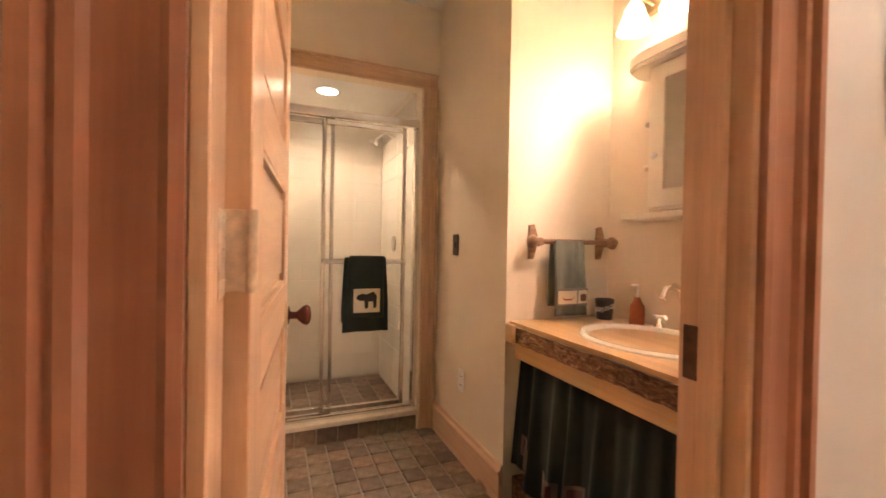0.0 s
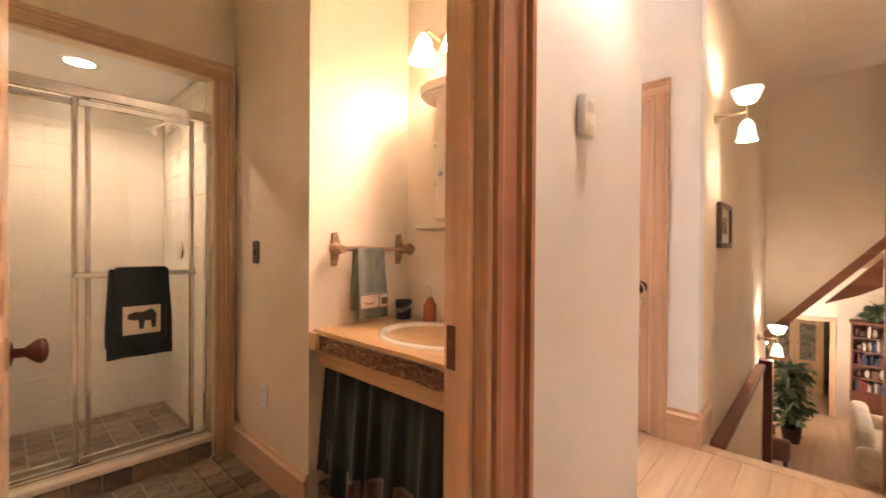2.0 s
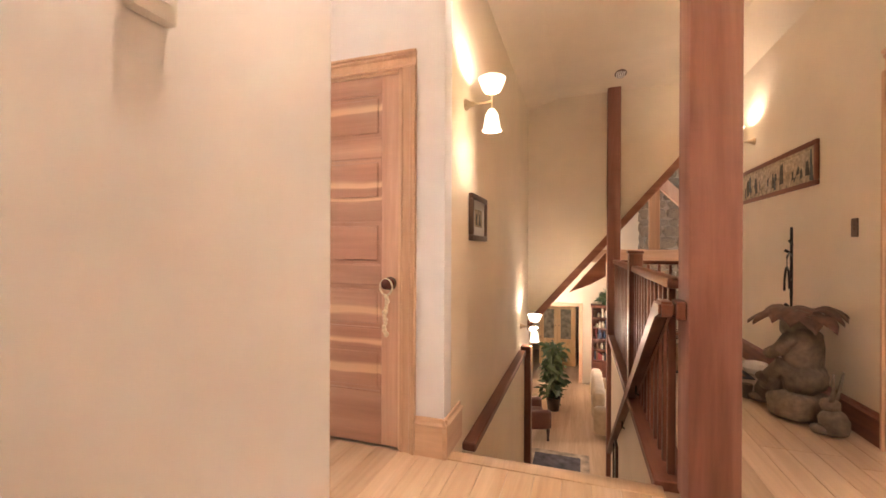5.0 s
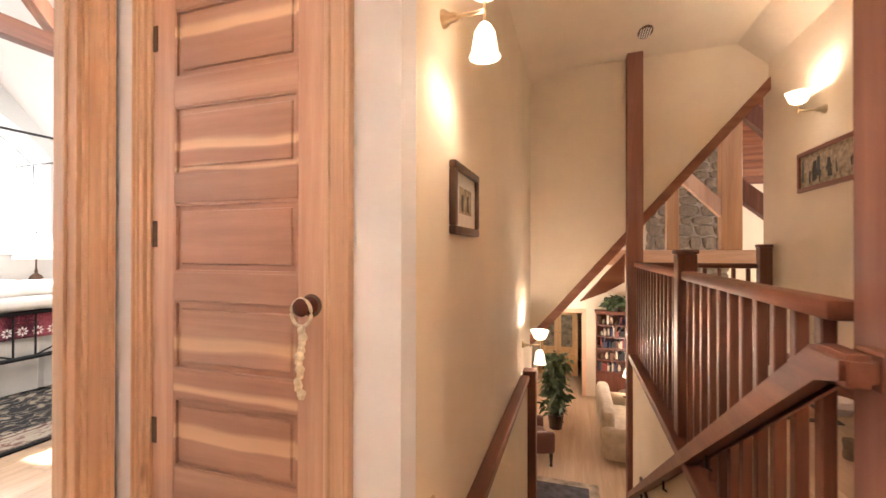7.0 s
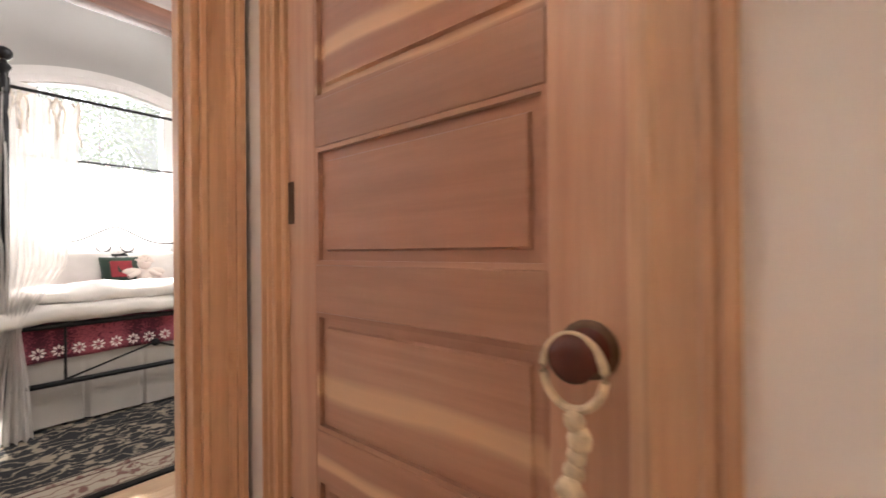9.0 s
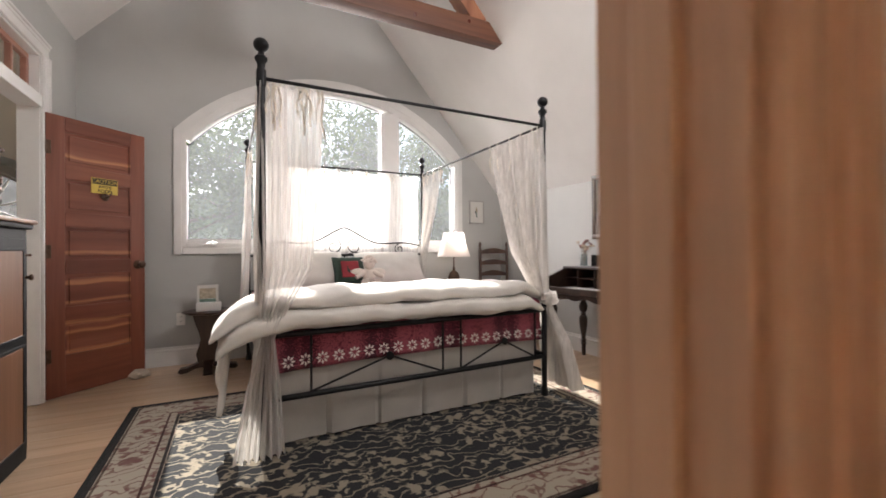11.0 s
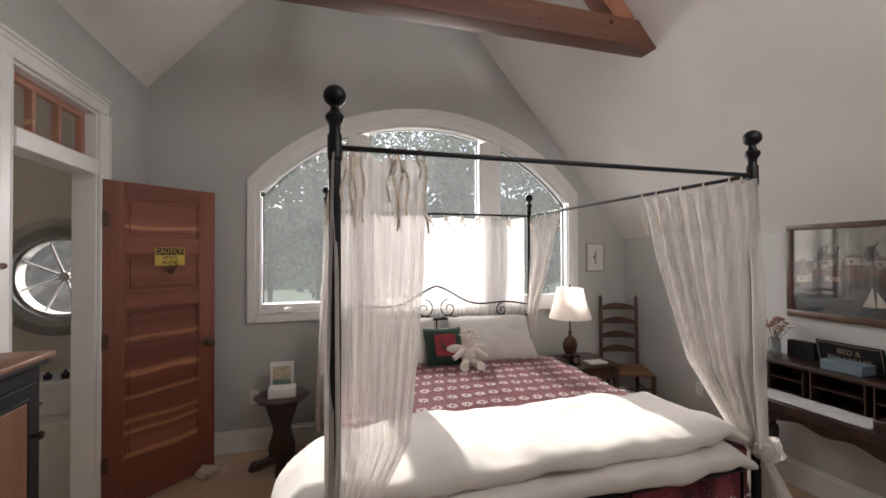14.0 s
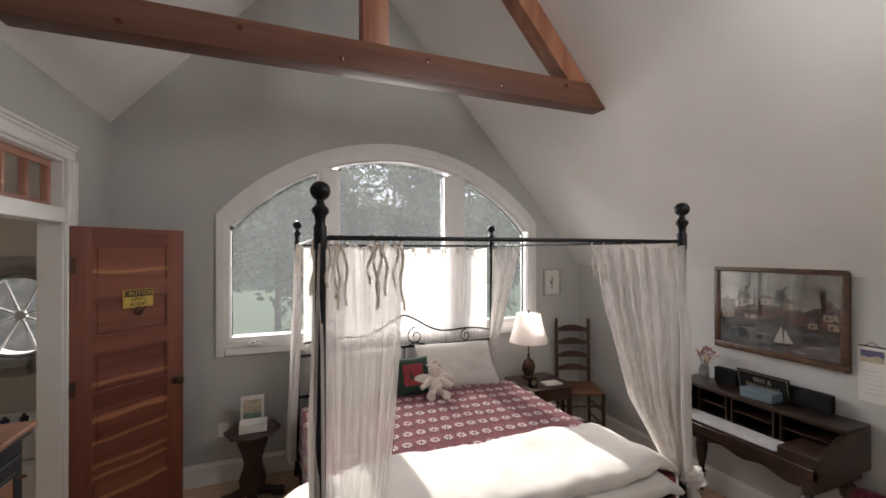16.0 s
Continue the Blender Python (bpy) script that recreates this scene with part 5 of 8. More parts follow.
wv.wave_type = "RINGS"
wv.inputs["Scale"].default_value, wv.inputs["Distortion"].default_value, wv.inputs["Detail"].default_value, wv.inputs["Detail Scale"].default_value = 4.6, 11.0, 2.5, 2.0
nl.new(mp.outputs[0], wv.inputs["Vector"])
fl1 = ramp(nt, [(0.0, (1, 1, 1)), (0.30, (0.9, 0.9, 0.9)), (0.36, (0, 0, 0))])
nl.new(vo.outputs["Distance"], fl1.inputs[0])
fl2 = ramp(nt, [(0.90, (0, 0, 0)), (0.95, (0.8, 0.8, 0.8))])
nl.new(wv.outputs[0], fl2.inputs[0])
clus = noise_node(nt, nl, mp, 5.5, 2, 0.5, 1.2)
clr = ramp(nt, [(0.46, (0, 0, 0)), (0.52, (1, 1, 1))])
nl.new(clus.outputs[0], clr.inputs[0])
leaves = mix(nt, nl, fl1.outputs[0], clr.outputs[0], 1.0, "MULTIPLY")
motif = mix(nt, nl, leaves, fl2.outputs[0], 1.0, "LIGHTEN")
field = mix(nt, nl, (0.014, 0.016, 0.02), (0.34, 0.29, 0.22), motif)
bordc = mix(nt, nl, (0.40, 0.35, 0.28), (0.16, 0.07, 0.06), motif)
bandr = ramp(nt, [(0.0, (0, 0, 0)), (0.02, (0, 0, 0)), (0.021, (1, 1, 1)), (0.30, (1, 1, 1)), (0.301, (0, 0, 0))])
bandr.color_ramp.interpolation = "CONSTANT"
nl.new(edge, bandr.inputs[0])
col = mix(nt, nl, field, bordc, bandr.outputs[0])
lines = ramp(nt, [(0.0, (0.02, 0.02, 0.025)), (0.045, (1, 1, 1)), (0.05, (0.25, 0.2, 0.18)), (0.062, (1, 1, 1)), (0.235, (0.2, 0.08, 0.08)), (0.25, (1, 1, 1)), (0.285, (0.06, 0.05, 0.06)), (0.30, (1, 1, 1))])
lines.color_ramp.interpolation = "CONSTANT"
nl.new(edge, lines.inputs[0])
col = mix(nt, nl, col, lines.outputs[0], 1.0, "MULTIPLY")
nl.new(col, b.inputs["Base Color"])
pile = noise_node(nt, nl, mp, 420, 2)
bump(nt, nl, b, pile.outputs[0], 0.5, 0.004)
bm = one(-(RX1 - RX0) / 2, (RX1 - RX0) / 2, -(RY1 - RY0) / 2, (RY1 - RY0) / 2, 0.0, 0.009, 0.003)
rug = tagged(part("rug", bm, RUGM, None, "", False), "black and cream floral wool rug under the bed", "rug")
rug.matrix_world = pose((RX0 + RX1) / 2, (RY0 + RY1) / 2, 0.001)


# ---------- bedside tables ----------
ns = thing("pedestal_table", pose(2.10, 5.66, 0), "dark carved pedestal table beside the bed", "side table")
bm = lathe([(0, 0.505), (0.185, 0.505), (0.20, 0.512), (0.203, 0.522), (0.195, 0.530), (0, 0.530)], 8)
bmesh.ops.bevel(bm, geom=[e for e in bm.edges], offset=0.002, segments=1, affect="EDGES")
part("tabletop", bm, DARKWOOD, ns)
bm = bmesh.new()
prof = [(0.06, 0.06), (0.085, 0.10), (0.095, 0.16), (0.075, 0.22), (0.06, 0.28), (0.075, 0.35), (0.10, 0.42), (0.115, 0.48), (0.12, 0.505)]
pts = [(r, z) for r, z in prof] + [(-r, z) for r, z in reversed(prof)]
prism(bm, pts, 1, -0.035, 0.035)
part("carved_support", bm, DARKWOOD, ns)
for s in (-1, 1):
    bm = bmesh.new()
    prism(bm, [(s * 0.03, 0.10), (s * 0.16, 0.045), (s * 0.215, 0.04), (s * 0.23, 0.018), (s * 0.21, 0.0), (s * 0.16, 0.006), (s * 0.10, 0.035), (s * 0.02, 0.04)], 1, -0.04, 0.04)
    part("scroll_foot", bm, DARKWOOD, ns)
for s in (-1, 1):
    bm = bmesh.new()
    prism(bm, [(s * 0.03, 0.10), (s * 0.14, 0.045), (s * 0.185, 0.018), (s * 0.17, 0.0), (s * 0.12, 0.006), (s * 0.02, 0.04)], 0, -0.035, 0.035)
    part("scroll_foot", bm, DARKWOOD, ns)
tagged(part("white_box", one(2.01, 2.20, 5.56, 5.68, 0.53, 0.60, 0.006, 2), PAPER), "white lidded box on the pedestal table", "box")
card = thing("picture_card", pose(2.09, 5.74, 0.53, -8), "framed green seaside picture card standing on the table", "picture")
part("card_board", one(-0.085, 0.085, -0.006, 0.006, 0, 0.215, 0.002), PAPER, card)
SEAG = plain("sea_green_print", (0.16, 0.24, 0.20), 0.6, 0, 0.4, 30)
SANDP = plain("sand_print", (0.45, 0.38, 0.28), 0.6, 0, 0.3, 40)
part("print_lower", one(-0.065, 0.065, -0.0078, -0.0062, 0.03, 0.09), SEAG, card)
part("print_upper", one(-0.065, 0.065, -0.0078, -0.0062, 0.092, 0.185), SANDP, card)

nr = thing("nightstand", pose(4.64, 5.62, 0), "dark walnut nightstand with a lamp, beside the bed", "nightstand")
part("tabletop", one(-0.24, 0.26, -0.24, 0.24, 0.575, 0.60, 0.006, 2), WALNUT, nr)
part("apron", one(-0.21, 0.23, -0.21, 0.21, 0.47, 0.574, 0.004), WALNUT, nr)
for x in (-0.2, 0.22):
    for y in (-0.2, 0.2):
        part("leg", one(x - 0.02, x + 0.02, y - 0.02, y + 0.02, 0, 0.574, 0.004), WALNUT, nr)
part("shelf", one(-0.19, 0.21, -0.19, 0.19, 0.16, 0.178, 0.003), WALNUT, nr)
lampt = thing("table_lamp", pose(4.60, 5.72, 0.60), "bronze lamp with a cream pleated bell shade", "table lamp")
part("base", one(-0.055, 0.055, -0.04, 0.04, 0, 0.03, 0.006), WALNUT, lampt)
part("body", lathe([(0, 0.03), (0.045, 0.035), (0.072, 0.09), (0.075, 0.13), (0.055, 0.18), (0.02, 0.205), (0.012, 0.22), (0.02, 0.235), (0.008, 0.255), (0.008, 0.38), (0, 0.38)], 20, None, (0, 0, 0), 0.6), BRONZE, lampt)
bm = bmesh.new()
n = 8
rings = []
for r, z in ((0.195, 0.37), (0.178, 0.42), (0.148, 0.51), (0.128, 0.60), (0.120, 0.65)):
    rings.append([bm.verts.new((r * math.cos(2 * math.pi * (i + 0.5) / 32) * (1 - 0.05 * (i % 4 == 0)), r * math.sin(2 * math.pi * (i + 0.5) / 32) * (1 - 0.05 * (i % 4 == 0)), z)) for i in range(32)])
for a, b_ in zip(rings, rings[1:]):
    for i in range(32):
        bm.faces.new((a[i], a[(i + 1) % 32], b_[(i + 1) % 32], b_[i]))
part("shade", bm, LAMPSHADE, lampt, "cream bell lampshade")
lamp("bedside_bulb", "POINT", pose(4.60, 5.72, 1.08), 0.45, (1.0, 0.85, 0.74), 0.03)
part("finial", lathe([(0, 0.645), (0.006, 0.655), (0.011, 0.67), (0, 0.685)], 12), BRONZE, lampt)
ck = thing("alarm_clock", pose(4.50, 5.50, 0.60), "small black square alarm clock", "clock")
part("case", one(-0.04, 0.04, -0.02, 0.02, 0, 0.085, 0.006), BLACKPAINT, ck)
part("dial", lathe([(0, 0), (0.028, 0), (0.028, 0.002), (0, 0.002)], 20), BRASS, ck).matrix_local = pose(0, -0.0205, 0.043, 90)
tagged(part("magazine", one(4.62, 4.80, 5.44, 5.56, 0.60, 0.615, 0.002), PAPER), "pale magazines stacked on the nightstand", "magazine")

# ---------- ladder-back chair ----------
ch = thing("ladder_back_chair", pose(5.17, 5.68, 0, 0, 0, -24), "tall dark ladder-back chair with a rush seat", "chair")
for s in (-1, 1):
    p = part("back_post", lathe([(0, 0), (0.014, 0), (0.018, 0.05), (0.018, 1.07), (0.011, 1.085), (0.018, 1.10), (0.019, 1.12), (0.008, 1.145), (0, 1.15)], 12), WALNUT, ch)
    p.matrix_local = pose(s * 0.17, 0.16, 0, -2)
    p = part("front_leg", lathe([(0, 0), (0.013, 0), (0.018, 0.05), (0.02, 0.40), (0.018, 0.455), (0, 0.46)], 12), WALNUT, ch)
    p.matrix_local = pose(s * 0.20, -0.19, 0)
    for z in (0.14, 0.28):
        part("side_stretcher", tube([(s * 0.17, 0.16, z), (s * 0.20, -0.19, z)], 0.010, 8), WALNUT, ch)
for z in (0.17, 0.33):
    part("front_stretcher", tube([(-0.20, -0.19, z), (0, -0.19, z), (0.20, -0.19, z)], 0.011, 8), WALNUT, ch)
for i, z in enumerate((0.60, 0.74, 0.88, 1.02)):
    bm = bmesh.new()
    n = 12
    pts = [(-0.155 + 0.31 * k / n, -0.02) for k in range(n + 1)] + [(0.155 - 0.31 * k / n, 0.018 + 0.03 * math.sin(math.pi * k / n)) for k in range(n + 1)]
    prism(bm, pts, 1, -0.006, 0.006)
    for v in bm.verts:
        v.co.y += 0.03 * (1 - (v.co.x / 0.155) ** 2)
    part("slat", bm, WALNUT, ch).matrix_local = pose(0, 0.16 + 0.035 * z, z)
RUSH = wood("rush_weave", (0.13, 0.058, 0.025), (0.20, 0.092, 0.04), (0.27, 0.135, 0.065), 0, 0.8, 2.5, False, 0.1, 0.5)
part("seat", rounded(-0.21, 0.21, -0.2, 0.17, 0.435, 0.475, 0.018), RUSH, ch, "woven rush seat")

# ---------- spinet desk and what stands on it ----------
dk = thing("writing_desk", pose(5.43, 4.03, 0), "dark mahogany spinet desk with turned legs", "desk")
part("desk_top", one(-0.24, 0.01, -0.53, 0.53, 0.855, 0.88, 0.005, 2), DARKWOOD_Y, dk)
part("front_lip", one(-0.50, -0.47, -0.53, 0.53, 0.64, 0.70, 0.005), DARKWOOD, dk)
part("writing_board", one(-0.47, 0.0, -0.51, 0.51, 0.66, 0.68, 0.003), DARKWOOD_Y, dk)
part("back_board", one(-0.015, 0.005, -0.51, 0.51, 0.68, 0.855), DARKWOOD_Y, dk)
for s in (-1, 1):
    bm = bmesh.new()
    prism(bm, [(-0.50, 0.62), (0.005, 0.62), (0.005, 0.855), (-0.24, 0.855), (-0.50, 0.76)], 1, s * 0.53, s * 0.505)
    part("side_panel", bm, DARKWOOD_Y, dk)
part("end_box", one(-0.495, -0.25, -0.504, -0.33, 0.68, 0.765, 0.003), DARKWOOD, dk, "small dark end compartment")
for y in (-0.20, -0.16, 0.10, 0.14, 0.34):
    part("pigeonhole_divider", one(-0.23, -0.016, y - 0.004, y + 0.004, 0.68, 0.854), DARKWOOD_Y, dk)
for y0, y1 in ((-0.50, -0.20), (-0.16, 0.10), (0.14, 0.34), (0.34, 0.50)):
    part("pigeonhole_shelf", one(-0.22, -0.016, y0 + 0.006, y1 - 0.006, 0.765, 0.772), DARKWOOD_Y, dk)
bm = bmesh.new()
n = 40
pts = [(-0.50, 0.64), (0.50, 0.64)] + [(0.50 - k / n, 0.575 + 0.02 * math.sin(math.pi * k / n) * 1.5 + 0.012 * math.cos(8 * math.pi * k / n)) for k in range(n + 1)]
prism(bm, pts, 0, -0.49, -0.47)
part("scalloped_apron", bm, DARKWOOD, dk)
part("end_apron", one(-0.47, -0.02, -0.50, -0.48, 0.56, 0.64), DARKWOOD, dk)
part("end_apron", one(-0.47, -0.02, 0.48, 0.50, 0.56, 0.64), DARKWOOD, dk)
for x in (-0.44, -0.05):
    for y in (-0.45, 0.45):
        p = part("turned_leg", lathe([(0, 0), (0.016, 0), (0.020, 0.03), (0.018, 0.10), (0.028, 0.115), (0.020, 0.13), (0.030, 0.15), (0.018, 0.165), (0.022, 0.20), (0.036, 0.28), (0.042, 0.35), (0.036, 0.385), (0.022, 0.395), (0.026, 0.41), (0.020, 0.42), (0.036, 0.44), (0.043, 0.48), (0.036, 0.515), (0.022, 0.53), (0.03, 0.545), (0.03, 0.62), (0, 0.62)], 18), DARKWOOD, dk)
        p.matrix_local = pose(x, y, 0)
tagged(part("blotter", one(5.02, 5.20, 3.76, 4.42, 0.68, 0.686, 0.002), plain("white_marbled_blotter", (0.62, 0.62, 0.62), 0.5, 0, 0.15, 14)), "white blotter paper on the writing board", "desk blotter")
for y, w in ((4.30, 0.16), (3.78, 0.24)):
    tagged(part("box_file", one(5.385, 5.435, y - w / 2, y + w / 2, 0.88, 0.99, 0.003), BLACKPAINT), "black upright letter box on the desk", "letter box", "letter boxes on the desk")
tagged(part("blue_box", one(5.24, 5.36, 3.90, 4.10, 0.88, 0.94, 0.004), plain("slate_blue_card", (0.13, 0.18, 0.21), 0.6, 0, 0.1, 20)), "slate blue card box on the desk", "box")
bb = thing("breakfast_sign", pose(5.385, 4.03, 0.88, 0, -12, 0), "black sign reading bed and breakfast leaning on the desk", "sign")
part("board", one(0.0, 0.012, -0.165, 0.165, 0, 0.155, 0.003), BLACKPAINT, bb)
GOLD = plain("dull_gold_print", (0.22, 0.19, 0.13), 0.6)
bm = bmesh.new()
for q in ((-0.155, 0.155, 0.008, 0.011), (-0.155, 0.155, 0.144, 0.147), (-0.155, -0.152, 0.011, 0.144), (0.152, 0.155, 0.011, 0.144)):
    box(bm, -0.002, -0.0004, q[0], q[1], q[2], q[3])
part("border_line", bm, GOLD, bb)
words("lettering", "BED &", 0.042, pose(-0.001, 0, 0.10, 90, 0, -90), GOLD, bb)
words("lettering_lower", "BREAKFAST", 0.042, pose(-0.001, 0, 0.055, 90, 0, -90), GOLD, bb)
va = thing("vase", pose(5.33, 4.42, 0.88), "clear glass vase of dried flowers", "vase")
VASEG = glass_mat("vase_glass", (0.82, 0.86, 0.86), 0.14)
part("jar", lathe([(0, 0), (0.034, 0), (0.036, 0.02), (0.036, 0.09), (0.028, 0.105), (0.030, 0.115), (0.027, 0.113), (0.032, 0.09), (0.032, 0.012), (0, 0.01)], 20), VASEG, va)
STEM = plain("dry_stem", (0.14, 0.09, 0.05), 0.8)
DRYFL = plain("dried_flower", (0.30, 0.17, 0.15), 0.9, 0, 0.4, 50)
DRYFL2 = plain("dried_cream_flower", (0.48, 0.38, 0.28), 0.9, 0, 0.3, 50)
rng = random.Random(11)
bm, bf, bf2 = bmesh.new(), bmesh.new(), bmesh.new()
for i in range(20):
    a, rr, hh = rng.uniform(0, 6.28), rng.uniform(0.02, 0.085), rng.uniform(0.15, 0.24)
    e = Vector((rr * math.cos(a), rr * math.sin(a), hh))
    tube([(0, 0, 0.02), (e.x * 0.4, e.y * 0.4, hh * 0.6), e], 0.0012, 4, bm)
    for k in range(5):
        ball(rng.uniform(0.006, 0.012), e + Vector((rng.uniform(-1, 1), rng.uniform(-1, 1), rng.uniform(-1, 1))) * 0.014, bf if i % 3 else bf2, (1, 1, 0.8), 6, 0.4, i)
part("stems", bm, STEM, va)
part("red_blossoms", bf, DRYFL, va)
part("cream_blossoms", bf2, DRYFL2, va)
cb = thing("fabric_bag", pose(5.40, 3.50, 0), "red flowered cloth hanging by the desk leg", "cloth bag")
part("bag_body", rounded(-0.06, 0.02, -0.12, 0.06, 0.32, 0.52, 0.05, lump=0.2), QUILTRED, cb)


# ---------- pictures ----------
def framed(name, m, w, h, fw, depth, label, mat_frame, mats, shapes, category="picture", mount=0.0):
    """Frame in the local x-z plane facing -y; shapes: (material, polygon in 0..1 units)."""
    t = thing(name, m, label, category)
    for nm, q in (("frame_bottom", (-w / 2, w / 2, -h / 2, -h / 2 + fw)), ("frame_top", (-w / 2, w / 2, h / 2 - fw, h / 2)), ("frame_side", (-w / 2, -w / 2 + fw, -h / 2 + fw, h / 2 - fw)), ("frame_side", (w / 2 - fw, w / 2, -h / 2 + fw, h / 2 - fw))):
        bm = bmesh.new()
        box(bm, q[0], q[1], -depth, 0, q[2], q[3], min(0.006, fw / 4), 2)
        part(nm, bm, mat_frame, t)
    iw, ih = w - 2 * fw, h - 2 * fw
    part("canvas", one(-iw / 2, iw / 2, -depth * 0.45, -0.002, -ih / 2, ih / 2), mats, t, "", False)
    for i, (mt, poly) in enumerate(shapes):
        y = -depth * 0.45 - 0.00006 * (i + 1) - 0.0004
        bm = prism(bmesh.new(), [((p[0] - 0.5) * iw, (p[1] - 0.5) * ih) for p in poly], 1, y, -depth * 0.45 - 0.0002)
        part("painted_shape", bm, mt, t, "", False)
    return t


SKYP = plain("painted_grey_sky", (0.24, 0.235, 0.21), 0.65, 0, 0.35, 9)
WATERP = plain("painted_grey_water", (0.075, 0.09, 0.095), 0.65, 0, 0.5, 25)
HILLP = plain("painted_dark_hill", (0.05, 0.05, 0.045), 0.65, 0, 0.6, 30)
HOUSEP = plain("painted_red_house", (0.12, 0.06, 0.045), 0.65, 0, 0.5, 40)
SAILP = plain("painted_white_sail", (0.45, 0.42, 0.37), 0.65, 0, 0.1, 20)
TREEP = plain("painted_bare_tree", (0.03, 0.025, 0.02), 0.4)
GOLDFRAME = wood("gilt_wood_frame", (0.05, 0.026, 0.014), (0.085, 0.046, 0.026), (0.13, 0.075, 0.04), 1, 0.35, 1.5, False, 0.1)


def crown_poly(cx, cz, r, n=16, seed=1):
    rr = random.Random(seed)
    return [(cx + r * 0.6 * math.cos(2 * math.pi * i / n) * rr.uniform(0.6, 1.1), cz + r * math.sin(2 * math.pi * i / n) * rr.uniform(0.6, 1.1)) for i in range(n)]


shapes = [(WATERP, [(0, 0), (1, 0), (1, 0.38), (0, 0.38)]), (HILLP, [(0, 0.30), (0.3, 0.26), (0.6, 0.33), (1, 0.28), (1, 0.62), (0.82, 0.6), (0.7, 0.5), (0.5, 0.56), (0.3, 0.5), (0.12, 0.62), (0, 0.6)])]
for x, z, w, h in ((0.12, 0.42, 0.20, 0.16), (0.36, 0.40, 0.16, 0.10), (0.62, 0.36, 0.16, 0.13), (0.85, 0.36, 0.15, 0.22), (0.5, 0.46, 0.10, 0.08)):
    shapes.append((HOUSEP, [(x, z), (x + w, z), (x + w, z + h), (x + w / 2, z + h * 1.6), (x, z + h)]))
for x, z in ((0.22, 0.66), (0.55, 0.70), (0.44, 0.60)):
    shapes.append((HILLP, crown_poly(x, z, 0.09, 14, int(x * 99))))
shapes.append((TREEP, [(0.86, 0.5), (0.88, 0.5), (0.875, 0.72), (0.885, 0.78), (0.865, 0.78)]))
for k in range(9):
    a = -0.95 + 1.9 * k / 8
    ln = 0.6 + 0.4 * math.sin(k * 2.3)
    shapes.append((TREEP, [(0.870, 0.70 + 0.012 * k), (0.876, 0.70 + 0.012 * k), (0.873 + 0.085 * ln * math.sin(a), 0.77 + 0.16 * ln * math.cos(a))]))
ROOFP = plain("painted_grey_roof", (0.10, 0.085, 0.075), 0.65, 0, 0.4, 40)
WALLP = plain("painted_pale_house", (0.33, 0.27, 0.21), 0.65, 0, 0.4, 40)
prng = random.Random(21)
for k in range(24):
    x, z, w, h = prng.uniform(0.02, 0.92), prng.uniform(0.34, 0.58), prng.uniform(0.05, 0.11), prng.uniform(0.05, 0.10)
    w = min(w, 0.985 - x)
    shapes.append((prng.choice((HOUSEP, WALLP, WALLP)), [(x, z), (x + w, z), (x + w, z + h), (x, z + h)]))
    shapes.append((ROOFP, [(x - 0.005, z + h), (x + w + 0.005, z + h), (x + w * 0.75, z + h * 1.55), (x + w * 0.25, z + h * 1.55)]))
    shapes.append((TREEP, [(x + w * 0.3, z + h * 0.3), (x + w * 0.5, z + h * 0.3), (x + w * 0.5, z + h * 0.7), (x + w * 0.3, z + h * 0.7)]))
for k in range(5):
    x, z = prng.uniform(0.08, 0.9), prng.uniform(0.60, 0.68)
    shapes.append((TREEP, [(x - 0.006, z - 0.1), (x + 0.006, z - 0.1), (x + 0.003, z + 0.14), (x - 0.003, z + 0.14)]))
    for q in range(6):
        an = -0.9 + 1.8 * q / 5
        ln, zb = prng.uniform(0.4, 1.0), z + 0.02 * q
        shapes.append((TREEP, [(x - 0.002, zb), (x + 0.002, zb), (x + 0.055 * ln * math.sin(an), zb + 0.03 + 0.09 * ln * math.cos(an))]))
for k in range(12):
    x, z, w = prng.uniform(0.02, 0.8), prng.uniform(0.04, 0.32), prng.uniform(0.08, 0.18)
    shapes.append((prng.choice((SKYP, HILLP)), [(x, z), (x + w * 0.5, z - 0.008), (x + w, z), (x + w * 0.5, z + 0.010)]))
shapes += [(SAILP, [(0.50, 0.12), (0.585, 0.12), (0.565, 0.33)]), (SAILP, [(0.59, 0.12), (0.66, 0.13), (0.59, 0.30)]), (HILLP, [(0.50, 0.085), (0.66, 0.085), (0.67, 0.115), (0.49, 0.115)])]
harbour = framed("harbour_painting", pose(BX1 - 0.001, 4.0, 1.455, 0, 0, -90), 0.82, 0.625, 0.045, 0.03, "framed and glazed harbour painting with red houses and a white sailboat", GOLDFRAME, SKYP, shapes, "painting")
part("glazing", one(-0.364, 0.364, -0.024, -0.022, -0.266, 0.266), glass_mat("picture_glass", (0.97, 0.97, 0.97), 0.09), harbour, "clear picture glass", False)
framed("flower_print", pose(5.085, BY1 - 0.001, 1.53), 0.225, 0.30, 0.018, 0.018, "small botanical print in a silver frame", plain("silver_frame", (0.45, 0.44, 0.42), 0.35, 0.6), PAPER, [(SEAG, [(0.45, 0.25), (0.55, 0.25), (0.53, 0.6), (0.47, 0.6)]), (SANDP, crown_poly(0.5, 0.62, 0.16, 12, 4)), (HILLP, crown_poly(0.42, 0.5, 0.10, 10, 8))])
framed("small_dark_picture", pose(BX1 - 0.001, 5.30, 1.42, 0, 0, -90), 0.20, 0.26, 0.02, 0.018, "small dark framed picture on the knee wall", DARKWOOD, PAPER, [(WATERP, [(0.1, 0.1), (0.9, 0.1), (0.9, 0.9), (0.1, 0.9)])])
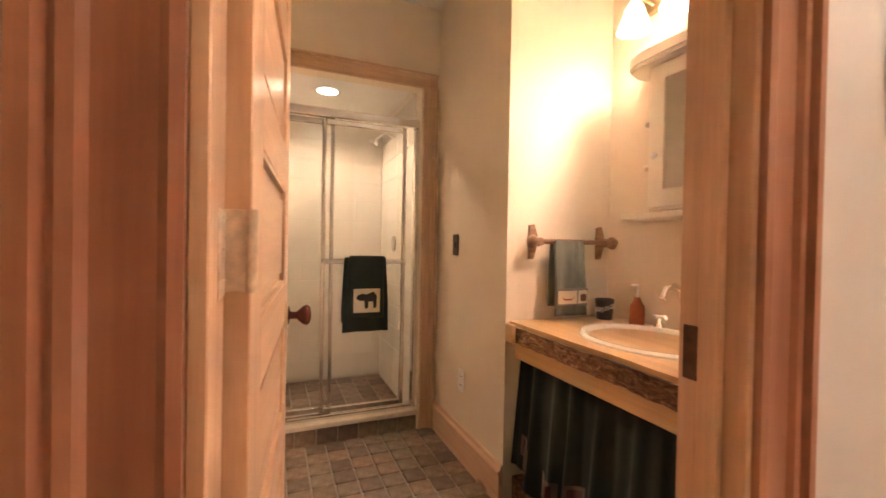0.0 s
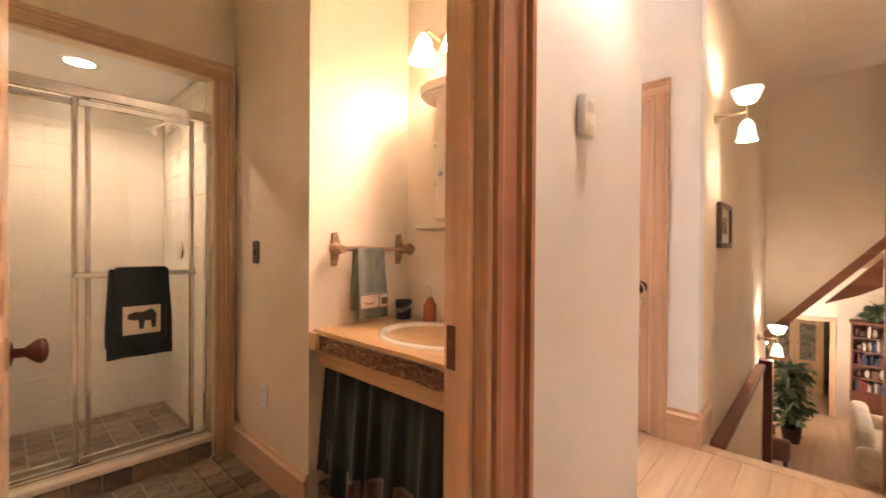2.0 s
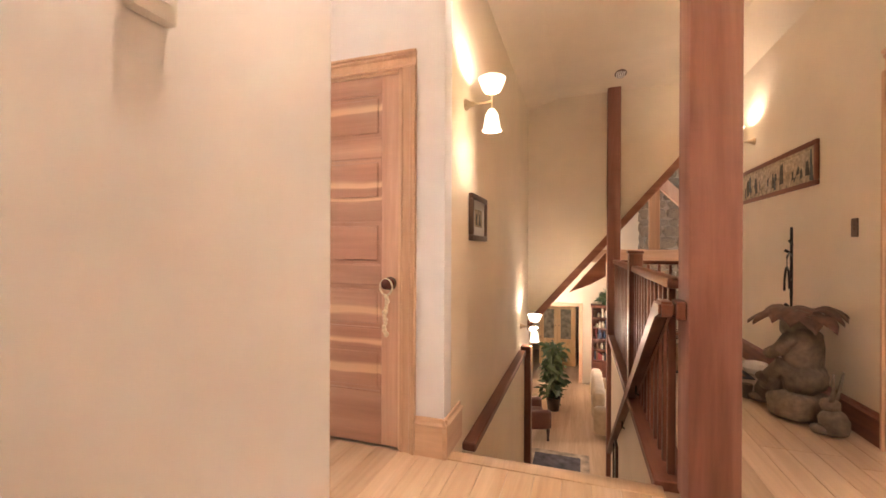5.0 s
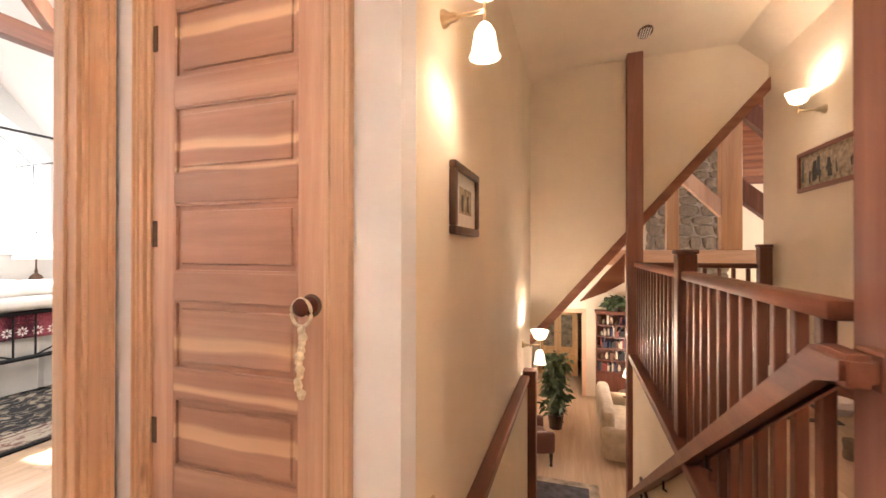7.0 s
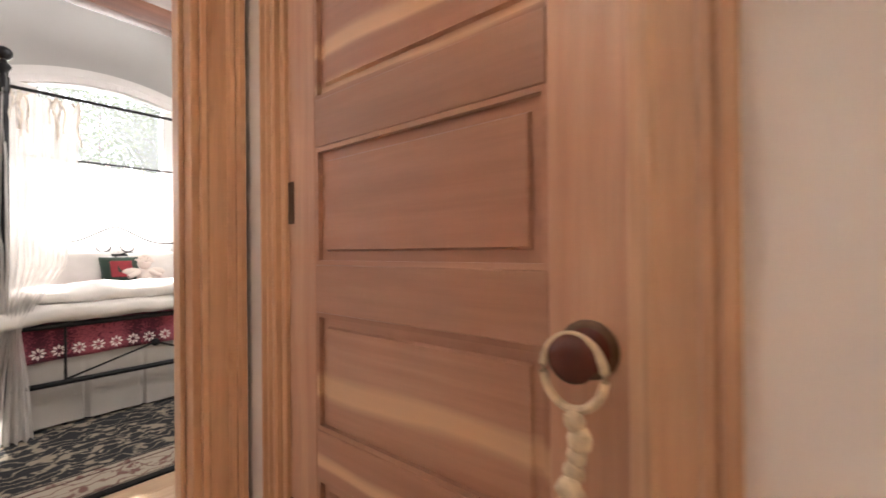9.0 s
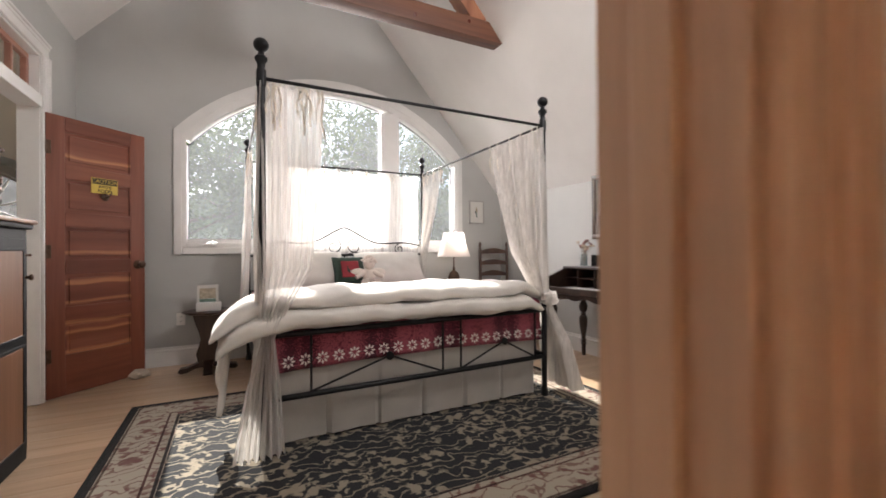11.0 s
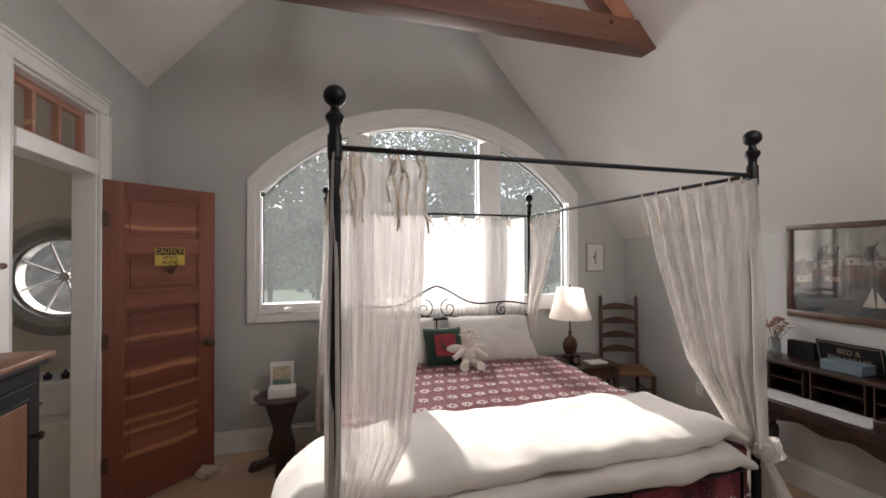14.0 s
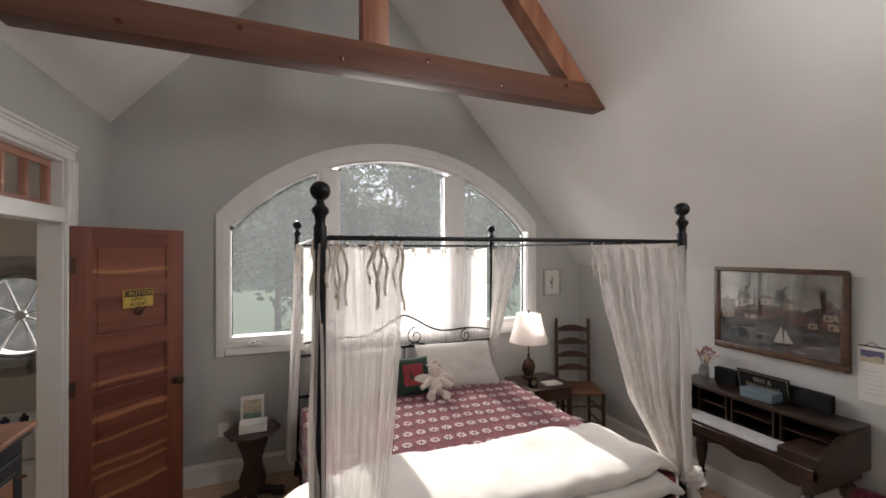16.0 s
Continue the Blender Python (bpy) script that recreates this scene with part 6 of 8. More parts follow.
cal = thing("wall_calendar", pose(BX1 - 0.002, 3.50, 1.17, 0, 0, -90), "hanging wall calendar with a mountain photo", "calendar")
part("sheet", one(-0.063, 0.063, -0.004, 0, -0.17, 0.15, 0.001), PAPER, cal)
part("photo_sky", one(-0.052, 0.052, -0.0055, -0.0042, 0.09, 0.13), plain("dusk_blue_print", (0.10, 0.10, 0.20), 0.5), cal)
bm = prism(bmesh.new(), [(-0.052, 0.06), (0.052, 0.06), (0.052, 0.088), (0.02, 0.105), (-0.01, 0.088), (-0.052, 0.095)], 1, -0.0062, -0.0042)
part("photo_mountain", bm, SANDP, cal)
bm = bmesh.new()
for r in range(6):
    for c_ in range(7):
        box(bm, -0.05 + c_ * 0.0148, -0.042 + c_ * 0.0148, -0.0047, -0.0042, 0.01 - r * 0.026, 0.013 - r * 0.026)
part("date_marks", bm, plain("grey_print", (0.35, 0.35, 0.35), 0.7), cal)["kind"] = "stuff"
part("binding", tube([(-0.06, -0.003, 0.152), (0.06, -0.003, 0.152)], 0.004, 6), BLACKPAINT, cal)
part("hanger", tube([(-0.03, -0.003, 0.155), (0, -0.003, 0.18), (0.03, -0.003, 0.155)], 0.002, 5), BLACKPAINT, cal)


def outlet(name, m, label="ivory wall outlet plate", mat=None, slots=True):
    t = thing(name, m, label, "outlet")
    part("plate", one(-0.035, 0.035, -0.006, 0, -0.057, 0.057, 0.003), mat or PLASTIC, t)
    bm = bmesh.new()
    if slots:
        for z in (-0.022, 0.022):
            for x in (-0.007, 0.007):
                box(bm, x - 0.0015, x + 0.0015, -0.0068, -0.0058, z - 0.005, z + 0.005)
    else:
        box(bm, -0.006, 0.006, -0.012, -0.0058, -0.014, 0.014, 0.001)
    part("slots" if slots else "toggle", bm, BLACKPAINT if slots else (mat or PLASTIC), t)["kind"] = "stuff" if slots else ""
    return t


outlet("outlet", pose(1.86, BY1 - 0.001, 0.42))
outlet("outlet", pose(BX1 - 0.001, 5.12, 0.42, 0, 0, -90), "outlet with a dark plug in the knee wall")

# ---------- black cabinet with pine panels ----------
cab = thing("black_cabinet", pose(1.12, 3.78, 0), "black painted cupboard with pine door panels", "cabinet")
CW, CD, CH = 0.80, 0.24, 1.19
part("carcass", one(0.0, CD, -0.02, CW - 0.28, 0.0, CH - 0.03, 0.004), BLACKPAINT, cab)
part("cabinet_top", one(-0.005, CD + 0.035, -0.05, CW - 0.25, CH - 0.005, CH + 0.018, 0.006, 2), PINE, cab, "pine cabinet top")
part("cornice", one(-0.003, CD + 0.022, -0.04, CW - 0.26, CH - 0.03, CH - 0.005, 0.008, 2), BLACKPAINT, cab)
d0 = part("door", one(CD, CD + 0.018, 0.03, 0.47, 0.06, CH - 0.08, 0.003), BLACKPAINT, cab)
for z0, z1 in ((0.12, 0.58), (0.64, 1.05)):
    part("pine_panel", one(CD + 0.0185, CD + 0.023, 0.09, 0.41, z0, z1, 0.004), PINE, d0, "knotty pine panel")
    for q in ((0.075, 0.425, z0 - 0.015, z0), (0.075, 0.425, z1, z1 + 0.015), (0.075, 0.09, z0, z1), (0.41, 0.425, z0, z1)):
        part("panel_bead", one(CD + 0.0185, CD + 0.026, q[0], q[1], q[2], q[3], 0.002), BLACKPAINT, d0)
part("handle", lathe([(0, 0), (0.008, 0), (0.008, 0.014), (0.016, 0.022), (0.014, 0.03), (0, 0.033)], 14), BRONZE, d0).matrix_local = pose(CD + 0.018, 0.445, 0.92, 0, 90)
part("latch", tube([(CD + 0.02, 0.43, 1.03), (CD + 0.035, 0.46, 1.03)], 0.006, 8), BRONZE, d0)
for z in (0.25, 0.98):
    part("hinge", one(CD + 0.001, CD + 0.022, 0.018, 0.032, z, z + 0.07, 0.002), IRON, d0)
sk = thing("bird_sculpture", pose(1.30, 4.03, CH + 0.018), "dark carved wooden figure with a dowel on the cabinet", "sculpture")
bm = bmesh.new()
tube([(0, 0, 0), (0.01, 0.0, 0.09), (-0.005, 0.01, 0.2), (0.0, 0.02, 0.30)], 0.035, 12, bm, False, 0.016)
ball(0.022, (0, 0.02, 0.32), bm, (1, 1, 1.1), 12, 0.3)
for i in range(9):
    ball(0.034, (0.03 * math.cos(i * 2.2), 0.05 * math.sin(i * 2.2), 0.07 + 0.016 * i), bm, (1, 1.2, 0.8), 10, 0.5, i)
tube([(0.0, -0.10, 0.315), (0.005, 0.05, 0.322), (0.0, 0.175, 0.328)], 0.006, 8, bm, False, 0.009)
ball(0.012, (0.0, 0.175, 0.328), bm, (1, 1.5, 1), 8)
part("figure_body", bm, BRONZE, sk)

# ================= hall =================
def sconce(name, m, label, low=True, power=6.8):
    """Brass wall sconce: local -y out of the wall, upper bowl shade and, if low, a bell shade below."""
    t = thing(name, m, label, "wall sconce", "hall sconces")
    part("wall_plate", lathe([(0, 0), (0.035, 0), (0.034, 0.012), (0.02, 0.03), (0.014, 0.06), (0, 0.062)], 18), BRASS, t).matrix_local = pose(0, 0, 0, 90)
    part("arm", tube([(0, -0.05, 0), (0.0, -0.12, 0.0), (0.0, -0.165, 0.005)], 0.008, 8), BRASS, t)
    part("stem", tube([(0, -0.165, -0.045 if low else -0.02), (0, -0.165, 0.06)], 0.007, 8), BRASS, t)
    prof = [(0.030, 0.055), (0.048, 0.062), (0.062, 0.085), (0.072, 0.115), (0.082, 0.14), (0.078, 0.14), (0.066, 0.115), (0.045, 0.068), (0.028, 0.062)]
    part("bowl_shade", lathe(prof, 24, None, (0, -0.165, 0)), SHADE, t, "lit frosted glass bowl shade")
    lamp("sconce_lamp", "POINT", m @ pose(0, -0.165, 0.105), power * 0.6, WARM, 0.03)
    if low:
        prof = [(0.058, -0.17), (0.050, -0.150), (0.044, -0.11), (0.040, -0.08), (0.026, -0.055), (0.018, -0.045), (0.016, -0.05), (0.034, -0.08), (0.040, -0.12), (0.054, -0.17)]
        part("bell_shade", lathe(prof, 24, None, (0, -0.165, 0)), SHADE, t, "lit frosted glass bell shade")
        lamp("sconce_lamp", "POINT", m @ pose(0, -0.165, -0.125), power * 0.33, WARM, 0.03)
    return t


sconce("wall_sconce", pose(3.10, HY, 1.955), "brass sconce with lit bowl and bell shades", True, 2.6)
sconce("wall_sconce", pose(5.55, HY, 0.18), "brass sconce low over the stairs, both shades lit", True, 3.2)
sconce("wall_sconce", pose(5.36, SY, 2.12, 0, 0, 180), "brass sconce with one lit bowl shade", False, 2.0)
sconce("wall_sconce", pose(1.20, HY, 2.42), "brass sconce above the thermostat", True, 10)
# no fixture is known here; this unseen sconce fills light onto the closet door
sconce("wall_sconce", pose(1.686, 1.05, 2.12, 0, 0, 90), "brass sconce added out of view to light the closet door", True, 4.5)
# added fill sconce, never in view, brightening the thermostat wall and bathroom casing
sconce("wall_sconce", pose(2.1, SY, 2.2, 0, 0, 180), "brass sconce added out of view on the south wall to light the hall", True, 18)

th = thing("thermostat", pose(1.165, HY, 1.51), "small white wall thermostat", "thermostat")
part("housing", one(-0.038, 0.038, -0.028, 0, -0.058, 0.058, 0.008, 2), PLASTIC, th)
part("window", one(-0.02, 0.02, -0.0295, -0.0278, 0.01, 0.035), plain("grey_display", (0.62, 0.61, 0.58), 0.3), th)
part("button", one(-0.02, 0.02, -0.031, -0.0278, -0.03, -0.015, 0.001), PLASTIC, th)
SKETCH = plain("sepia_sketch", (0.36, 0.29, 0.20), 0.7, 0, 0.5, 25)
framed("framed_sketch", pose(3.39, HY - 0.001, 1.285), 0.42, 0.30, 0.035, 0.03, "small sketch in a dark wooden frame by the stairs", WALNUT, PAPER, [(SKETCH, [(0.2, 0.25), (0.8, 0.25), (0.8, 0.75), (0.2, 0.75)]), (HILLP, [(0.3, 0.3), (0.4, 0.3), (0.4, 0.62), (0.3, 0.6)]), (HILLP, [(0.55, 0.3), (0.68, 0.3), (0.66, 0.65), (0.56, 0.6)])])
PALEP = plain("faded_photo_tone", (0.42, 0.34, 0.25), 0.6, 0, 0.4, 30)
shapes = [(PALEP, [(0, 0.42), (0.2, 0.5), (0.45, 0.38), (0.7, 0.52), (1, 0.45), (1, 0.9), (0, 0.9)])]
wr = random.Random(33)
for k in range(34):
    x, w, z0, z1 = wr.uniform(0.01, 0.95), wr.uniform(0.008, 0.05), wr.uniform(0.05, 0.4), wr.uniform(0.45, 0.95)
    shapes.append((wr.choice((HILLP, HILLP, PALEP, WATERP)), [(x, z0), (x + w, z0 + wr.uniform(-0.05, 0.05)), (x + w * wr.uniform(0.5, 1.0), z1), (x + w * 0.2, z1 + wr.uniform(-0.1, 0.04))]))
framed("panorama_picture", pose(4.97, SY + 0.001, 1.70, 0, 0, 180), 1.50, 0.32, 0.035, 0.025, "long narrow forest picture in a dark frame", CHERRY_X, SKETCH, shapes)
outlet("switch", pose(3.83, SY + 0.001, 1.22, 0, 0, 180), "dark metal wall switch plate", BRONZE, False)
vent = thing("ceiling_vent", pose(5.75, -0.66, 3.071), "dark slotted oval ceiling vent", "vent")
part("frame", lathe([(0, -0.006), (0.12, -0.006), (0.13, 0.0), (0, 0.0)], 24, None, (0, 0, 0), 0.5), BRONZE, vent)
for i in range(5):
    part("slat", one(-0.10 + 0.012 * abs(i - 2), 0.10 - 0.012 * abs(i - 2), -0.044 + i * 0.02, -0.034 + i * 0.02, -0.012, -0.0065), PLASTIC, vent)

# timber posts
pt = tagged(part("timber_post", one(2.59, 2.785, -0.845, -0.655, 0.0, 3.1, 0.012, 2), TIMBER), "knotty reddish timber post from floor to ceiling", "post")
pt2 = tagged(part("timber_post", one(6.14, 6.29, -0.70, -0.55, -2.7, 3.1, 0.010, 2), TIMBER), "reddish timber post at the stair screen", "post")

# balcony railing
rl = thing("balcony_railing", pose(0, -0.645, 0), "cherry wood balcony railing with square balusters", "railing")
part("top_rail", one(2.786, 4.19, -0.035, 0.035, 0.905, 0.955, 0.012, 2), CHERRY_X, rl)
part("top_rail", one(4.29, 6.139, -0.035, 0.035, 0.905, 0.955, 0.012, 2), CHERRY_X, rl)
part("shoe_board", one(2.786, 6.139, -0.085, 0.085, -0.028, 0.03, 0.006), CHERRY_X, rl)
bm = one(4.19, 4.29, -0.05, 0.05, 0.031, 1.05, 0.006)
box(bm, 4.182, 4.298, -0.058, 0.058, 1.05, 1.075, 0.008, 2)
part("newel", bm, CHERRY, rl)
for x0, x1, n in ((2.80, 4.19, 11), (4.29, 6.14, 14)):
    for i in range(n):
        x = x0 + (x1 - x0) * (i + 0.5) / n
        p = part("baluster", one(-0.017, 0.017, -0.017, 0.017, 0.031, 0.905, 0.004), CHERRY, rl)
        p.matrix_local = pose(x, 0, 0)
r2 = thing("balcony_railing", pose(6.24, 0, 0), "cherry railing across the balcony's open end", "railing")
part("top_rail", one(-0.035, 0.035, -1.69, -0.71, 0.90, 0.95, 0.012, 2), CHERRY_Y, r2)
part("bottom_rail", one(-0.03, 0.03, -1.69, -0.71, 0.06, 0.10, 0.006), CHERRY_Y, r2)
bm = one(-0.05, 0.05, -1.80, -1.70, 0.0, 1.10, 0.006)
box(bm, -0.058, 0.058, -1.805, -1.692, 1.10, 1.13, 0.008, 2)
part("newel", bm, CHERRY, r2)
for i in range(8):
    part("baluster", one(-0.017, 0.017, -0.017, 0.017, 0.10, 0.90, 0.004), CHERRY, r2).matrix_local = pose(0, -0.78 - i * 0.12, 0)
# stair handrail
hr = thing("stair_handrail", pose(0, -0.58, 0), "sloping cherry handrail down the stairs", "handrail")
bm = bmesh.new()
prism(bm, [(2.60, 0.80), (2.705, 0.80), (6.10, -1.42), (6.10, -1.335), (2.735, 0.865), (2.60, 0.865)], 1, -0.032, 0.032)
bmesh.ops.bevel(bm, geom=list(bm.edges), offset=0.012, segments=2, affect="EDGES")
part("rail", bm, CHERRY_X, hr)
part("end_block", one(2.60, 2.70, -0.072, -0.033, 0.79, 0.87, 0.006), CHERRY_X, hr)
for x in (3.6, 4.5, 5.4):
    z = 0.80 - (x - 2.705) * 0.654
    part("bracket", tube([(x, -0.02, z - 0.07), (x, 0.0, z - 0.06), (x, 0, z - 0.01)], 0.007, 8), IRON, hr)
# wall-side ledge and lower post
lg = thing("stair_ledge", pose(0, 0, 0), "stained wooden ledge along the stair wall", "ledge", kind="structure")
part("cap", one(3.05, 5.42, 0.345, 0.428, -0.12, -0.07, 0.008), CHERRY_X, lg)
part("panel_face", one(3.05, 5.42, 0.365, 0.428, -2.7, -0.12), CREAM, lg)
part("end_post", one(5.42, 5.54, 0.29, 0.41, -2.7, -0.03, 0.008), CHERRY, lg)

# stairs
stairs = thing("stairs", pose(0, 0, 0), "straight flight of honey maple stairs going down", "stairs", kind="structure")
RISE, RUN = 2.7 / 14, 0.258
for i in range(13):
    z = -RISE * (i + 1)
    x = 2.765 + RUN * i
    part("tread", one(x - 0.0, x + RUN + 0.025, -0.598, 0.342, z - 0.03, z, 0.006), PLANK, stairs)
    part("riser", one(x - 0.001, x + 0.014, -0.598, 0.342, z + 0.001, z + RISE - 0.031), CASING_Y, stairs)
part("nosing", one(2.70, 2.795, -0.598, HY - 0.002, -0.03, 0.004, 0.008, 2), PLANK, stairs)

# stone figures and the iron bell stand by the hall wall
STATUE = (3.94, -1.58)
st1 = thing("stone_figure_statue", pose(STATUE[0], STATUE[1], 0, 0, 0, 128), "weathered stone seated figure on a block holding a leafy bowl", "statue")


def boulder(bm, centre, half, power, lumps, seed, seg=22):
    """A rounded block: a sphere pushed towards a box, with worn lumps."""
    got = bmesh.ops.create_uvsphere(bm, u_segments=seg, v_segments=seg // 2, radius=1)
    for v in got["verts"]:
        q = Vector([math.copysign(abs(c) ** power, c) for c in v.co])
        q *= 1 + lumps * noise.noise(q * 1.9 + Vector((seed, 0, seed)))
        v.co = Vector([centre[i] + q[i] * half[i] for i in range(3)])
    return bm


# local -y looks out from the wall
bm = bmesh.new()
boulder(bm, (0, 0, 0.088), (0.165, 0.125, 0.09), 0.5, 0.12, 1.0)
for s in (-1, 1):
    tube([(s * 0.07, 0.03, 0.30), (s * 0.10, -0.05, 0.33), (s * 0.095, -0.10, 0.26), (s * 0.085, -0.10, 0.17)], 0.062, 12, bm, False, 0.050)
    boulder(bm, (s * 0.085, -0.125, 0.185), (0.045, 0.065, 0.028), 0.8, 0.2, s + 3, 12)
    tube([(s * 0.115, 0.02, 0.53), (s * 0.155, -0.02, 0.45), (s * 0.12, -0.10, 0.405), (s * 0.02, -0.125, 0.40)], 0.048, 12, bm, False, 0.032)
boulder(bm, (0, 0.03, 0.27), (0.13, 0.11, 0.10), 0.8, 0.15, 4.0)
boulder(bm, (0, 0.02, 0.43), (0.125, 0.095, 0.17), 0.85, 0.15, 6.0)
boulder(bm, (0, -0.02, 0.58), (0.085, 0.085, 0.075), 0.9, 0.2, 8.0, 16)
part("stone_figure", bm, STONE, st1)
bm = bmesh.new()
boulder(bm, (0.0, -0.01, 0.665), (0.15, 0.13, 0.045), 0.9, 0.5, 2.0)
lr = random.Random(17)
for i in range(15):
    a = 2 * math.pi * i / 15 + lr.uniform(-0.15, 0.15)
    d = Vector((math.cos(a), math.sin(a), 0))
    reach = lr.uniform(0.20, 0.28)
    z = 0.655 + lr.uniform(-0.02, 0.035)
    side = Vector((-d.y, d.x, 0))
    rows_l = []
    for k in range(7):
        u = k / 6
        w = 0.062 * math.sin(math.pi * min(1, 0.12 + 0.88 * u)) ** 0.7 + 0.006
        c = d * (0.07 + (reach - 0.07) * u) + Vector((0, 0, z + 0.035 * math.sin(math.pi * u) - 0.05 * u * u))
        rows_l.append([bm.verts.new(c + side * (w * q) + Vector((0, 0, h))) for q, h in ((-1, 0.0), (-0.4, 0.014), (0, 0.006), (0.4, 0.014), (1, 0.0), (0.4, -0.012), (-0.4, -0.012))])
    for ra, rb in zip(rows_l, rows_l[1:]):
        for k in range(7):
            bm.faces.new((ra[k], ra[(k + 1) % 7], rb[(k + 1) % 7], rb[k]))
    bm.faces.new(rows_l[0][::-1])
    bm.faces.new(rows_l[-1])
part("leafy_bowl", bm, plain("brown_carved_leaf", (0.13, 0.06, 0.035), 0.5, 0, 0.4, 20, 0.2), st1, "dark brown leafy bowl")


def stone_creature(name, m, ears, label):
    """Small seated stone animal, with or without upright ears, as one plain mesh."""
    bm = bmesh.new()
    boulder(bm, (0, 0, 0.075), (0.062, 0.07, 0.078), 0.85, 0.15, ears * 7, 14)
    boulder(bm, (0, -0.02, 0.175), (0.042, 0.05, 0.042), 0.9, 0.15, ears * 5, 12)
    for s in (-1, 1):
        boulder(bm, (s * 0.045, -0.05, 0.03), (0.028, 0.05, 0.03), 0.9, 0.1, s, 10)
        if ears:
            tube([(s * 0.02, -0.005, 0.20), (s * 0.028, 0.01, 0.26), (s * 0.05, 0.02, 0.20 + ears)], 0.015, 8, bm, False, 0.006)
    ob = tagged(part(name, bm, STONE), label, "statue")
    ob.matrix_world = m
    return ob


stone_creature("stone_rabbit", pose(3.68, -1.64, 0, 0, 0, 130), 0.17, "small grey stone rabbit with upright ears on the floor")
stone_creature("stone_squirrel", pose(4.20, -1.50, 0, 0, 0, 130), 0.0, "small grey stone squirrel beside the seated figure")
bm = lathe([(0, 0), (0.032, 0), (0.036, 0.02), (0.030, 0.05), (0.036, 0.085), (0.034, 0.10), (0, 0.10)], 14)
pd = tagged(part("stone_stub", bm, STONE), "short carved stone stub on the hall floor", "stone")
pd.matrix_world = pose(4.26, -1.40, 0)
ib = thing("bell_stand", pose(4.36, -1.71, 0), "twisted iron branch stand with a hanging bell hoop", "iron stand")
bm = tube([(0, 0, 0), (0.01, 0, 0.35), (-0.01, 0.01, 0.75), (0.015, 0, 1.25)], 0.013, 8, None, False, 0.009)
for z, s in ((0.85, 1), (1.05, -1), (0.65, -1), (1.12, 1)):
    tube([(0, 0, z), (s * -0.02, 0.02, z + 0.02), (s * -0.035, 0.03, z + 0.03)], 0.008, 6, bm, False, 0.012)
part("branch", bm, IRON, ib)
part("arm", tube([(0, 0, 1.04), (-0.10, 0.06, 1.06), (-0.22, 0.12, 1.03)], 0.006, 8), IRON, ib)
part("hoop", tube([(-0.12 - 0.09 * math.cos(math.pi * i / 12), 0.08 + 0.05 * math.cos(math.pi * i / 12), 0.80 + 0.16 * math.sin(math.pi * i / 12)) for i in range(13)], 0.007, 8), IRON, ib)
part("hanger", tube([(-0.12, 0.08, 1.05), (-0.12, 0.08, 0.96)], 0.003, 6), IRON, ib)
DARKRUG = cloth("dark_hall_rug", (0.02, 0.025, 0.03), 0.95, 300, 0.4)
hrug = tagged(part("hall_rug", one(4.75, 6.0, -1.62, -0.95, 0.001, 0.010, 0.003), DARKRUG), "dark patterned rug on the balcony floor", "rug")
part("rug_border", one(4.80, 5.95, -1.57, -1.00, 0.0102, 0.0125), cloth("rug_rust_field", (0.30, 0.17, 0.09), 0.95, 300, 0.4), hrug)
tagged(part("stone_bowl", lathe([(0, 0), (0.07, 0), (0.10, 0.05), (0.09, 0.09), (0.08, 0.085), (0.06, 0.02), (0, 0.015)], 18, None, (5.0, -1.70, 0.0)), PORCELAIN), "pale bowl on the floor by the baseboard", "bowl")

# ================= bathroom =================
van = thing("vanity", pose(0, 0, 0), "live-edge pine slab vanity with a bark front", "vanity")
bm = bmesh.new()
n = 46
BARKX = []
for i in range(n + 1):
    y = 0.556 + (1.497 - 0.556) * i / n
    BARKX.append((y, 0.930 + 0.012 * noise.noise(Vector((y * 6, 0, 0)))))
top = prism(bm, [(1.457, 0.556)] + [(x, y) for y, x in BARKX] + [(1.457, 1.497)], 2, 0.765, 0.782)
PINE_Y = wood("pine_slab_wood", (0.48, 0.27, 0.12), (0.60, 0.37, 0.18), (0.70, 0.47, 0.26), 1, 0.28, 0.8, True, 0.05)
part("slab_top", bm, PINE_Y, van)
bm = bmesh.new()
rows_ = []
for i in range(n * 2 + 1):
    y = 0.556 + (1.497 - 0.556) * i / (n * 2)
    x = 0.930 + 0.012 * noise.noise(Vector((y * 6, 0, 0)))
    rows_.append([bm.verts.new((x - 0.012 * noise.noise(Vector((y * 22, z * 40, 3))) - 0.004, y, z)) for z in (0.764, 0.748, 0.732, 0.716, 0.70)])
    rows_[-1].append(bm.verts.new((x + 0.05, y, 0.698)))
for a, b_ in zip(rows_, rows_[1:]):
    for k in range(5):
        bm.faces.new((a[k], b_[k], b_[k + 1], a[k + 1]))
BARK, nt, nl, b = material("rough_bark", 0.85)
mp = coords(nt, nl, (14, 14, 40))
nb = noise_node(nt, nl, mp, 1.5, 6, 0.7, 1.5)
rb = ramp(nt, [(0.35, (0.07, 0.03, 0.018)), (0.5, (0.20, 0.10, 0.05)), (0.68, (0.46, 0.29, 0.15))])
nl.new(nb.outputs[0], rb.inputs[0])
nl.new(rb.outputs[0], b.inputs["Base Color"])
bump(nt, nl, b, nb.outputs[0], 0.9, 0.012)
part("bark_edge", bm, BARK, van, "rough bark front edge")
part("fascia", one(0.955, 0.98, 0.556, 1.497, 0.625, 0.697, 0.003), PINE_Y, van)
part("end_cleat", one(0.905, 0.925, 1.44, 1.497, 0.70, 0.775, 0.004), PINE_Y, van)
bm = bmesh.new()
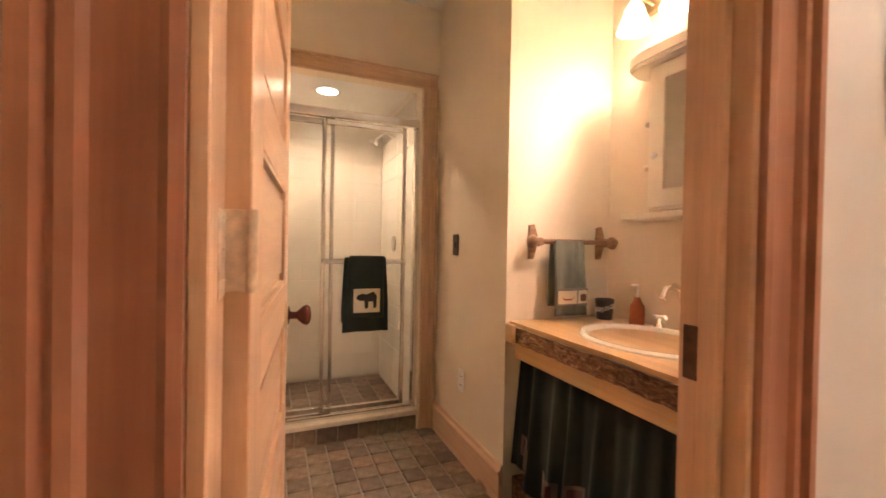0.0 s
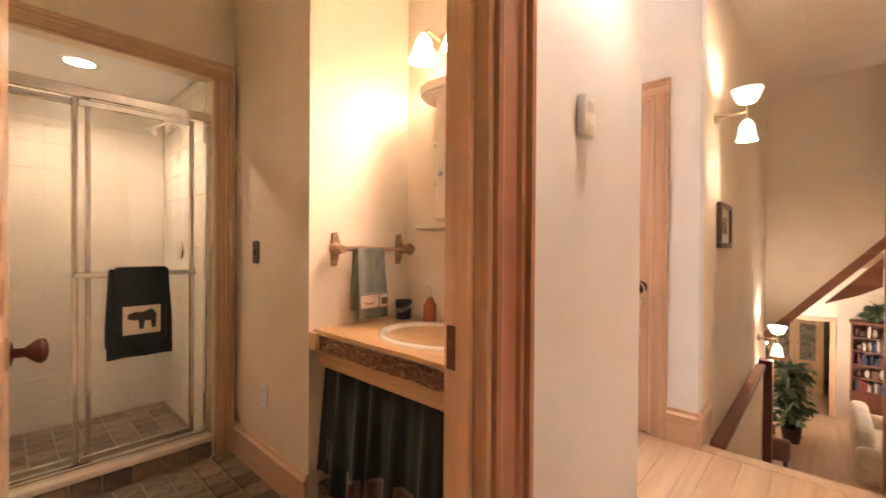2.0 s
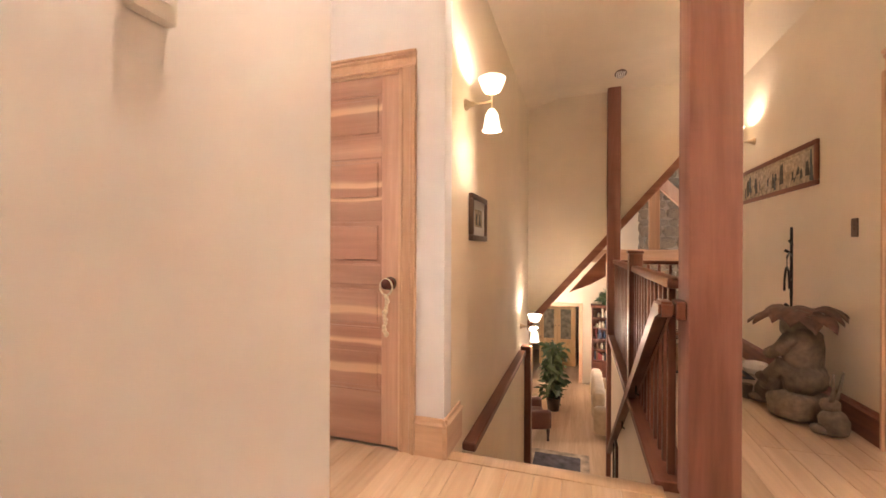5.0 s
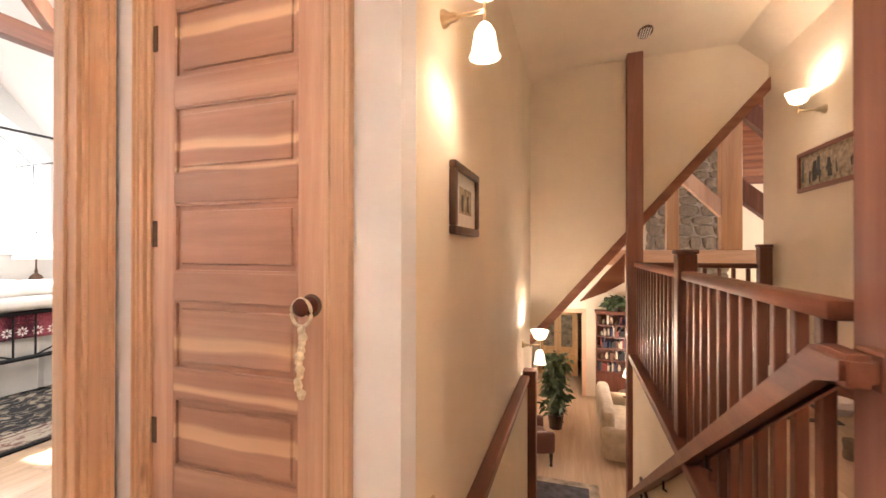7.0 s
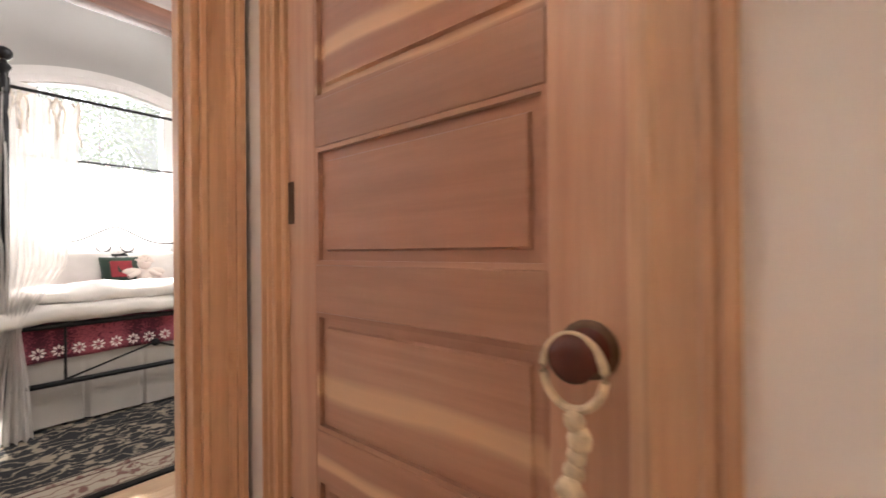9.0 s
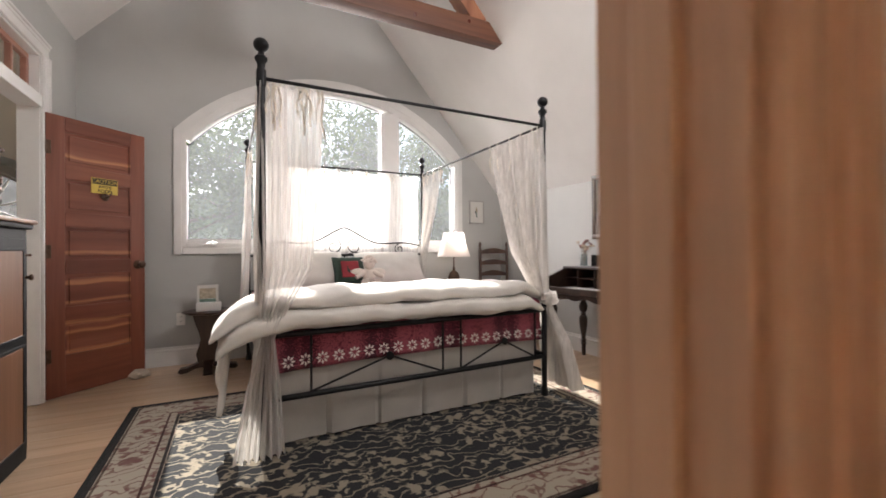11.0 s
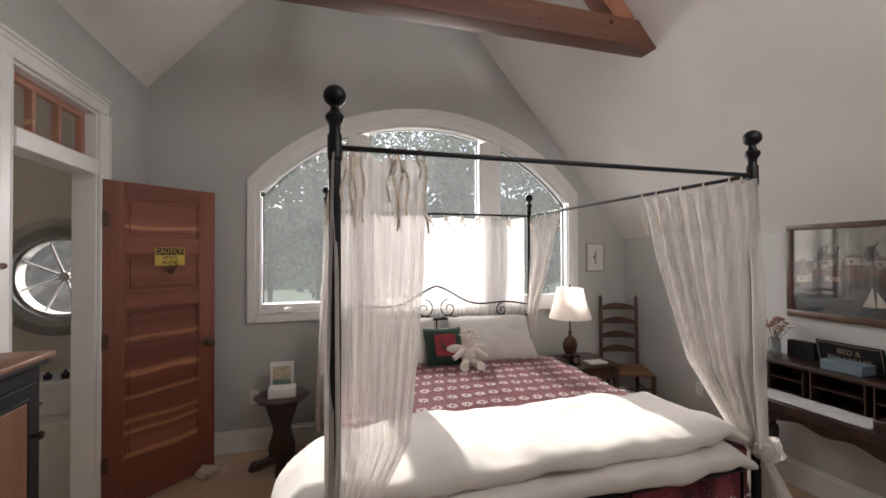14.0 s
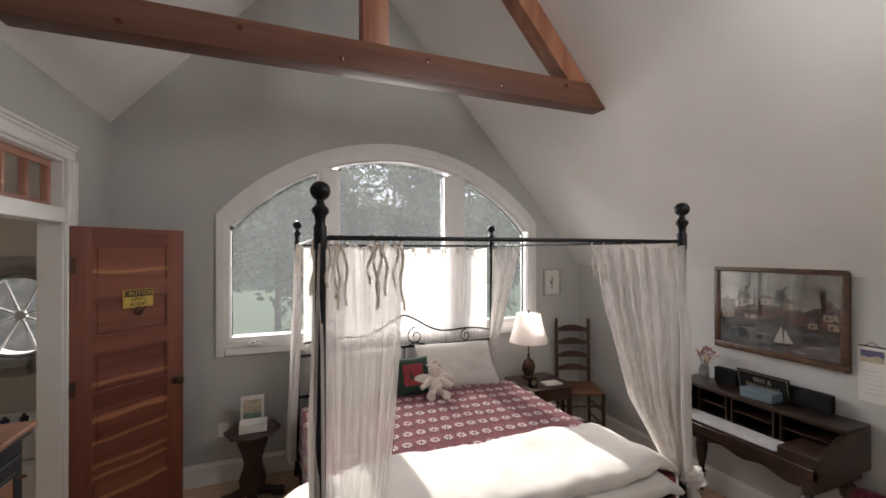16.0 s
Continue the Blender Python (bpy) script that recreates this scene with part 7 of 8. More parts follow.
for i in range(24):
    y = 0.556 + 0.94 * i / 24
    prism(bm, [(0.955 + 0.02 * noise.noise(Vector((y * 5, 4, 0))), 0.0), (1.10, 0.0), (1.10, 0.12), (0.955 + 0.02 * noise.noise(Vector((y * 5, 4, 0))), 0.12)], 1, y, y + 0.0395)
bs_ = tagged(part("log_step", bm, BARK), "rough log board on the floor under the vanity", "log board")
sink = thing("sink", pose(1.20, 1.03, 0.782), "white oval drop-in washbasin", "sink")
part("basin", lathe([(0.0, -0.10), (0.10, -0.095), (0.155, -0.05), (0.18, 0.0), (0.19, 0.012), (0.205, 0.014), (0.212, 0.006), (0.212, 0.0), (0.185, -0.012), (0.16, -0.06), (0.10, -0.105), (0, -0.11)], 36, None, (0, 0, 0), 1.22), PORCELAIN, sink)
fc = thing("faucet", pose(1.40, 1.06, 0.782), "chrome gooseneck faucet with cross handles", "faucet")
part("spout", tube([(0, 0, 0), (0, 0, 0.12), (-0.015, 0, 0.165), (-0.05, 0, 0.185), (-0.09, 0, 0.175), (-0.11, 0, 0.14)], 0.011, 12), CHROME, fc)
for s in (-1, 1):
    h_ = part("tap_handle", lathe([(0, 0), (0.022, 0), (0.018, 0.02), (0.010, 0.03), (0.010, 0.045), (0, 0.047)], 16), CHROME, fc)
    h_.matrix_local = pose(0, s * 0.10, 0)
    part("cross", tube([(-0.028, 0, 0.05), (0.028, 0, 0.05)], 0.007, 8, tube([(0, -0.028, 0.05), (0, 0.028, 0.05)], 0.007, 8)), PORCELAIN, h_)
soap = thing("soap_dispenser", pose(1.40, 1.27, 0.782), "amber liquid soap bottle with a white pump", "soap dispenser")
part("bottle", lathe([(0, 0), (0.028, 0), (0.03, 0.01), (0.03, 0.075), (0.016, 0.10), (0.012, 0.115), (0, 0.115)], 18), plain("amber_soap", (0.42, 0.14, 0.07), 0.15, 0, 0.1, 8), soap)
part("pump", tube([(0, 0, 0.112), (0, 0, 0.165), (-0.035, 0, 0.165)], 0.006, 8), PORCELAIN, soap)
cup = thing("tumbler", pose(1.37, 1.42, 0.782), "dark floral bathroom tumbler", "cup")
part("cup_body", lathe([(0, 0), (0.034, 0), (0.042, 0.09), (0.038, 0.09), (0.031, 0.008), (0, 0.008)], 22), plain("dark_floral_glaze", (0.025, 0.02, 0.022), 0.3, 0, 0.3, 20), cup)
bm = bmesh.new()
for i in range(14):
    a, z = i * 2.4, 0.02 + 0.055 * ((i * 0.37) % 1)
    r = 0.0345 + 0.008 * z / 0.09
    for k in range(5):
        b2 = 2 * math.pi * k / 5
        da, dz = 0.2 * math.cos(b2), 0.008 * math.sin(b2)
        ball(0.0032, ((r + 0.001) * math.cos(a + da), (r + 0.001) * math.sin(a + da), z + dz), bm, (1, 1, 1), 5)
part("flower_decor", bm, PAPER, cup)

# green curtain under the vanity, with patches
vc = thing("vanity_curtain", pose(0, 0, 0), "dark green terry curtain under the vanity with wildlife patches", "curtain")


def vfn(u, v):
    y = 0.56 + 0.93 * u
    f = math.sin(u * 44 + 1.5 * math.sin(u * 9)) + 0.4 * math.sin(u * 81)
    return Vector((0.985 - 0.016 * f * (0.4 + 0.9 * v) - 0.035 * v, y, 0.63 - (0.50 + 0.05 * math.sin(u * 11)) * v))


g = part("drape", grid_mesh(vfn, 160, 16), GREENTOWEL, vc)
for i in range(6):
    u = 0.10 + 0.16 * i
    for mt, k, d in ((DULLPATCH, 1.0, 0.010), (WINEPATCH, 0.72, 0.013)):
        bm = bmesh.new()
        hw = 0.042 * k
        vs = []
        for iu in range(5):
            for iv in range(5):
                uu, vv = u + hw / 0.93 * (iu / 2 - 1), 0.80 - 0.04 * (i % 2) + 0.09 * k * (iv / 2 - 1)
                p = vfn(uu, vv)
                vs.append(bm.verts.new(p + Vector((-d, 0, 0))))
        for iu in range(4):
            for iv in range(4):
                bm.faces.new((vs[iu * 5 + iv], vs[iu * 5 + iv + 1], vs[(iu + 1) * 5 + iv + 1], vs[(iu + 1) * 5 + iv]))
        part("patch", bm, mt, vc, "embroidered wildlife patch")

# towel bar with a sage hand towel
tbr = thing("towel_bar", pose(1.215, 1.5, 1.12), "rustic branch towel bar on the alcove wall", "towel bar")
TWIG = wood("twig_wood", (0.22, 0.11, 0.06), (0.36, 0.20, 0.11), (0.50, 0.31, 0.19), 0, 0.6, 2.0, False, 0.1, 0.4)
part("rod", tube([(-0.22, -0.055, 0), (-0.05, -0.056, 0.003), (0.22, -0.055, 0)], 0.011, 10), TWIG, tbr)
for s in (-1, 1):
    bm = bmesh.new()
    prism(bm, [(s * 0.185 - 0.016, -0.075), (s * 0.185 + 0.004, -0.075), (s * 0.185 + 0.02, -0.02), (s * 0.185 + 0.022, 0.03), (s * 0.185 + 0.006, 0.075), (s * 0.185 - 0.016, 0.07), (s * 0.185 - 0.02, 0.0)], 1, -0.014, 0)
    part("bracket", bm, TWIG, tbr)
    part("post", tube([(s * 0.185, -0.012, 0), (s * 0.185, -0.07, 0)], 0.022, 12, None, False, 0.018), TWIG, tbr)
    part("end_knob", ball(0.026, (s * 0.215, -0.055, 0), None, (1, 1, 1.1), 12, 0.3), TWIG, tbr)


def towel(name, m, w, front, back, mat, label, group=""):
    t = thing(name, m, label, "towel", group)

    def fn(u, v):
        x = (u - 0.5) * w * (1 - 0.10 * max(0, 1 - abs(v - 0.45) * 3))
        L = v * (front + back)
        wob = 0.006 * math.sin(u * 12 + 1) + 0.004 * math.sin(u * 5 + v * 9)
        if L < back:
            return Vector((x, 0.016 + wob * 0.4, -back + L))
        k = L - back
        return Vector((x * (1 + 0.03 * k), -0.018 - wob - 0.014 * min(1, k * 5), 0.012 - k))
    p = part("towel_cloth", grid_mesh(fn, 24, 40), mat, t)
    md = p.modifiers.new("thick", "SOLIDIFY")
    md.thickness = 0.008
    return t


tw = towel("hand_towel", pose(1.175, 1.445, 1.125), 0.165, 0.33, 0.28, SAGETOWEL, "sage green hand towel with a canoe patch")
part("band", one(-0.082, 0.082, -0.046, -0.041, -0.275, -0.20, 0.002), plain("grey_band", (0.20, 0.18, 0.17), 0.9), tw)
part("patch", one(-0.075, 0.02, -0.049, -0.0462, -0.265, -0.21), PATCH, tw, "cream patch with a red canoe")
bm = prism(bmesh.new(), [(-0.06, -0.235), (-0.045, -0.25), (-0.01, -0.25), (0.008, -0.232), (-0.005, -0.243), (-0.045, -0.243)], 1, -0.051, -0.0491)
part("canoe_motif", bm, REDPATCH, tw)
part("patch", one(0.03, 0.075, -0.049, -0.0462, -0.265, -0.21), PATCH, tw)
part("moose_motif", one(0.038, 0.066, -0.051, -0.0491, -0.255, -0.225, 0.004), BOOKS[1], tw)

# mirror cabinet and lights above it
mc = thing("mirror_cabinet", pose(1.458, 0, 0), "cream painted mirror cabinet with rounded end shelves", "medicine cabinet")
CREAMPAINT = plain("cream_cabinet_paint", (0.76, 0.70, 0.58), 0.4, 0, 0.03, 8, 0.02)
part("body", one(-0.11, 0, 0.62, 1.18, 1.245, 1.80, 0.004), CREAMPAINT, mc)
part("bottom_shelf", one(-0.15, 0, 0.60, 1.285, 1.212, 1.237, 0.006), CREAMPAINT, mc)
bm = prism(bmesh.new(), [(0, 0.58), (-0.10, 0.58), (-0.17, 0.64), (-0.17, 1.20), (-0.14, 1.265), (-0.07, 1.30), (0, 1.30)], 2, 1.80, 1.86)
bmesh.ops.bevel(bm, geom=list(bm.edges), offset=0.012, segments=2, affect="EDGES")
part("cornice", bm, CREAMPAINT, mc)
for z in (1.42, 1.60):
    bm = prism(bmesh.new(), [(0, 1.182), (-0.09, 1.182), (-0.085, 1.22), (-0.05, 1.26), (0, 1.27)], 2, z, z + 0.014)
    part("end_shelf", bm, CREAMPAINT, mc)
dr = part("mirror_door", one(-0.13, -0.112, 0.64, 1.17, 1.255, 1.79, 0.003), CREAMPAINT, mc)
part("mirror", one(-0.1335, -0.1305, 0.71, 1.10, 1.32, 1.73), MIRROR, dr, "mirror glass", False)
part("door_knob", lathe([(0, 0), (0.007, 0), (0.012, 0.012), (0.009, 0.02), (0, 0.022)], 12), PORCELAIN, dr).matrix_local = pose(-0.13, 1.135, 1.45, 0, -90)
vl = thing("vanity_light", pose(1.458, 1.05, 2.10), "brass bar light with lit bell shades over the mirror", "vanity light")
part("bar", one(-0.03, 0, -0.30, 0.30, -0.03, 0.03, 0.008), BRASS, vl)
for y, watts in ((-0.24, 10.0), (0.0, 6.0), (0.20, 0.7)):
    part("arm", tube([(-0.03, y, 0), (-0.10, y, 0.02), (-0.13, y, -0.005)], 0.008, 8), BRASS, vl)
    part("bell_shade", lathe([(0.066, -0.13), (0.058, -0.105), (0.045, -0.07), (0.036, -0.04), (0.020, -0.015), (0.017, -0.01), (0.030, -0.04), (0.040, -0.075), (0.062, -0.13)], 22, None, (-0.13, y, 0)), SHADE, vl, "lit frosted bell shade")
    lamp("vanity_lamp", "POINT", pose(1.458 - 0.13, 1.05 + y, 2.015), watts, (1.0, 0.71, 0.54), 0.05)

# shower door, curb and towel
shw = thing("shower_door", pose(0, 2.355, 0), "chrome framed sliding glass shower door", "shower door")
part("header", one(0.002, 0.798, -0.03, 0.03, 1.785, 1.835, 0.006), CHROME, shw)
part("bottom_track", one(0.002, 0.798, -0.03, 0.03, 0.125, 0.15, 0.004), CHROME, shw)
for x0, x1 in ((0.002, 0.025), (0.775, 0.798)):
    part("wall_channel", one(x0, x1, -0.025, 0.025, 0.15, 1.785, 0.004), CHROME, shw)
for i, (x0, x1, y) in enumerate(((0.03, 0.31, 0.012), (0.24, 0.72, -0.012))):
    sh = part("glass_panel", one(x0, x1, y - 0.003, y + 0.003, 0.16, 1.78), GLASS, shw, "clear shower glass", False)
    for a in (x0, x1 - 0.022):
        part("stile", one(a, a + 0.022, y - 0.010, y + 0.010, 0.155, 1.782, 0.004), CHROME, sh)
    for z in (0.155, 1.75):
        part("rail", one(x0 + 0.022, x1 - 0.022, y - 0.010, y + 0.010, z, z + 0.03, 0.004), CHROME, sh)
part("towel_rail", one(0.245, 0.715, -0.07, -0.055, 0.985, 1.01, 0.004), CHROME, shw)
for x in (0.25, 0.70):
    part("rail_mount", one(x, x + 0.015, -0.058, -0.02, 0.985, 1.01, 0.002), CHROME, shw)
curb = thing("shower_curb", pose(0, 0, 0), "stone tiled shower curb with a cream sill", "shower curb", kind="structure")
part("sill", one(0.002, 0.798, 2.285, 2.42, 0.095, 0.124, 0.005), plain("cream_marble", (0.68, 0.60, 0.48), 0.3, 0, 0.1, 12), curb)
part("core", one(0.002, 0.798, 2.306, 2.40, 0.0, 0.094), GROUT, curb)
sf = tagged(part("shower_pan", one(0.002, 0.798, 2.402, 3.248, 0.0, 0.05), GROUT), "stone tiled shower floor", "shower floor", "", "structure")
bt = towel("bath_towel", pose(0.475, 2.292, 1.02), 0.25, 0.42, 0.36, GREENTOWEL, "dark green bath towel with a bear patch")
part("inner_fold", one(-0.095, 0.10, -0.047, -0.038, -0.33, 0.012, 0.004), GREENTOWEL, bt)
part("patch", one(-0.07, 0.075, -0.052, -0.0475, -0.30, -0.17, 0.001), PATCH, bt, "cream patch with a bear")
bm = prism(bmesh.new(), [(-0.05, -0.205), (-0.02, -0.195), (0.0, -0.20), (0.04, -0.185), (0.058, -0.21), (0.056, -0.275), (0.04, -0.275), (0.036, -0.24), (0.012, -0.24), (0.008, -0.277), (-0.008, -0.277), (-0.012, -0.235), (-0.035, -0.235), (-0.055, -0.225)], 1, -0.0535, -0.0521)
part("bear_motif", bm, BLACK, bt)
dl = thing("downlight", pose(0.31, 2.75, 2.075), "lit recessed downlight in the shower ceiling", "downlight")
part("trim_ring", lathe([(0.062, -0.004), (0.085, -0.004), (0.085, 0.0), (0.062, 0.0)], 28), PORCELAIN, dl)
part("lens", lathe([(0, -0.003), (0.0615, -0.003), (0.0615, -0.001), (0, -0.001)], 28), DOWNLIGHT, dl)
lamp("shower_lamp", "SPOT", look((0.31, 2.75, 2.06), (0.31, 2.75, 0)), 5.5, (1.0, 0.73, 0.51), 0.05, None, 150)
sv = thing("shower_valve", pose(0.80, 2.85, 1.1), "chrome shower valve and head on the stall wall", "shower valve")
part("escutcheon", lathe([(0, 0), (0.06, 0), (0.055, 0.012), (0, 0.014)], 20), CHROME, sv).matrix_local = pose(0, 0, 0, 0, -90)
part("shower_arm", tube([(0, 0, 0.75), (-0.08, 0, 0.78), (-0.16, 0, 0.72)], 0.009, 8), CHROME, sv)
part("shower_head", lathe([(0, 0), (0.035, 0), (0.03, 0.02), (0.012, 0.04), (0, 0.04)], 16), CHROME, sv).matrix_local = pose(-0.17, 0, 0.69, 0, 30)
outlet("switch", pose(0.909, 2.02, 1.10, 0, 0, -90), "dark decorative switch plate on the bathroom wall", BRONZE, False)
outlet("outlet", pose(0.909, 1.92, 0.40, 0, 0, -90))

# ================= lower floor seen down the stairs =================
GX1 = 12.95
structure("floor_lower", one(2.70, 16.5, -7.0, 3.0, -2.8, -2.7), PLANK, "honey maple floor of the lower storey", "floor")
bm = bmesh.new()
box(bm, GX1, GX1 + 0.15, -7.0, -0.20, -2.7, 5.0)
box(bm, GX1, GX1 + 0.15, 1.2, 3.0, -2.7, 5.0)
box(bm, GX1, GX1 + 0.15, -0.20, 1.2, -0.55, 5.0)
structure("wall_lower_east", bm, CREAM, "cream end wall of the great room with a doorway", "wall")
structure("wall_lower_north", one(6.43, 16.5, 1.75, 1.87, -2.7, 5.0), CREAM, "cream side wall of the great room", "wall")
structure("wall_lower_south", one(6.43, 16.5, -7.12, -7.0, -2.7, 5.0), CREAM, "cream far side wall of the great room", "wall")
structure("wall_far_room", one(16.5, 16.62, -7.0, 3.0, -2.7, 5.0), CREAM, "cream wall of the room beyond", "wall")
structure("wall_lower_west", one(2.58, 2.70, -7.0, 3.0, -2.7, -0.2), CREAM, "cream wall behind the stairs", "wall")
structure("wall_stair_bottom", one(6.30, 6.42, 0.43, 1.75, -2.7, 5.0), CREAM, "cream wall beside the stair foot", "wall")
structure("wall_balcony_drop", one(6.30, 6.42, -7.0, -1.82, -2.7, 5.0), CREAM, "cream wall at the balcony end", "wall")
structure("balcony_fascia", one(6.302, 6.40, -1.80, -0.72, -0.28, 0.02), CHERRY_Y, "stained fascia board of the balcony edge", "trim")
structure("ceiling_great_room", one(6.30, 16.62, -7.12, 1.87, 5.0, 5.12), TIMBER, "timber boarded great room ceiling", "ceiling")
gd = thing("door_frame_lower", pose(GX1, 0, -2.7), "wooden casing of the great room doorway", "door casing", kind="structure")
for y in (-0.30, 1.2):
    part("side_casing", one(-0.03, 0.16, y, y + 0.10, 0, 2.15, 0.004), CASING, gd)
part("head_casing", one(-0.03, 0.16, -0.30, 1.30, 2.15, 2.25, 0.004), CASING_Y, gd)


def shelf_unit(name, m, w, h, d, cols, rows_n, label, mat, seed):
    t = thing(name, m, label, "bookcase")
    for y in [w * i / cols for i in range(cols + 1)]:
        part("upright", one(-d, 0, y - 0.014, y + 0.014, 0.0, h, 0.002), mat, t)
    for k in range(rows_n + 1):
        z = 0.75 + (h - 0.75) * k / rows_n
        part("shelf", one(-d, 0, 0.014, w - 0.014, z - 0.012, z + 0.012), mat, t)
    part("back", one(-0.012, -0.002, 0.014, w - 0.014, 0.0, h), mat, t)
    for i in range(cols):
        part("cupboard_door", one(-d - 0.018, -d, w * i / cols + 0.02, w * (i + 1) / cols - 0.02, 0.05, 0.72, 0.006), mat, t)
    part("cornice", one(-d - 0.04, 0, -0.04, w + 0.04, h, h + 0.06, 0.01), mat, t)
    rr = random.Random(seed)
    for i in range(cols):
        for k in range(rows_n):
            z = 0.75 + (h - 0.75) * k / rows_n + 0.0125
            hh = (h - 0.75) / rows_n - 0.04
            y, y_end = w * i / cols + 0.02, w * (i + 1) / cols - 0.02
            while y < y_end - 0.05:
                bw = rr.uniform(0.02, 0.055)
                bh = hh * rr.uniform(0.5, 0.95)
                if rr.random() < 0.75:
                    bk = tagged(part("book", one(-d + 0.03 + rr.uniform(0, 0.05), -0.03, y, y + bw - 0.003, z, z + bh, 0.002), rr.choice(BOOKS)), "book standing on the great room shelf", "book", "books on the shelves")
                    bk.matrix_world = m
                else:
                    bw = 0.12
                    if y + bw < y_end:
                        bk = tagged(part("ornament", lathe([(0, 0), (0.035, 0), (0.045, bh * 0.4), (0.02, bh * 0.7), (0.028, bh * 0.8), (0, bh * 0.85)], 12, None, (-d * 0.5, y + 0.05, z)), rr.choice(BOOKS)), "small ornament on the great room shelf", "ornament", "ornaments on the shelves")
                        bk.matrix_world = m
                y += bw
    return t


shelf_unit("bookcase", pose(GX1 - 0.005, -2.0, -2.7), 1.45, 2.2, 0.34, 2, 5, "dark cherry bookcase filled with books and ornaments", CHERRY, 4)
arm = thing("armoire", pose(14.6, -0.1, -2.7), "pine armoire with glazed doors and drawers", "armoire")
PINEL = wood("light_pine_wood", (0.46, 0.26, 0.11), (0.58, 0.35, 0.16), (0.68, 0.45, 0.24), 2, 0.4, 0.8, True, 0.08)
part("carcass", one(0, 0.5, 0.0, 1.15, 0.0, 2.1, 0.006), PINEL, arm)
part("cornice", one(-0.06, 0.5, -0.05, 1.2, 2.1, 2.2, 0.015, 2), PINEL, arm)
for y in (0.06, 0.59):
    d_ = part("door", one(-0.02, 0, y, y + 0.50, 0.75, 1.95, 0.004), PINEL, arm)
    part("glass_pane", one(-0.024, -0.0205, y + 0.09, y + 0.41, 0.87, 1.83), plain("dark_cabinet_glass", (0.22, 0.19, 0.14), 0.08, 0, 0.5, 6), d_, "", False)
    part("handle", ball(0.016, (-0.035, y + (0.46 if y < 0.3 else 0.04), 1.3), None, (1, 1, 1), 10), BRONZE, d_)
for z in (0.10, 0.40):
    d_ = part("drawer", one(-0.02, 0, 0.06, 1.09, z, z + 0.27, 0.006), PINEL, arm)
    for y in (0.3, 0.85):
        part("handle", ball(0.02, (-0.035, y, z + 0.14), None, (1, 1, 1), 10), BRONZE, d_)


def leafy(bm, centre, n, spread, size, seed, droop=0.3):
    rr = random.Random(seed)
    c = Vector(centre)
    for i in range(n):
        d = Vector((rr.gauss(0, 1), rr.gauss(0, 1), rr.gauss(0, 1))).normalized()
        p = c + Vector([d[k] * spread[k] * rr.uniform(0.25, 1.0) for k in range(3)])
        a = Vector((rr.uniform(-1, 1), rr.uniform(-1, 1), rr.uniform(-droop - 0.6, 0.5))).normalized()
        side = a.cross(Vector((rr.uniform(-1, 1), rr.uniform(-1, 1), rr.uniform(-1, 1)))).normalized()
        s = size * rr.uniform(0.6, 1.3)
        q = [p, p + a * s * 0.5 + side * s * 0.2, p + a * s - Vector((0, 0, s * 0.15)), p + a * s * 0.5 - side * s * 0.2]
        bm.faces.new([bm.verts.new(v) for v in q])
    return bm


pl = thing("floor_plant", pose(10.7, 0.36, -2.7), "tall leafy green plant in a dark pot", "plant")
part("pot", lathe([(0, 0), (0.13, 0), (0.17, 0.30), (0.155, 0.30), (0.14, 0.26), (0, 0.25)], 20), DARKWOOD, pl)
part("stem", tube([(0, 0, 0.25), (0.02, 0.01, 0.8), (-0.02, 0, 1.3)], 0.02, 8), STEM, pl)
bm = bmesh.new()
for k in range(6):
    leafy(bm, (0.03 * math.sin(k * 2), 0.03 * math.cos(k * 2), 0.50 + 0.19 * k), 90, (0.27, 0.27, 0.17), 0.22, k)
part("foliage", bm, LEAF, pl, "long drooping green leaves", False)["kind"] = "stuff"
p2 = thing("shelf_plant", pose(12.75, -1.0, -0.44), "trailing green plant on top of the bookcase", "plant")
part("pot", lathe([(0, 0), (0.09, 0), (0.11, 0.14), (0, 0.14)], 16), DARKWOOD, p2)
part("foliage", leafy(bmesh.new(), (0, 0, 0.22), 260, (0.30, 0.36, 0.20), 0.16, 20), LEAF, p2, "", False)["kind"] = "stuff"
ac = thing("leather_armchair", pose(9.25, 0.75, -2.7, 0, 0, 20), "brown leather wing armchair on turned feet", "armchair")
part("seat", rounded(-0.35, 0.35, -0.35, 0.35, 0.25, 0.45, 0.07), LEATHER, ac)
part("backrest", rounded(-0.35, 0.35, 0.25, 0.42, 0.40, 1.05, 0.07), LEATHER, ac)
for s in (-1, 1):
    part("armrest", rounded(min(s * 0.30, s * 0.42), max(s * 0.30, s * 0.42), -0.35, 0.38, 0.25, 0.62, 0.05), LEATHER, ac)
    for y in (-0.3, 0.3):
        part("leg", lathe([(0, 0), (0.03, 0), (0.02, 0.05), (0.035, 0.2), (0.03, 0.26), (0, 0.26)], 12), DARKWOOD, ac).matrix_local = pose(s * 0.32, y, 0)
sf2 = thing("sofa", pose(10.4, -0.95, -2.7), "beige upholstered sofa with rolled arms", "sofa")
part("seat", rounded(-0.9, 0.9, -0.42, 0.36, 0.15, 0.45, 0.08), UPHOLSTERY, sf2)
part("backrest", rounded(-0.95, 0.95, 0.22, 0.48, 0.3, 0.92, 0.1), UPHOLSTERY, sf2)
for s in (-1, 1):
    part("armrest", rounded(min(s * 0.88, s * 1.08), max(s * 0.88, s * 1.08), -0.42, 0.46, 0.1, 0.66, 0.09), UPHOLSTERY, sf2)
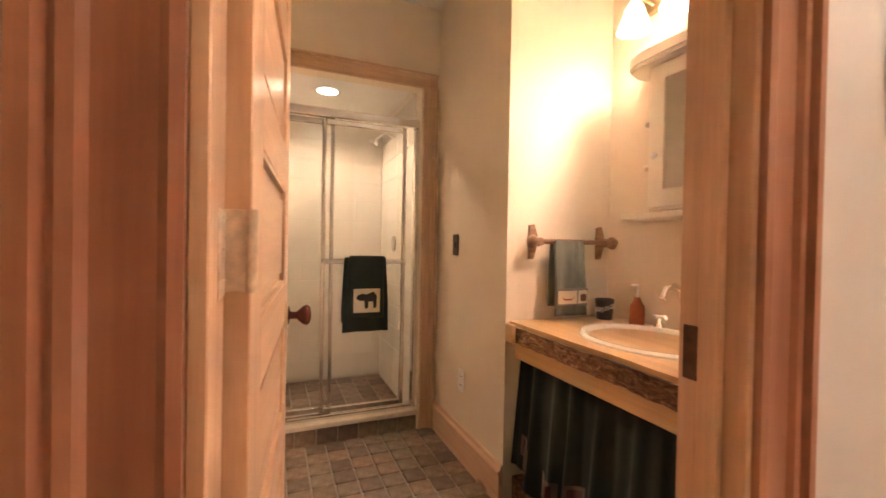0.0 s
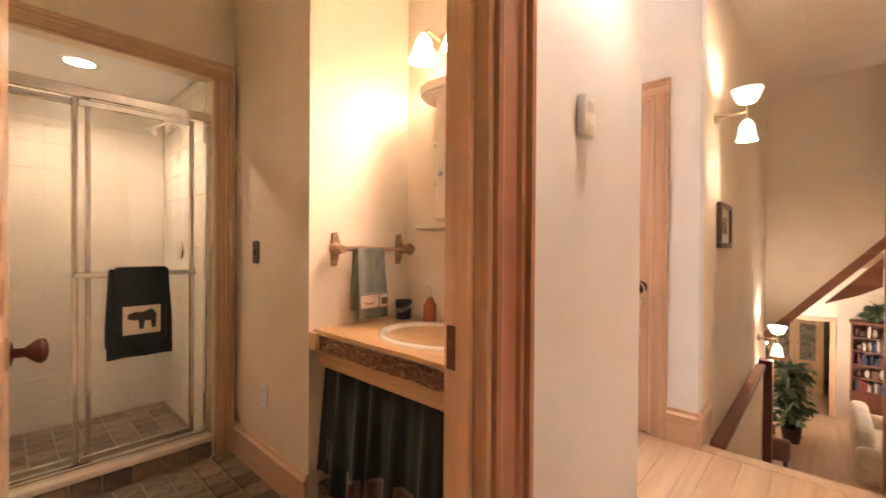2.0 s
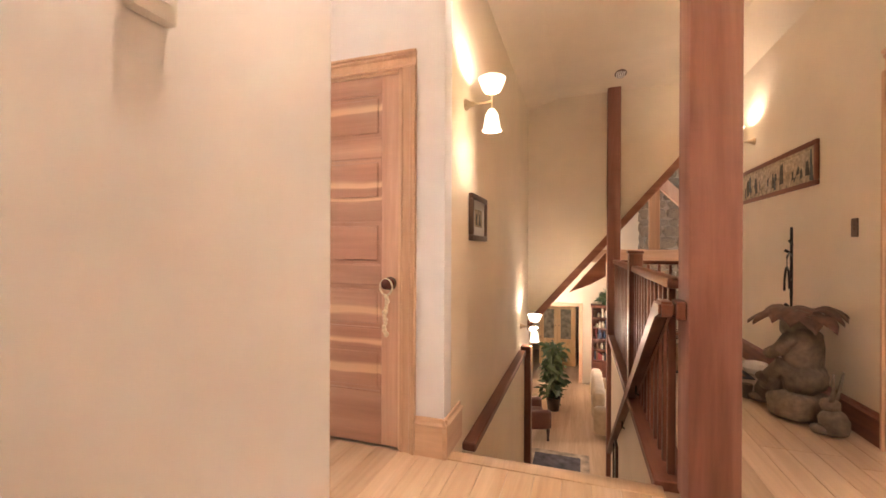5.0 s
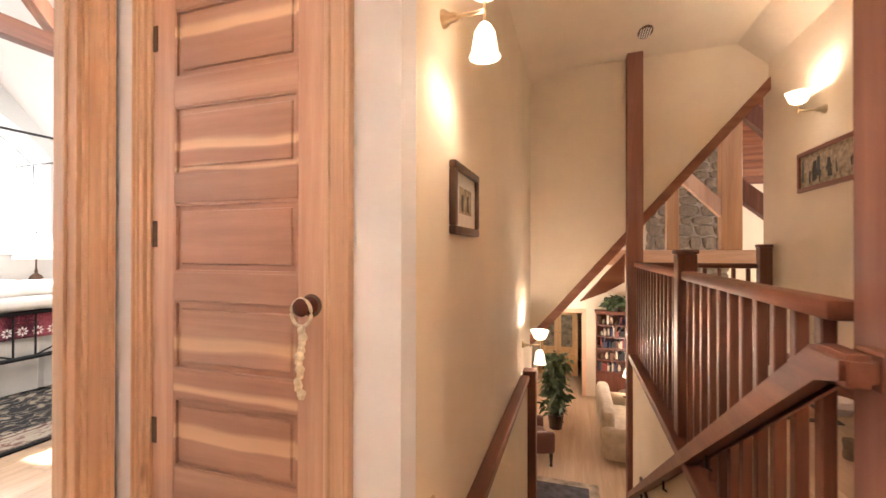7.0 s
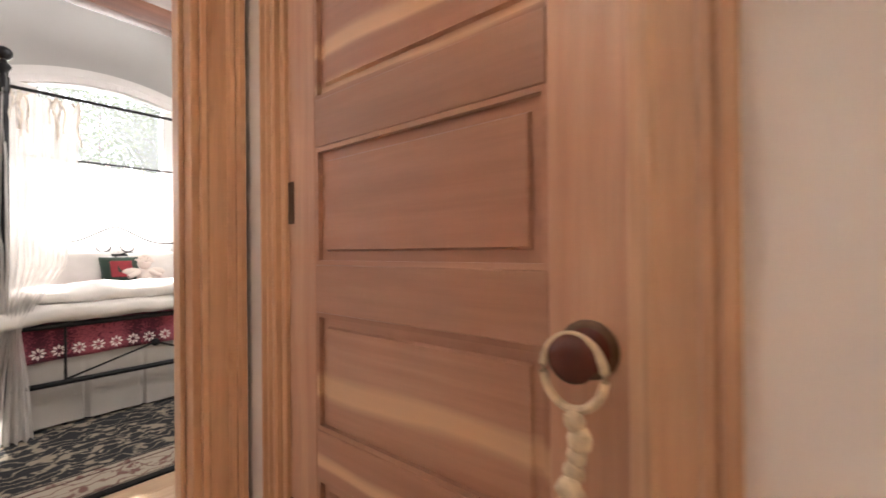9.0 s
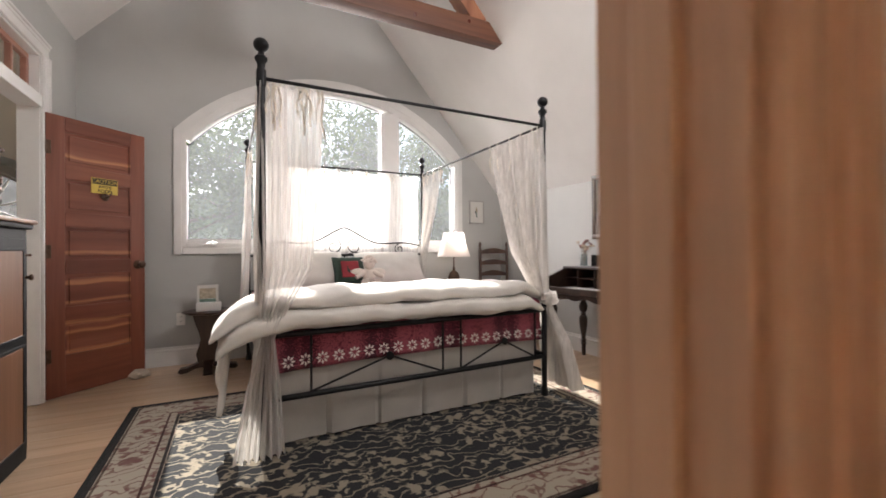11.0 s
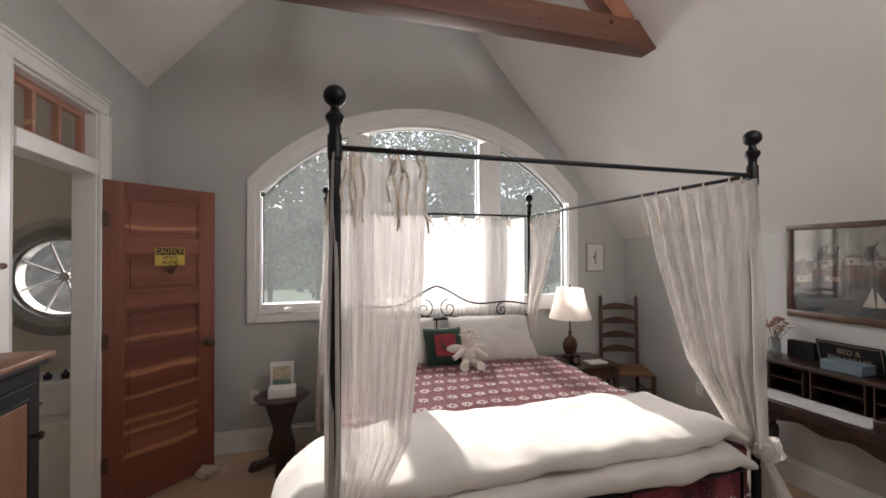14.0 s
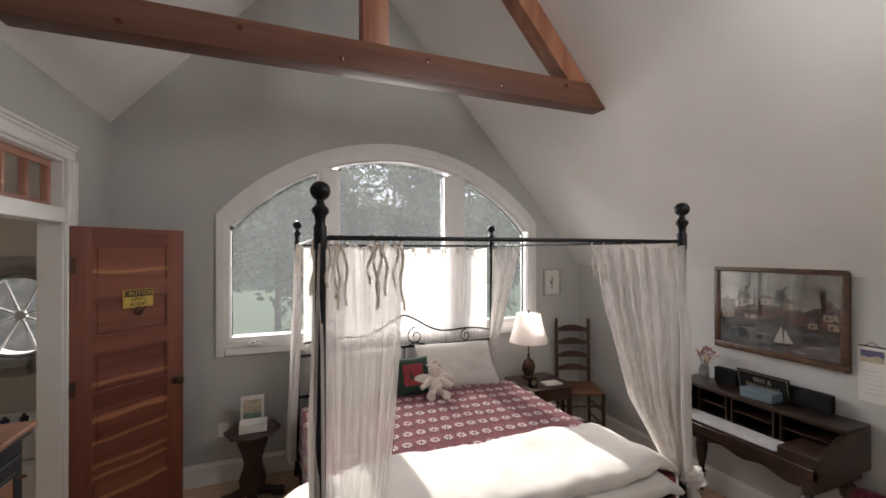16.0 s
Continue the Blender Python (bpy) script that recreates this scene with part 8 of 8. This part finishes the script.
lt = thing("side_table", pose(11.5, -1.25, -2.7), "dark round lamp table by the sofa", "side table")
part("tabletop", lathe([(0, 0.60), (0.30, 0.60), (0.31, 0.615), (0.30, 0.63), (0, 0.63)], 24), DARKWOOD, lt)
part("pedestal", lathe([(0, 0), (0.2, 0), (0.18, 0.03), (0.04, 0.08), (0.03, 0.5), (0.06, 0.6), (0, 0.6)], 16), DARKWOOD, lt)
tl = thing("table_lamp", pose(11.5, -1.25, -2.07), "ceramic table lamp with a lit cream shade", "table lamp")
part("body", lathe([(0, 0), (0.08, 0), (0.10, 0.1), (0.06, 0.22), (0.015, 0.28), (0.012, 0.42), (0, 0.42)], 18), PORCELAIN, tl)
LITSHADE = glow("lit_paper_shade", (1.0, 0.72, 0.42), 0.35, (0.8, 0.7, 0.5))
part("shade", lathe([(0.22, 0.36), (0.13, 0.62), (0.125, 0.62), (0.215, 0.36)], 24), LITSHADE, tl, "lit cream lampshade")
lamp("table_lamp_bulb", "POINT", pose(11.5, -1.25, -1.30), 11, WARM, 0.1)
tor = thing("floor_lamp", pose(11.6, 0.95, -2.7), "brass torchiere with a lit glass bowl", "floor lamp")
part("base", lathe([(0, 0), (0.14, 0), (0.13, 0.02), (0.03, 0.05), (0, 0.05)], 20), BRASS, tor)
part("pole", tube([(0, 0, 0.04), (0, 0, 1.65)], 0.012, 10), BRASS, tor)
part("bowl_shade", lathe([(0.03, 1.62), (0.10, 1.66), (0.15, 1.74), (0.14, 1.74), (0.09, 1.68), (0.02, 1.64)], 22), SHADE, tor)
lamp("floor_lamp_bulb", "POINT", pose(11.6, 0.95, -0.85), 23, WARM, 0.08)
lrug = tagged(part("lower_rug", one(6.9, 8.65, -0.40, 0.70, -2.699, -2.689, 0.003), cloth("rug_cream_wool", (0.36, 0.29, 0.22), 0.95, 200, 0.5)), "cream and navy patterned rug at the foot of the stairs", "rug")
part("rug_field", one(7.05, 8.50, -0.25, 0.55, -2.6888, -2.687), cloth("rug_navy_wool", (0.05, 0.045, 0.06), 0.95, 60, 0.9), lrug)
framed("stair_picture", pose(5.3, -0.599, -1.15, 0, 0, 180), 0.42, 0.55, 0.04, 0.025, "framed picture on the stairwell wall", WALNUT, SKETCH, [(HILLP, [(0.2, 0.2), (0.8, 0.2), (0.8, 0.5), (0.2, 0.6)])])
# stone chimney
ST_A = plain("fieldstone", (0.17, 0.135, 0.10), 0.9, 0, 0.35, 5, 0.5)
chim = thing("stone_chimney", pose(12.2, -3.30, -2.7), "broad fieldstone chimney rising through the great room", "chimney")
part("mortar_core", one(0.05, 0.7, 0.05, 1.55, 0, 7.6), GROUT, chim)
rr = random.Random(8)
z = 0.0
meshes = []
for k in range(8):
    bmk = ball(1.0, (0, 0, 0), None, (1, 1, 1), 10, 0.45, k * 3.1)
    for v in bmk.verts:
        v.co = Vector([math.copysign(abs(c) ** 0.6, c) for c in v.co])
    ob = part("stone", bmk, ST_A, chim)
    meshes.append(ob.data)
    bpy.data.objects.remove(ob)
count = 0
for face in range(2):
    z = 0.0
    while z < 7.5 and count < 290:
        hh = rr.uniform(0.16, 0.30)
        a = 0.0
        end = 1.6 if face == 0 else 0.7
        while a < end:
            w = rr.uniform(0.2, 0.45)
            w = min(w, end - a + 0.05)
            s_ = new("stone", rr.choice(meshes))
            s_.parent = chim
            if face == 0:
                s_.matrix_local = Matrix.LocRotScale((0.05, a + w / 2, z + hh / 2), Euler((0, 0, 0)), (0.05, w * 0.47, hh * 0.47))
            else:
                s_.matrix_local = Matrix.LocRotScale((a + w / 2, 1.55, z + hh / 2), Euler((0, 0, 0)), (w * 0.47, 0.05, hh * 0.47))
            count += 1
            a += w
        z += hh
# timber frame of the great room
fr = thing("timber_frame", pose(8.6, 0, 0), "heavy fir timber frame of the great room", "timber frame", kind="structure")
TIMB_L = wood("pale_fir_timber", (0.38, 0.19, 0.09), (0.50, 0.27, 0.13), (0.60, 0.36, 0.19), 2, 0.5, 0.5, True, 0.1, 0.2)
part("tie_beam", one(-0.1, 0.1, -6.9, 1.7, 0.85, 1.08, 0.01), CASING_Y, fr)
part("post", one(-0.1, 0.1, -2.32, -2.06, 1.08, 5.0, 0.01), TIMB_L, fr)
part("post", one(-0.08, 0.08, -1.52, -1.36, 1.08, 5.0, 0.01), TIMB_L, fr)


def yz_beam(p, q, w, h):
    d = (Vector(q) - Vector(p)).normalized()
    up = Vector((-d.y, d.x)) * h / 2
    p, q = Vector(p), Vector(q)
    return prism(bmesh.new(), [tuple(p - up), tuple(q - up), tuple(q + up), tuple(p + up)], 0, -w / 2, w / 2)


part("brace", yz_beam((-2.15, 1.6), (-1.2, 2.6), 0.12, 0.18), CASING, fr)
part("rafter", yz_beam((-4.2, 1.08), (-1.6, 4.0), 0.16, 0.22), CHERRY, fr)
part("rafter", yz_beam((-0.2, 1.08), (-2.9, 4.2), 0.16, 0.22), CHERRY, fr)
part("rafter", yz_beam((-2.2, 2.05), (-3.3, 1.08), 0.16, 0.24), CHERRY, fr)
RUSTWOOD = wood("rust_boarding_wood", (0.17, 0.055, 0.028), (0.26, 0.095, 0.048), (0.35, 0.15, 0.08), 1, 0.5, 0.5, True, 0.1)
for k in range(13):
    part("gable_board", one(4.24, 4.28, -6.9, 1.7, 2.62 + 0.18 * k, 2.795 + 0.18 * k, 0.004), RUSTWOOD, fr)
# unseen fill lamp by the great room's south wall; no window stands there
lamp("great_room_fill", "AREA", look((9.8, -6.9, 1.0), (9.8, 0, -0.5)), 66, (1.0, 0.88, 0.78), 4.5, 4.0)

# unseen fill lamp added in the room beyond the doorway, brightening the armoire
lamp("far_room_fill", "AREA", look((14.2, 2.9, -0.9), (14.5, 0, -1.6)), 110, (1.0, 0.9, 0.8), 1.6, 1.4)

# ================= outdoors =================
GRASSM = plain("summer_grass", (0.06, 0.10, 0.035), 0.9, 0, 0.4, 3, 0.3)
bm = bmesh.new()
s_ = 900.0
bm.faces.new([bm.verts.new(p) for p in ((-s_, -s_, -3.0), (s_, -s_, -3.0), (s_, s_, -3.0), (-s_, s_, -3.0))])
structure("ground", bm, GRASSM, "summer grass around the house", "ground")
LEAVES, nt, nl, b = material("sunlit_leaves", 0.6)
geo = nt.new("ShaderNodeNewGeometry")
rl_ = ramp(nt, [(0.0, (0.035, 0.06, 0.022)), (0.6, (0.075, 0.12, 0.04)), (1.0, (0.14, 0.19, 0.07))])
nl.new(geo.outputs["Random Per Island"], rl_.inputs[0])
nl.new(rl_.outputs[0], b.inputs["Base Color"])
tl_ = nt.new("ShaderNodeBsdfTranslucent")
nl.new(rl_.outputs[0], tl_.inputs[0])
ms = nt.new("ShaderNodeMixShader")
ms.inputs[0].default_value = 0.4
nl.new(b.outputs[0], ms.inputs[1])
nl.new(tl_.outputs[0], ms.inputs[2])
nl.new(ms.outputs[0], nt["Material Output"].inputs[0])
BARKT = plain("tree_bark", (0.10, 0.075, 0.055), 0.9, 0, 0.4, 12, 0.5)


def tree(x, y, h, spread, seed, leaf=0.30, n_l=5200):
    rr = random.Random(seed)
    t = thing("tree", pose(x, y, -3.0), "broad green deciduous tree in summer leaf", "tree", "trees outside the window")
    bm = tube([(0, 0, 0), (0.1 * rr.uniform(-1, 1), 0, h * 0.35), (0.2 * rr.uniform(-1, 1), 0.1, h * 0.85)], 0.20, 10, None, False, 0.04)
    tips = []
    for i in range(9):
        a, z0 = i * 2.4 + rr.random(), h * rr.uniform(0.25, 0.75)
        r = spread * rr.uniform(0.5, 0.95) * (1.1 - abs(z0 / h - 0.45))
        e = (r * math.cos(a), r * math.sin(a), z0 + r * rr.uniform(0.2, 0.6))
        tube([(0, 0, z0), (e[0] * 0.5, e[1] * 0.5, (z0 + e[2]) / 2 + 0.1), e], 0.06, 6, bm, False, 0.015)
        tips.append(e)
    part("trunk", bm, BARKT, t)
    bm = bmesh.new()
    tips += [(0, 0, h * 0.9), (0.3, 0.2, h * 0.75), (-0.4, 0, h * 0.6)]
    per = n_l // len(tips)
    for i, e in enumerate(tips):
        for k in range(3):
            c = (e[0] + rr.gauss(0, 0.3), e[1] + rr.gauss(0, 0.3), e[2] + rr.gauss(0, 0.3))
            leafy(bm, c, per // 3, (spread * 0.36, spread * 0.36, spread * 0.26), leaf, seed * 50 + i * 3 + k)
    part("crown", bm, LEAVES, t, "", False)["kind"] = "stuff"
    return t


for i, (x, y, h, sp) in enumerate(((3.9, 17.5, 10.6, 3.8), (7.0, 16.0, 9.6, 3.2), (0.4, 20.5, 9.4, 3.6), (10.4, 19.0, 10.6, 3.8), (2.2, 25.0, 12.5, 5.0), (6.6, 24.0, 13.0, 5.0), (-3.6, 24.0, 10.6, 4.4), (13.0, 25.0, 12.0, 4.6), (-8.0, 28.0, 12.0, 5.0), (4.6, 32.0, 15.0, 6.0))):
    tree(x, y, h, sp, i + 1)
for i, (x, y) in enumerate(((1.1, 10.8), (2.4, 11.6), (5.0, 12.0), (6.4, 11.0))):
    t = thing("shrub", pose(x, y, -3.0), "rounded green flowering shrub in the garden", "shrub", "shrubs outside the window")
    part("stems", tube([(0, 0, 0), (0.05, 0, 1.5), (0, 0.1, 2.6)], 0.05, 6, None, False, 0.02), BARKT, t)
    bm = bmesh.new()
    for k in range(7):
        leafy(bm, (0.5 * math.sin(k * 2.1), 0.5 * math.cos(k * 2.1), 0.8 + 0.33 * k), 260, (0.75, 0.75, 0.5), 0.15, 300 + i * 9 + k)
    part("foliage", bm, LEAVES, t, "", False)["kind"] = "stuff"
# wooded hillside behind the garden trees
WOODS, nt, nl, b = material("far_woodland", 0.95)
wn_ = noise_node(nt, nl, coords(nt, nl), 0.55, 8, 0.7)
wr_ = ramp(nt, [(0.30, (0.03, 0.05, 0.022)), (0.5, (0.06, 0.095, 0.035)), (0.72, (0.12, 0.16, 0.065))])
nl.new(wn_.outputs[0], wr_.inputs[0])
nl.new(wr_.outputs[0], b.inputs["Base Color"])
bump(nt, nl, b, wn_.outputs[0], 1.0, 1.2)


def hill_at(u, v):
    x = -90 + 190 * u
    p = Vector((x, 58 + 26 * v, -3.05 + v * (13 + 4 * math.sin(x * 0.05) + 3 * math.sin(x * 0.13 + 1))))
    k = min(1.0, 6 * v)
    return p + Vector((0, 1, 0.8)) * (k * (1.8 * noise.noise(p * 0.35) + 0.9 * noise.noise(p * 0.9)))


structure("backdrop", grid_mesh(hill_at, 190, 34), WOODS, "green wooded hillside beyond the garden", "hillside", True)
# neighbouring shingled roof seen through the round window
SHING = plain("grey_brown_shingle", (0.17, 0.165, 0.155), 0.9, 0, 0.35, 9, 0.4)
nb_ = thing("shingled_roof", pose(0, 7.3, 0), "weathered grey shingled dormer outside the round window", "roof")
part("roof_deck", prism(bmesh.new(), [(0.0, 0.2), (1.4, 2.6), (1.4, 2.5), (0.0, 0.1)], 0, -1.2, 1.1), GROUT, nb_, "", False)
shm = None
for r_ in range(13):
    for c_ in range(9):
        y, z = r_ * 0.105, 0.205 + r_ * 0.18
        if shm is None:
            ob = part("shingle", prism(bmesh.new(), [(-0.01, 0.0), (0.11, 0.205), (0.115, 0.195), (-0.01, -0.02)], 0, 0, 0.245), SHING, nb_, "", False)
            shm = ob.data
        else:
            ob = new("shingle", shm)
            ob.parent = nb_
        ob.matrix_local = pose(-1.15 + c_ * 0.25 + (0.12 if r_ % 2 else 0), y, z)

# ================= floor boards and tiles =================
rr = random.Random(21)
plank_meshes = {}


def plank(parent, x0, x1, y0, y1):
    key = (round(x1 - x0, 3), round(y1 - y0, 3))
    if key not in plank_meshes:
        bmp = one(0, x1 - x0 - 0.0015, 0, y1 - y0 - 0.0015, -0.0175, 0.0)
        bmesh.ops.bevel(bmp, geom=[e for e in bmp.edges if all(v.co.z > -0.001 for v in e.verts)], offset=0.0012, segments=1, affect="EDGES")
        ob = part("plank", bmp, PLANK, parent, "", False)
        plank_meshes[key] = ob.data
    else:
        ob = new("plank", plank_meshes[key])
        ob.parent = parent
    ob.matrix_local = pose(x0, y0, 0)


def lay(parent, x0, x1, y0, y1, w=0.127):
    y = y0
    while y < y1 - 0.004:
        ye = min(y + w, y1)
        x = x0
        first = True
        while x < x1 - 0.004:
            L = rr.choice((0.6, 0.9, 1.2, 1.5, 1.8)) * (rr.choice((0.4, 0.7, 1.0)) if first else 1)
            xe = x + L
            if x1 - xe < 0.35:
                xe = x1
            plank(parent, x, xe, y, ye)
            x, first = xe, False
        y = ye


lay(floor_hall, -1.6, 2.70, SY, HY)
lay(floor_hall, 1.685, 2.71, HY, 1.62)
lay(floor_hall, 1.81, 2.58, 1.62, 1.74)
lay(floor_hall, -0.054, 0.717, HY, 0.55)
lay(floor_hall, 2.80, 6.3, SY, -0.735)
lay(floor_bed, BX0, BX1, BY0, BY1)
SLATE, nt, nl, b = material("slate_tile", 0.5)
info = nt.new("ShaderNodeObjectInfo")
rs = ramp(nt, [(0.0, (0.13, 0.085, 0.06)), (0.35, (0.20, 0.14, 0.10)), (0.65, (0.24, 0.19, 0.14)), (1.0, (0.30, 0.20, 0.13))])
nl.new(info.outputs["Random"], rs.inputs[0])
nn = noise_node(nt, nl, coords(nt, nl), 26, 5)
rn = ramp(nt, [(0.3, (0.6, 0.6, 0.6)), (0.7, (1.2, 1.2, 1.2))])
nl.new(nn.outputs[0], rn.inputs[0])
nl.new(mix(nt, nl, rs.outputs[0], rn.outputs[0], 1.0, "MULTIPLY"), b.inputs["Base Color"])
bump(nt, nl, b, nn.outputs[0], 0.4, 0.006)
tile_mesh = {}


def tile(parent, m, w, h, t=0.011):
    key = (round(w, 3), round(h, 3))
    if key not in tile_mesh:
        bmt = one(0, w, 0, h, 0, t)
        bmesh.ops.bevel(bmt, geom=[e for e in bmt.edges if abs(e.verts[0].co.z - e.verts[1].co.z) > 0.001], offset=0.008, segments=1, affect="EDGES")
        bmesh.ops.bevel(bmt, geom=[e for e in bmt.edges if all(v.co.z > t - 0.001 for v in e.verts)], offset=0.003, segments=1, affect="EDGES")
        ob = part("tile", bmt, SLATE, parent, "", False)
        tile_mesh[key] = ob.data
    else:
        ob = new("tile", tile_mesh[key])
        ob.parent = parent
    ob.matrix_local = m


for i in range(15):
    for j in range(17):
        x, y = -0.135 + 0.103 * i, 0.556 + 0.103 * j
        if x < 0.82 or y < 1.3:
            if x + 0.095 < (0.90 if y > 1.4 else 1.45):
                tile(floor_bath, pose(x, y, -0.004 + rr.uniform(-0.001, 0.001)), 0.095, 0.095)
for i in range(7):
    tile(curb, pose(0.005 + 0.113 * i, 2.306, 0.0, 90), 0.107, 0.09)
for i in range(7):
    for j in range(7):
        tile(sf, pose(0.01 + 0.112 * i, 2.44 + 0.112 * j, 0.05), 0.105, 0.105, 0.006)

# glazed wall tiles of the shower stall
stall = None
for wall_i, (cols, place) in enumerate(((4, lambda i, z: pose(0.004 + 0.198 * i, 3.25, z, 90)), (4, lambda i, z: pose(0.0, 2.41 + 0.198 * i, z, 90, 0, 90)), (4, lambda i, z: pose(0.80, 2.41 + 0.198 * (i + 1), z, 90, 0, -90)))):
    for i in range(cols):
        for j in range(13):
            z = 0.06 + 0.151 * j
            if stall is None:
                ob = part("tile", one(0, 0.195, 0, 0.148, 0, 0.005, 0.0015), SHOWERWHITE, wall_shower, "", False)
                stall = ob.data
            else:
                ob = new("tile", stall)
                ob.parent = wall_shower
            ob.matrix_local = place(i, z)

# globe and lamp added out of view to give the small bath its glow
ens = thing("unseen_ceiling_globe", pose(-0.2, 4.9, 2.84), "unseen ceiling globe added for the warm glow in the small bath", "ceiling light")
part("globe", ball(0.09, (0, 0, -0.08), None, (1, 1, 0.8), 18), SHADE, ens)
lamp("globe_lamp", "POINT", pose(-0.2, 4.9, 2.62), 1.8, (1, 0.90, 0.80), 0.06)
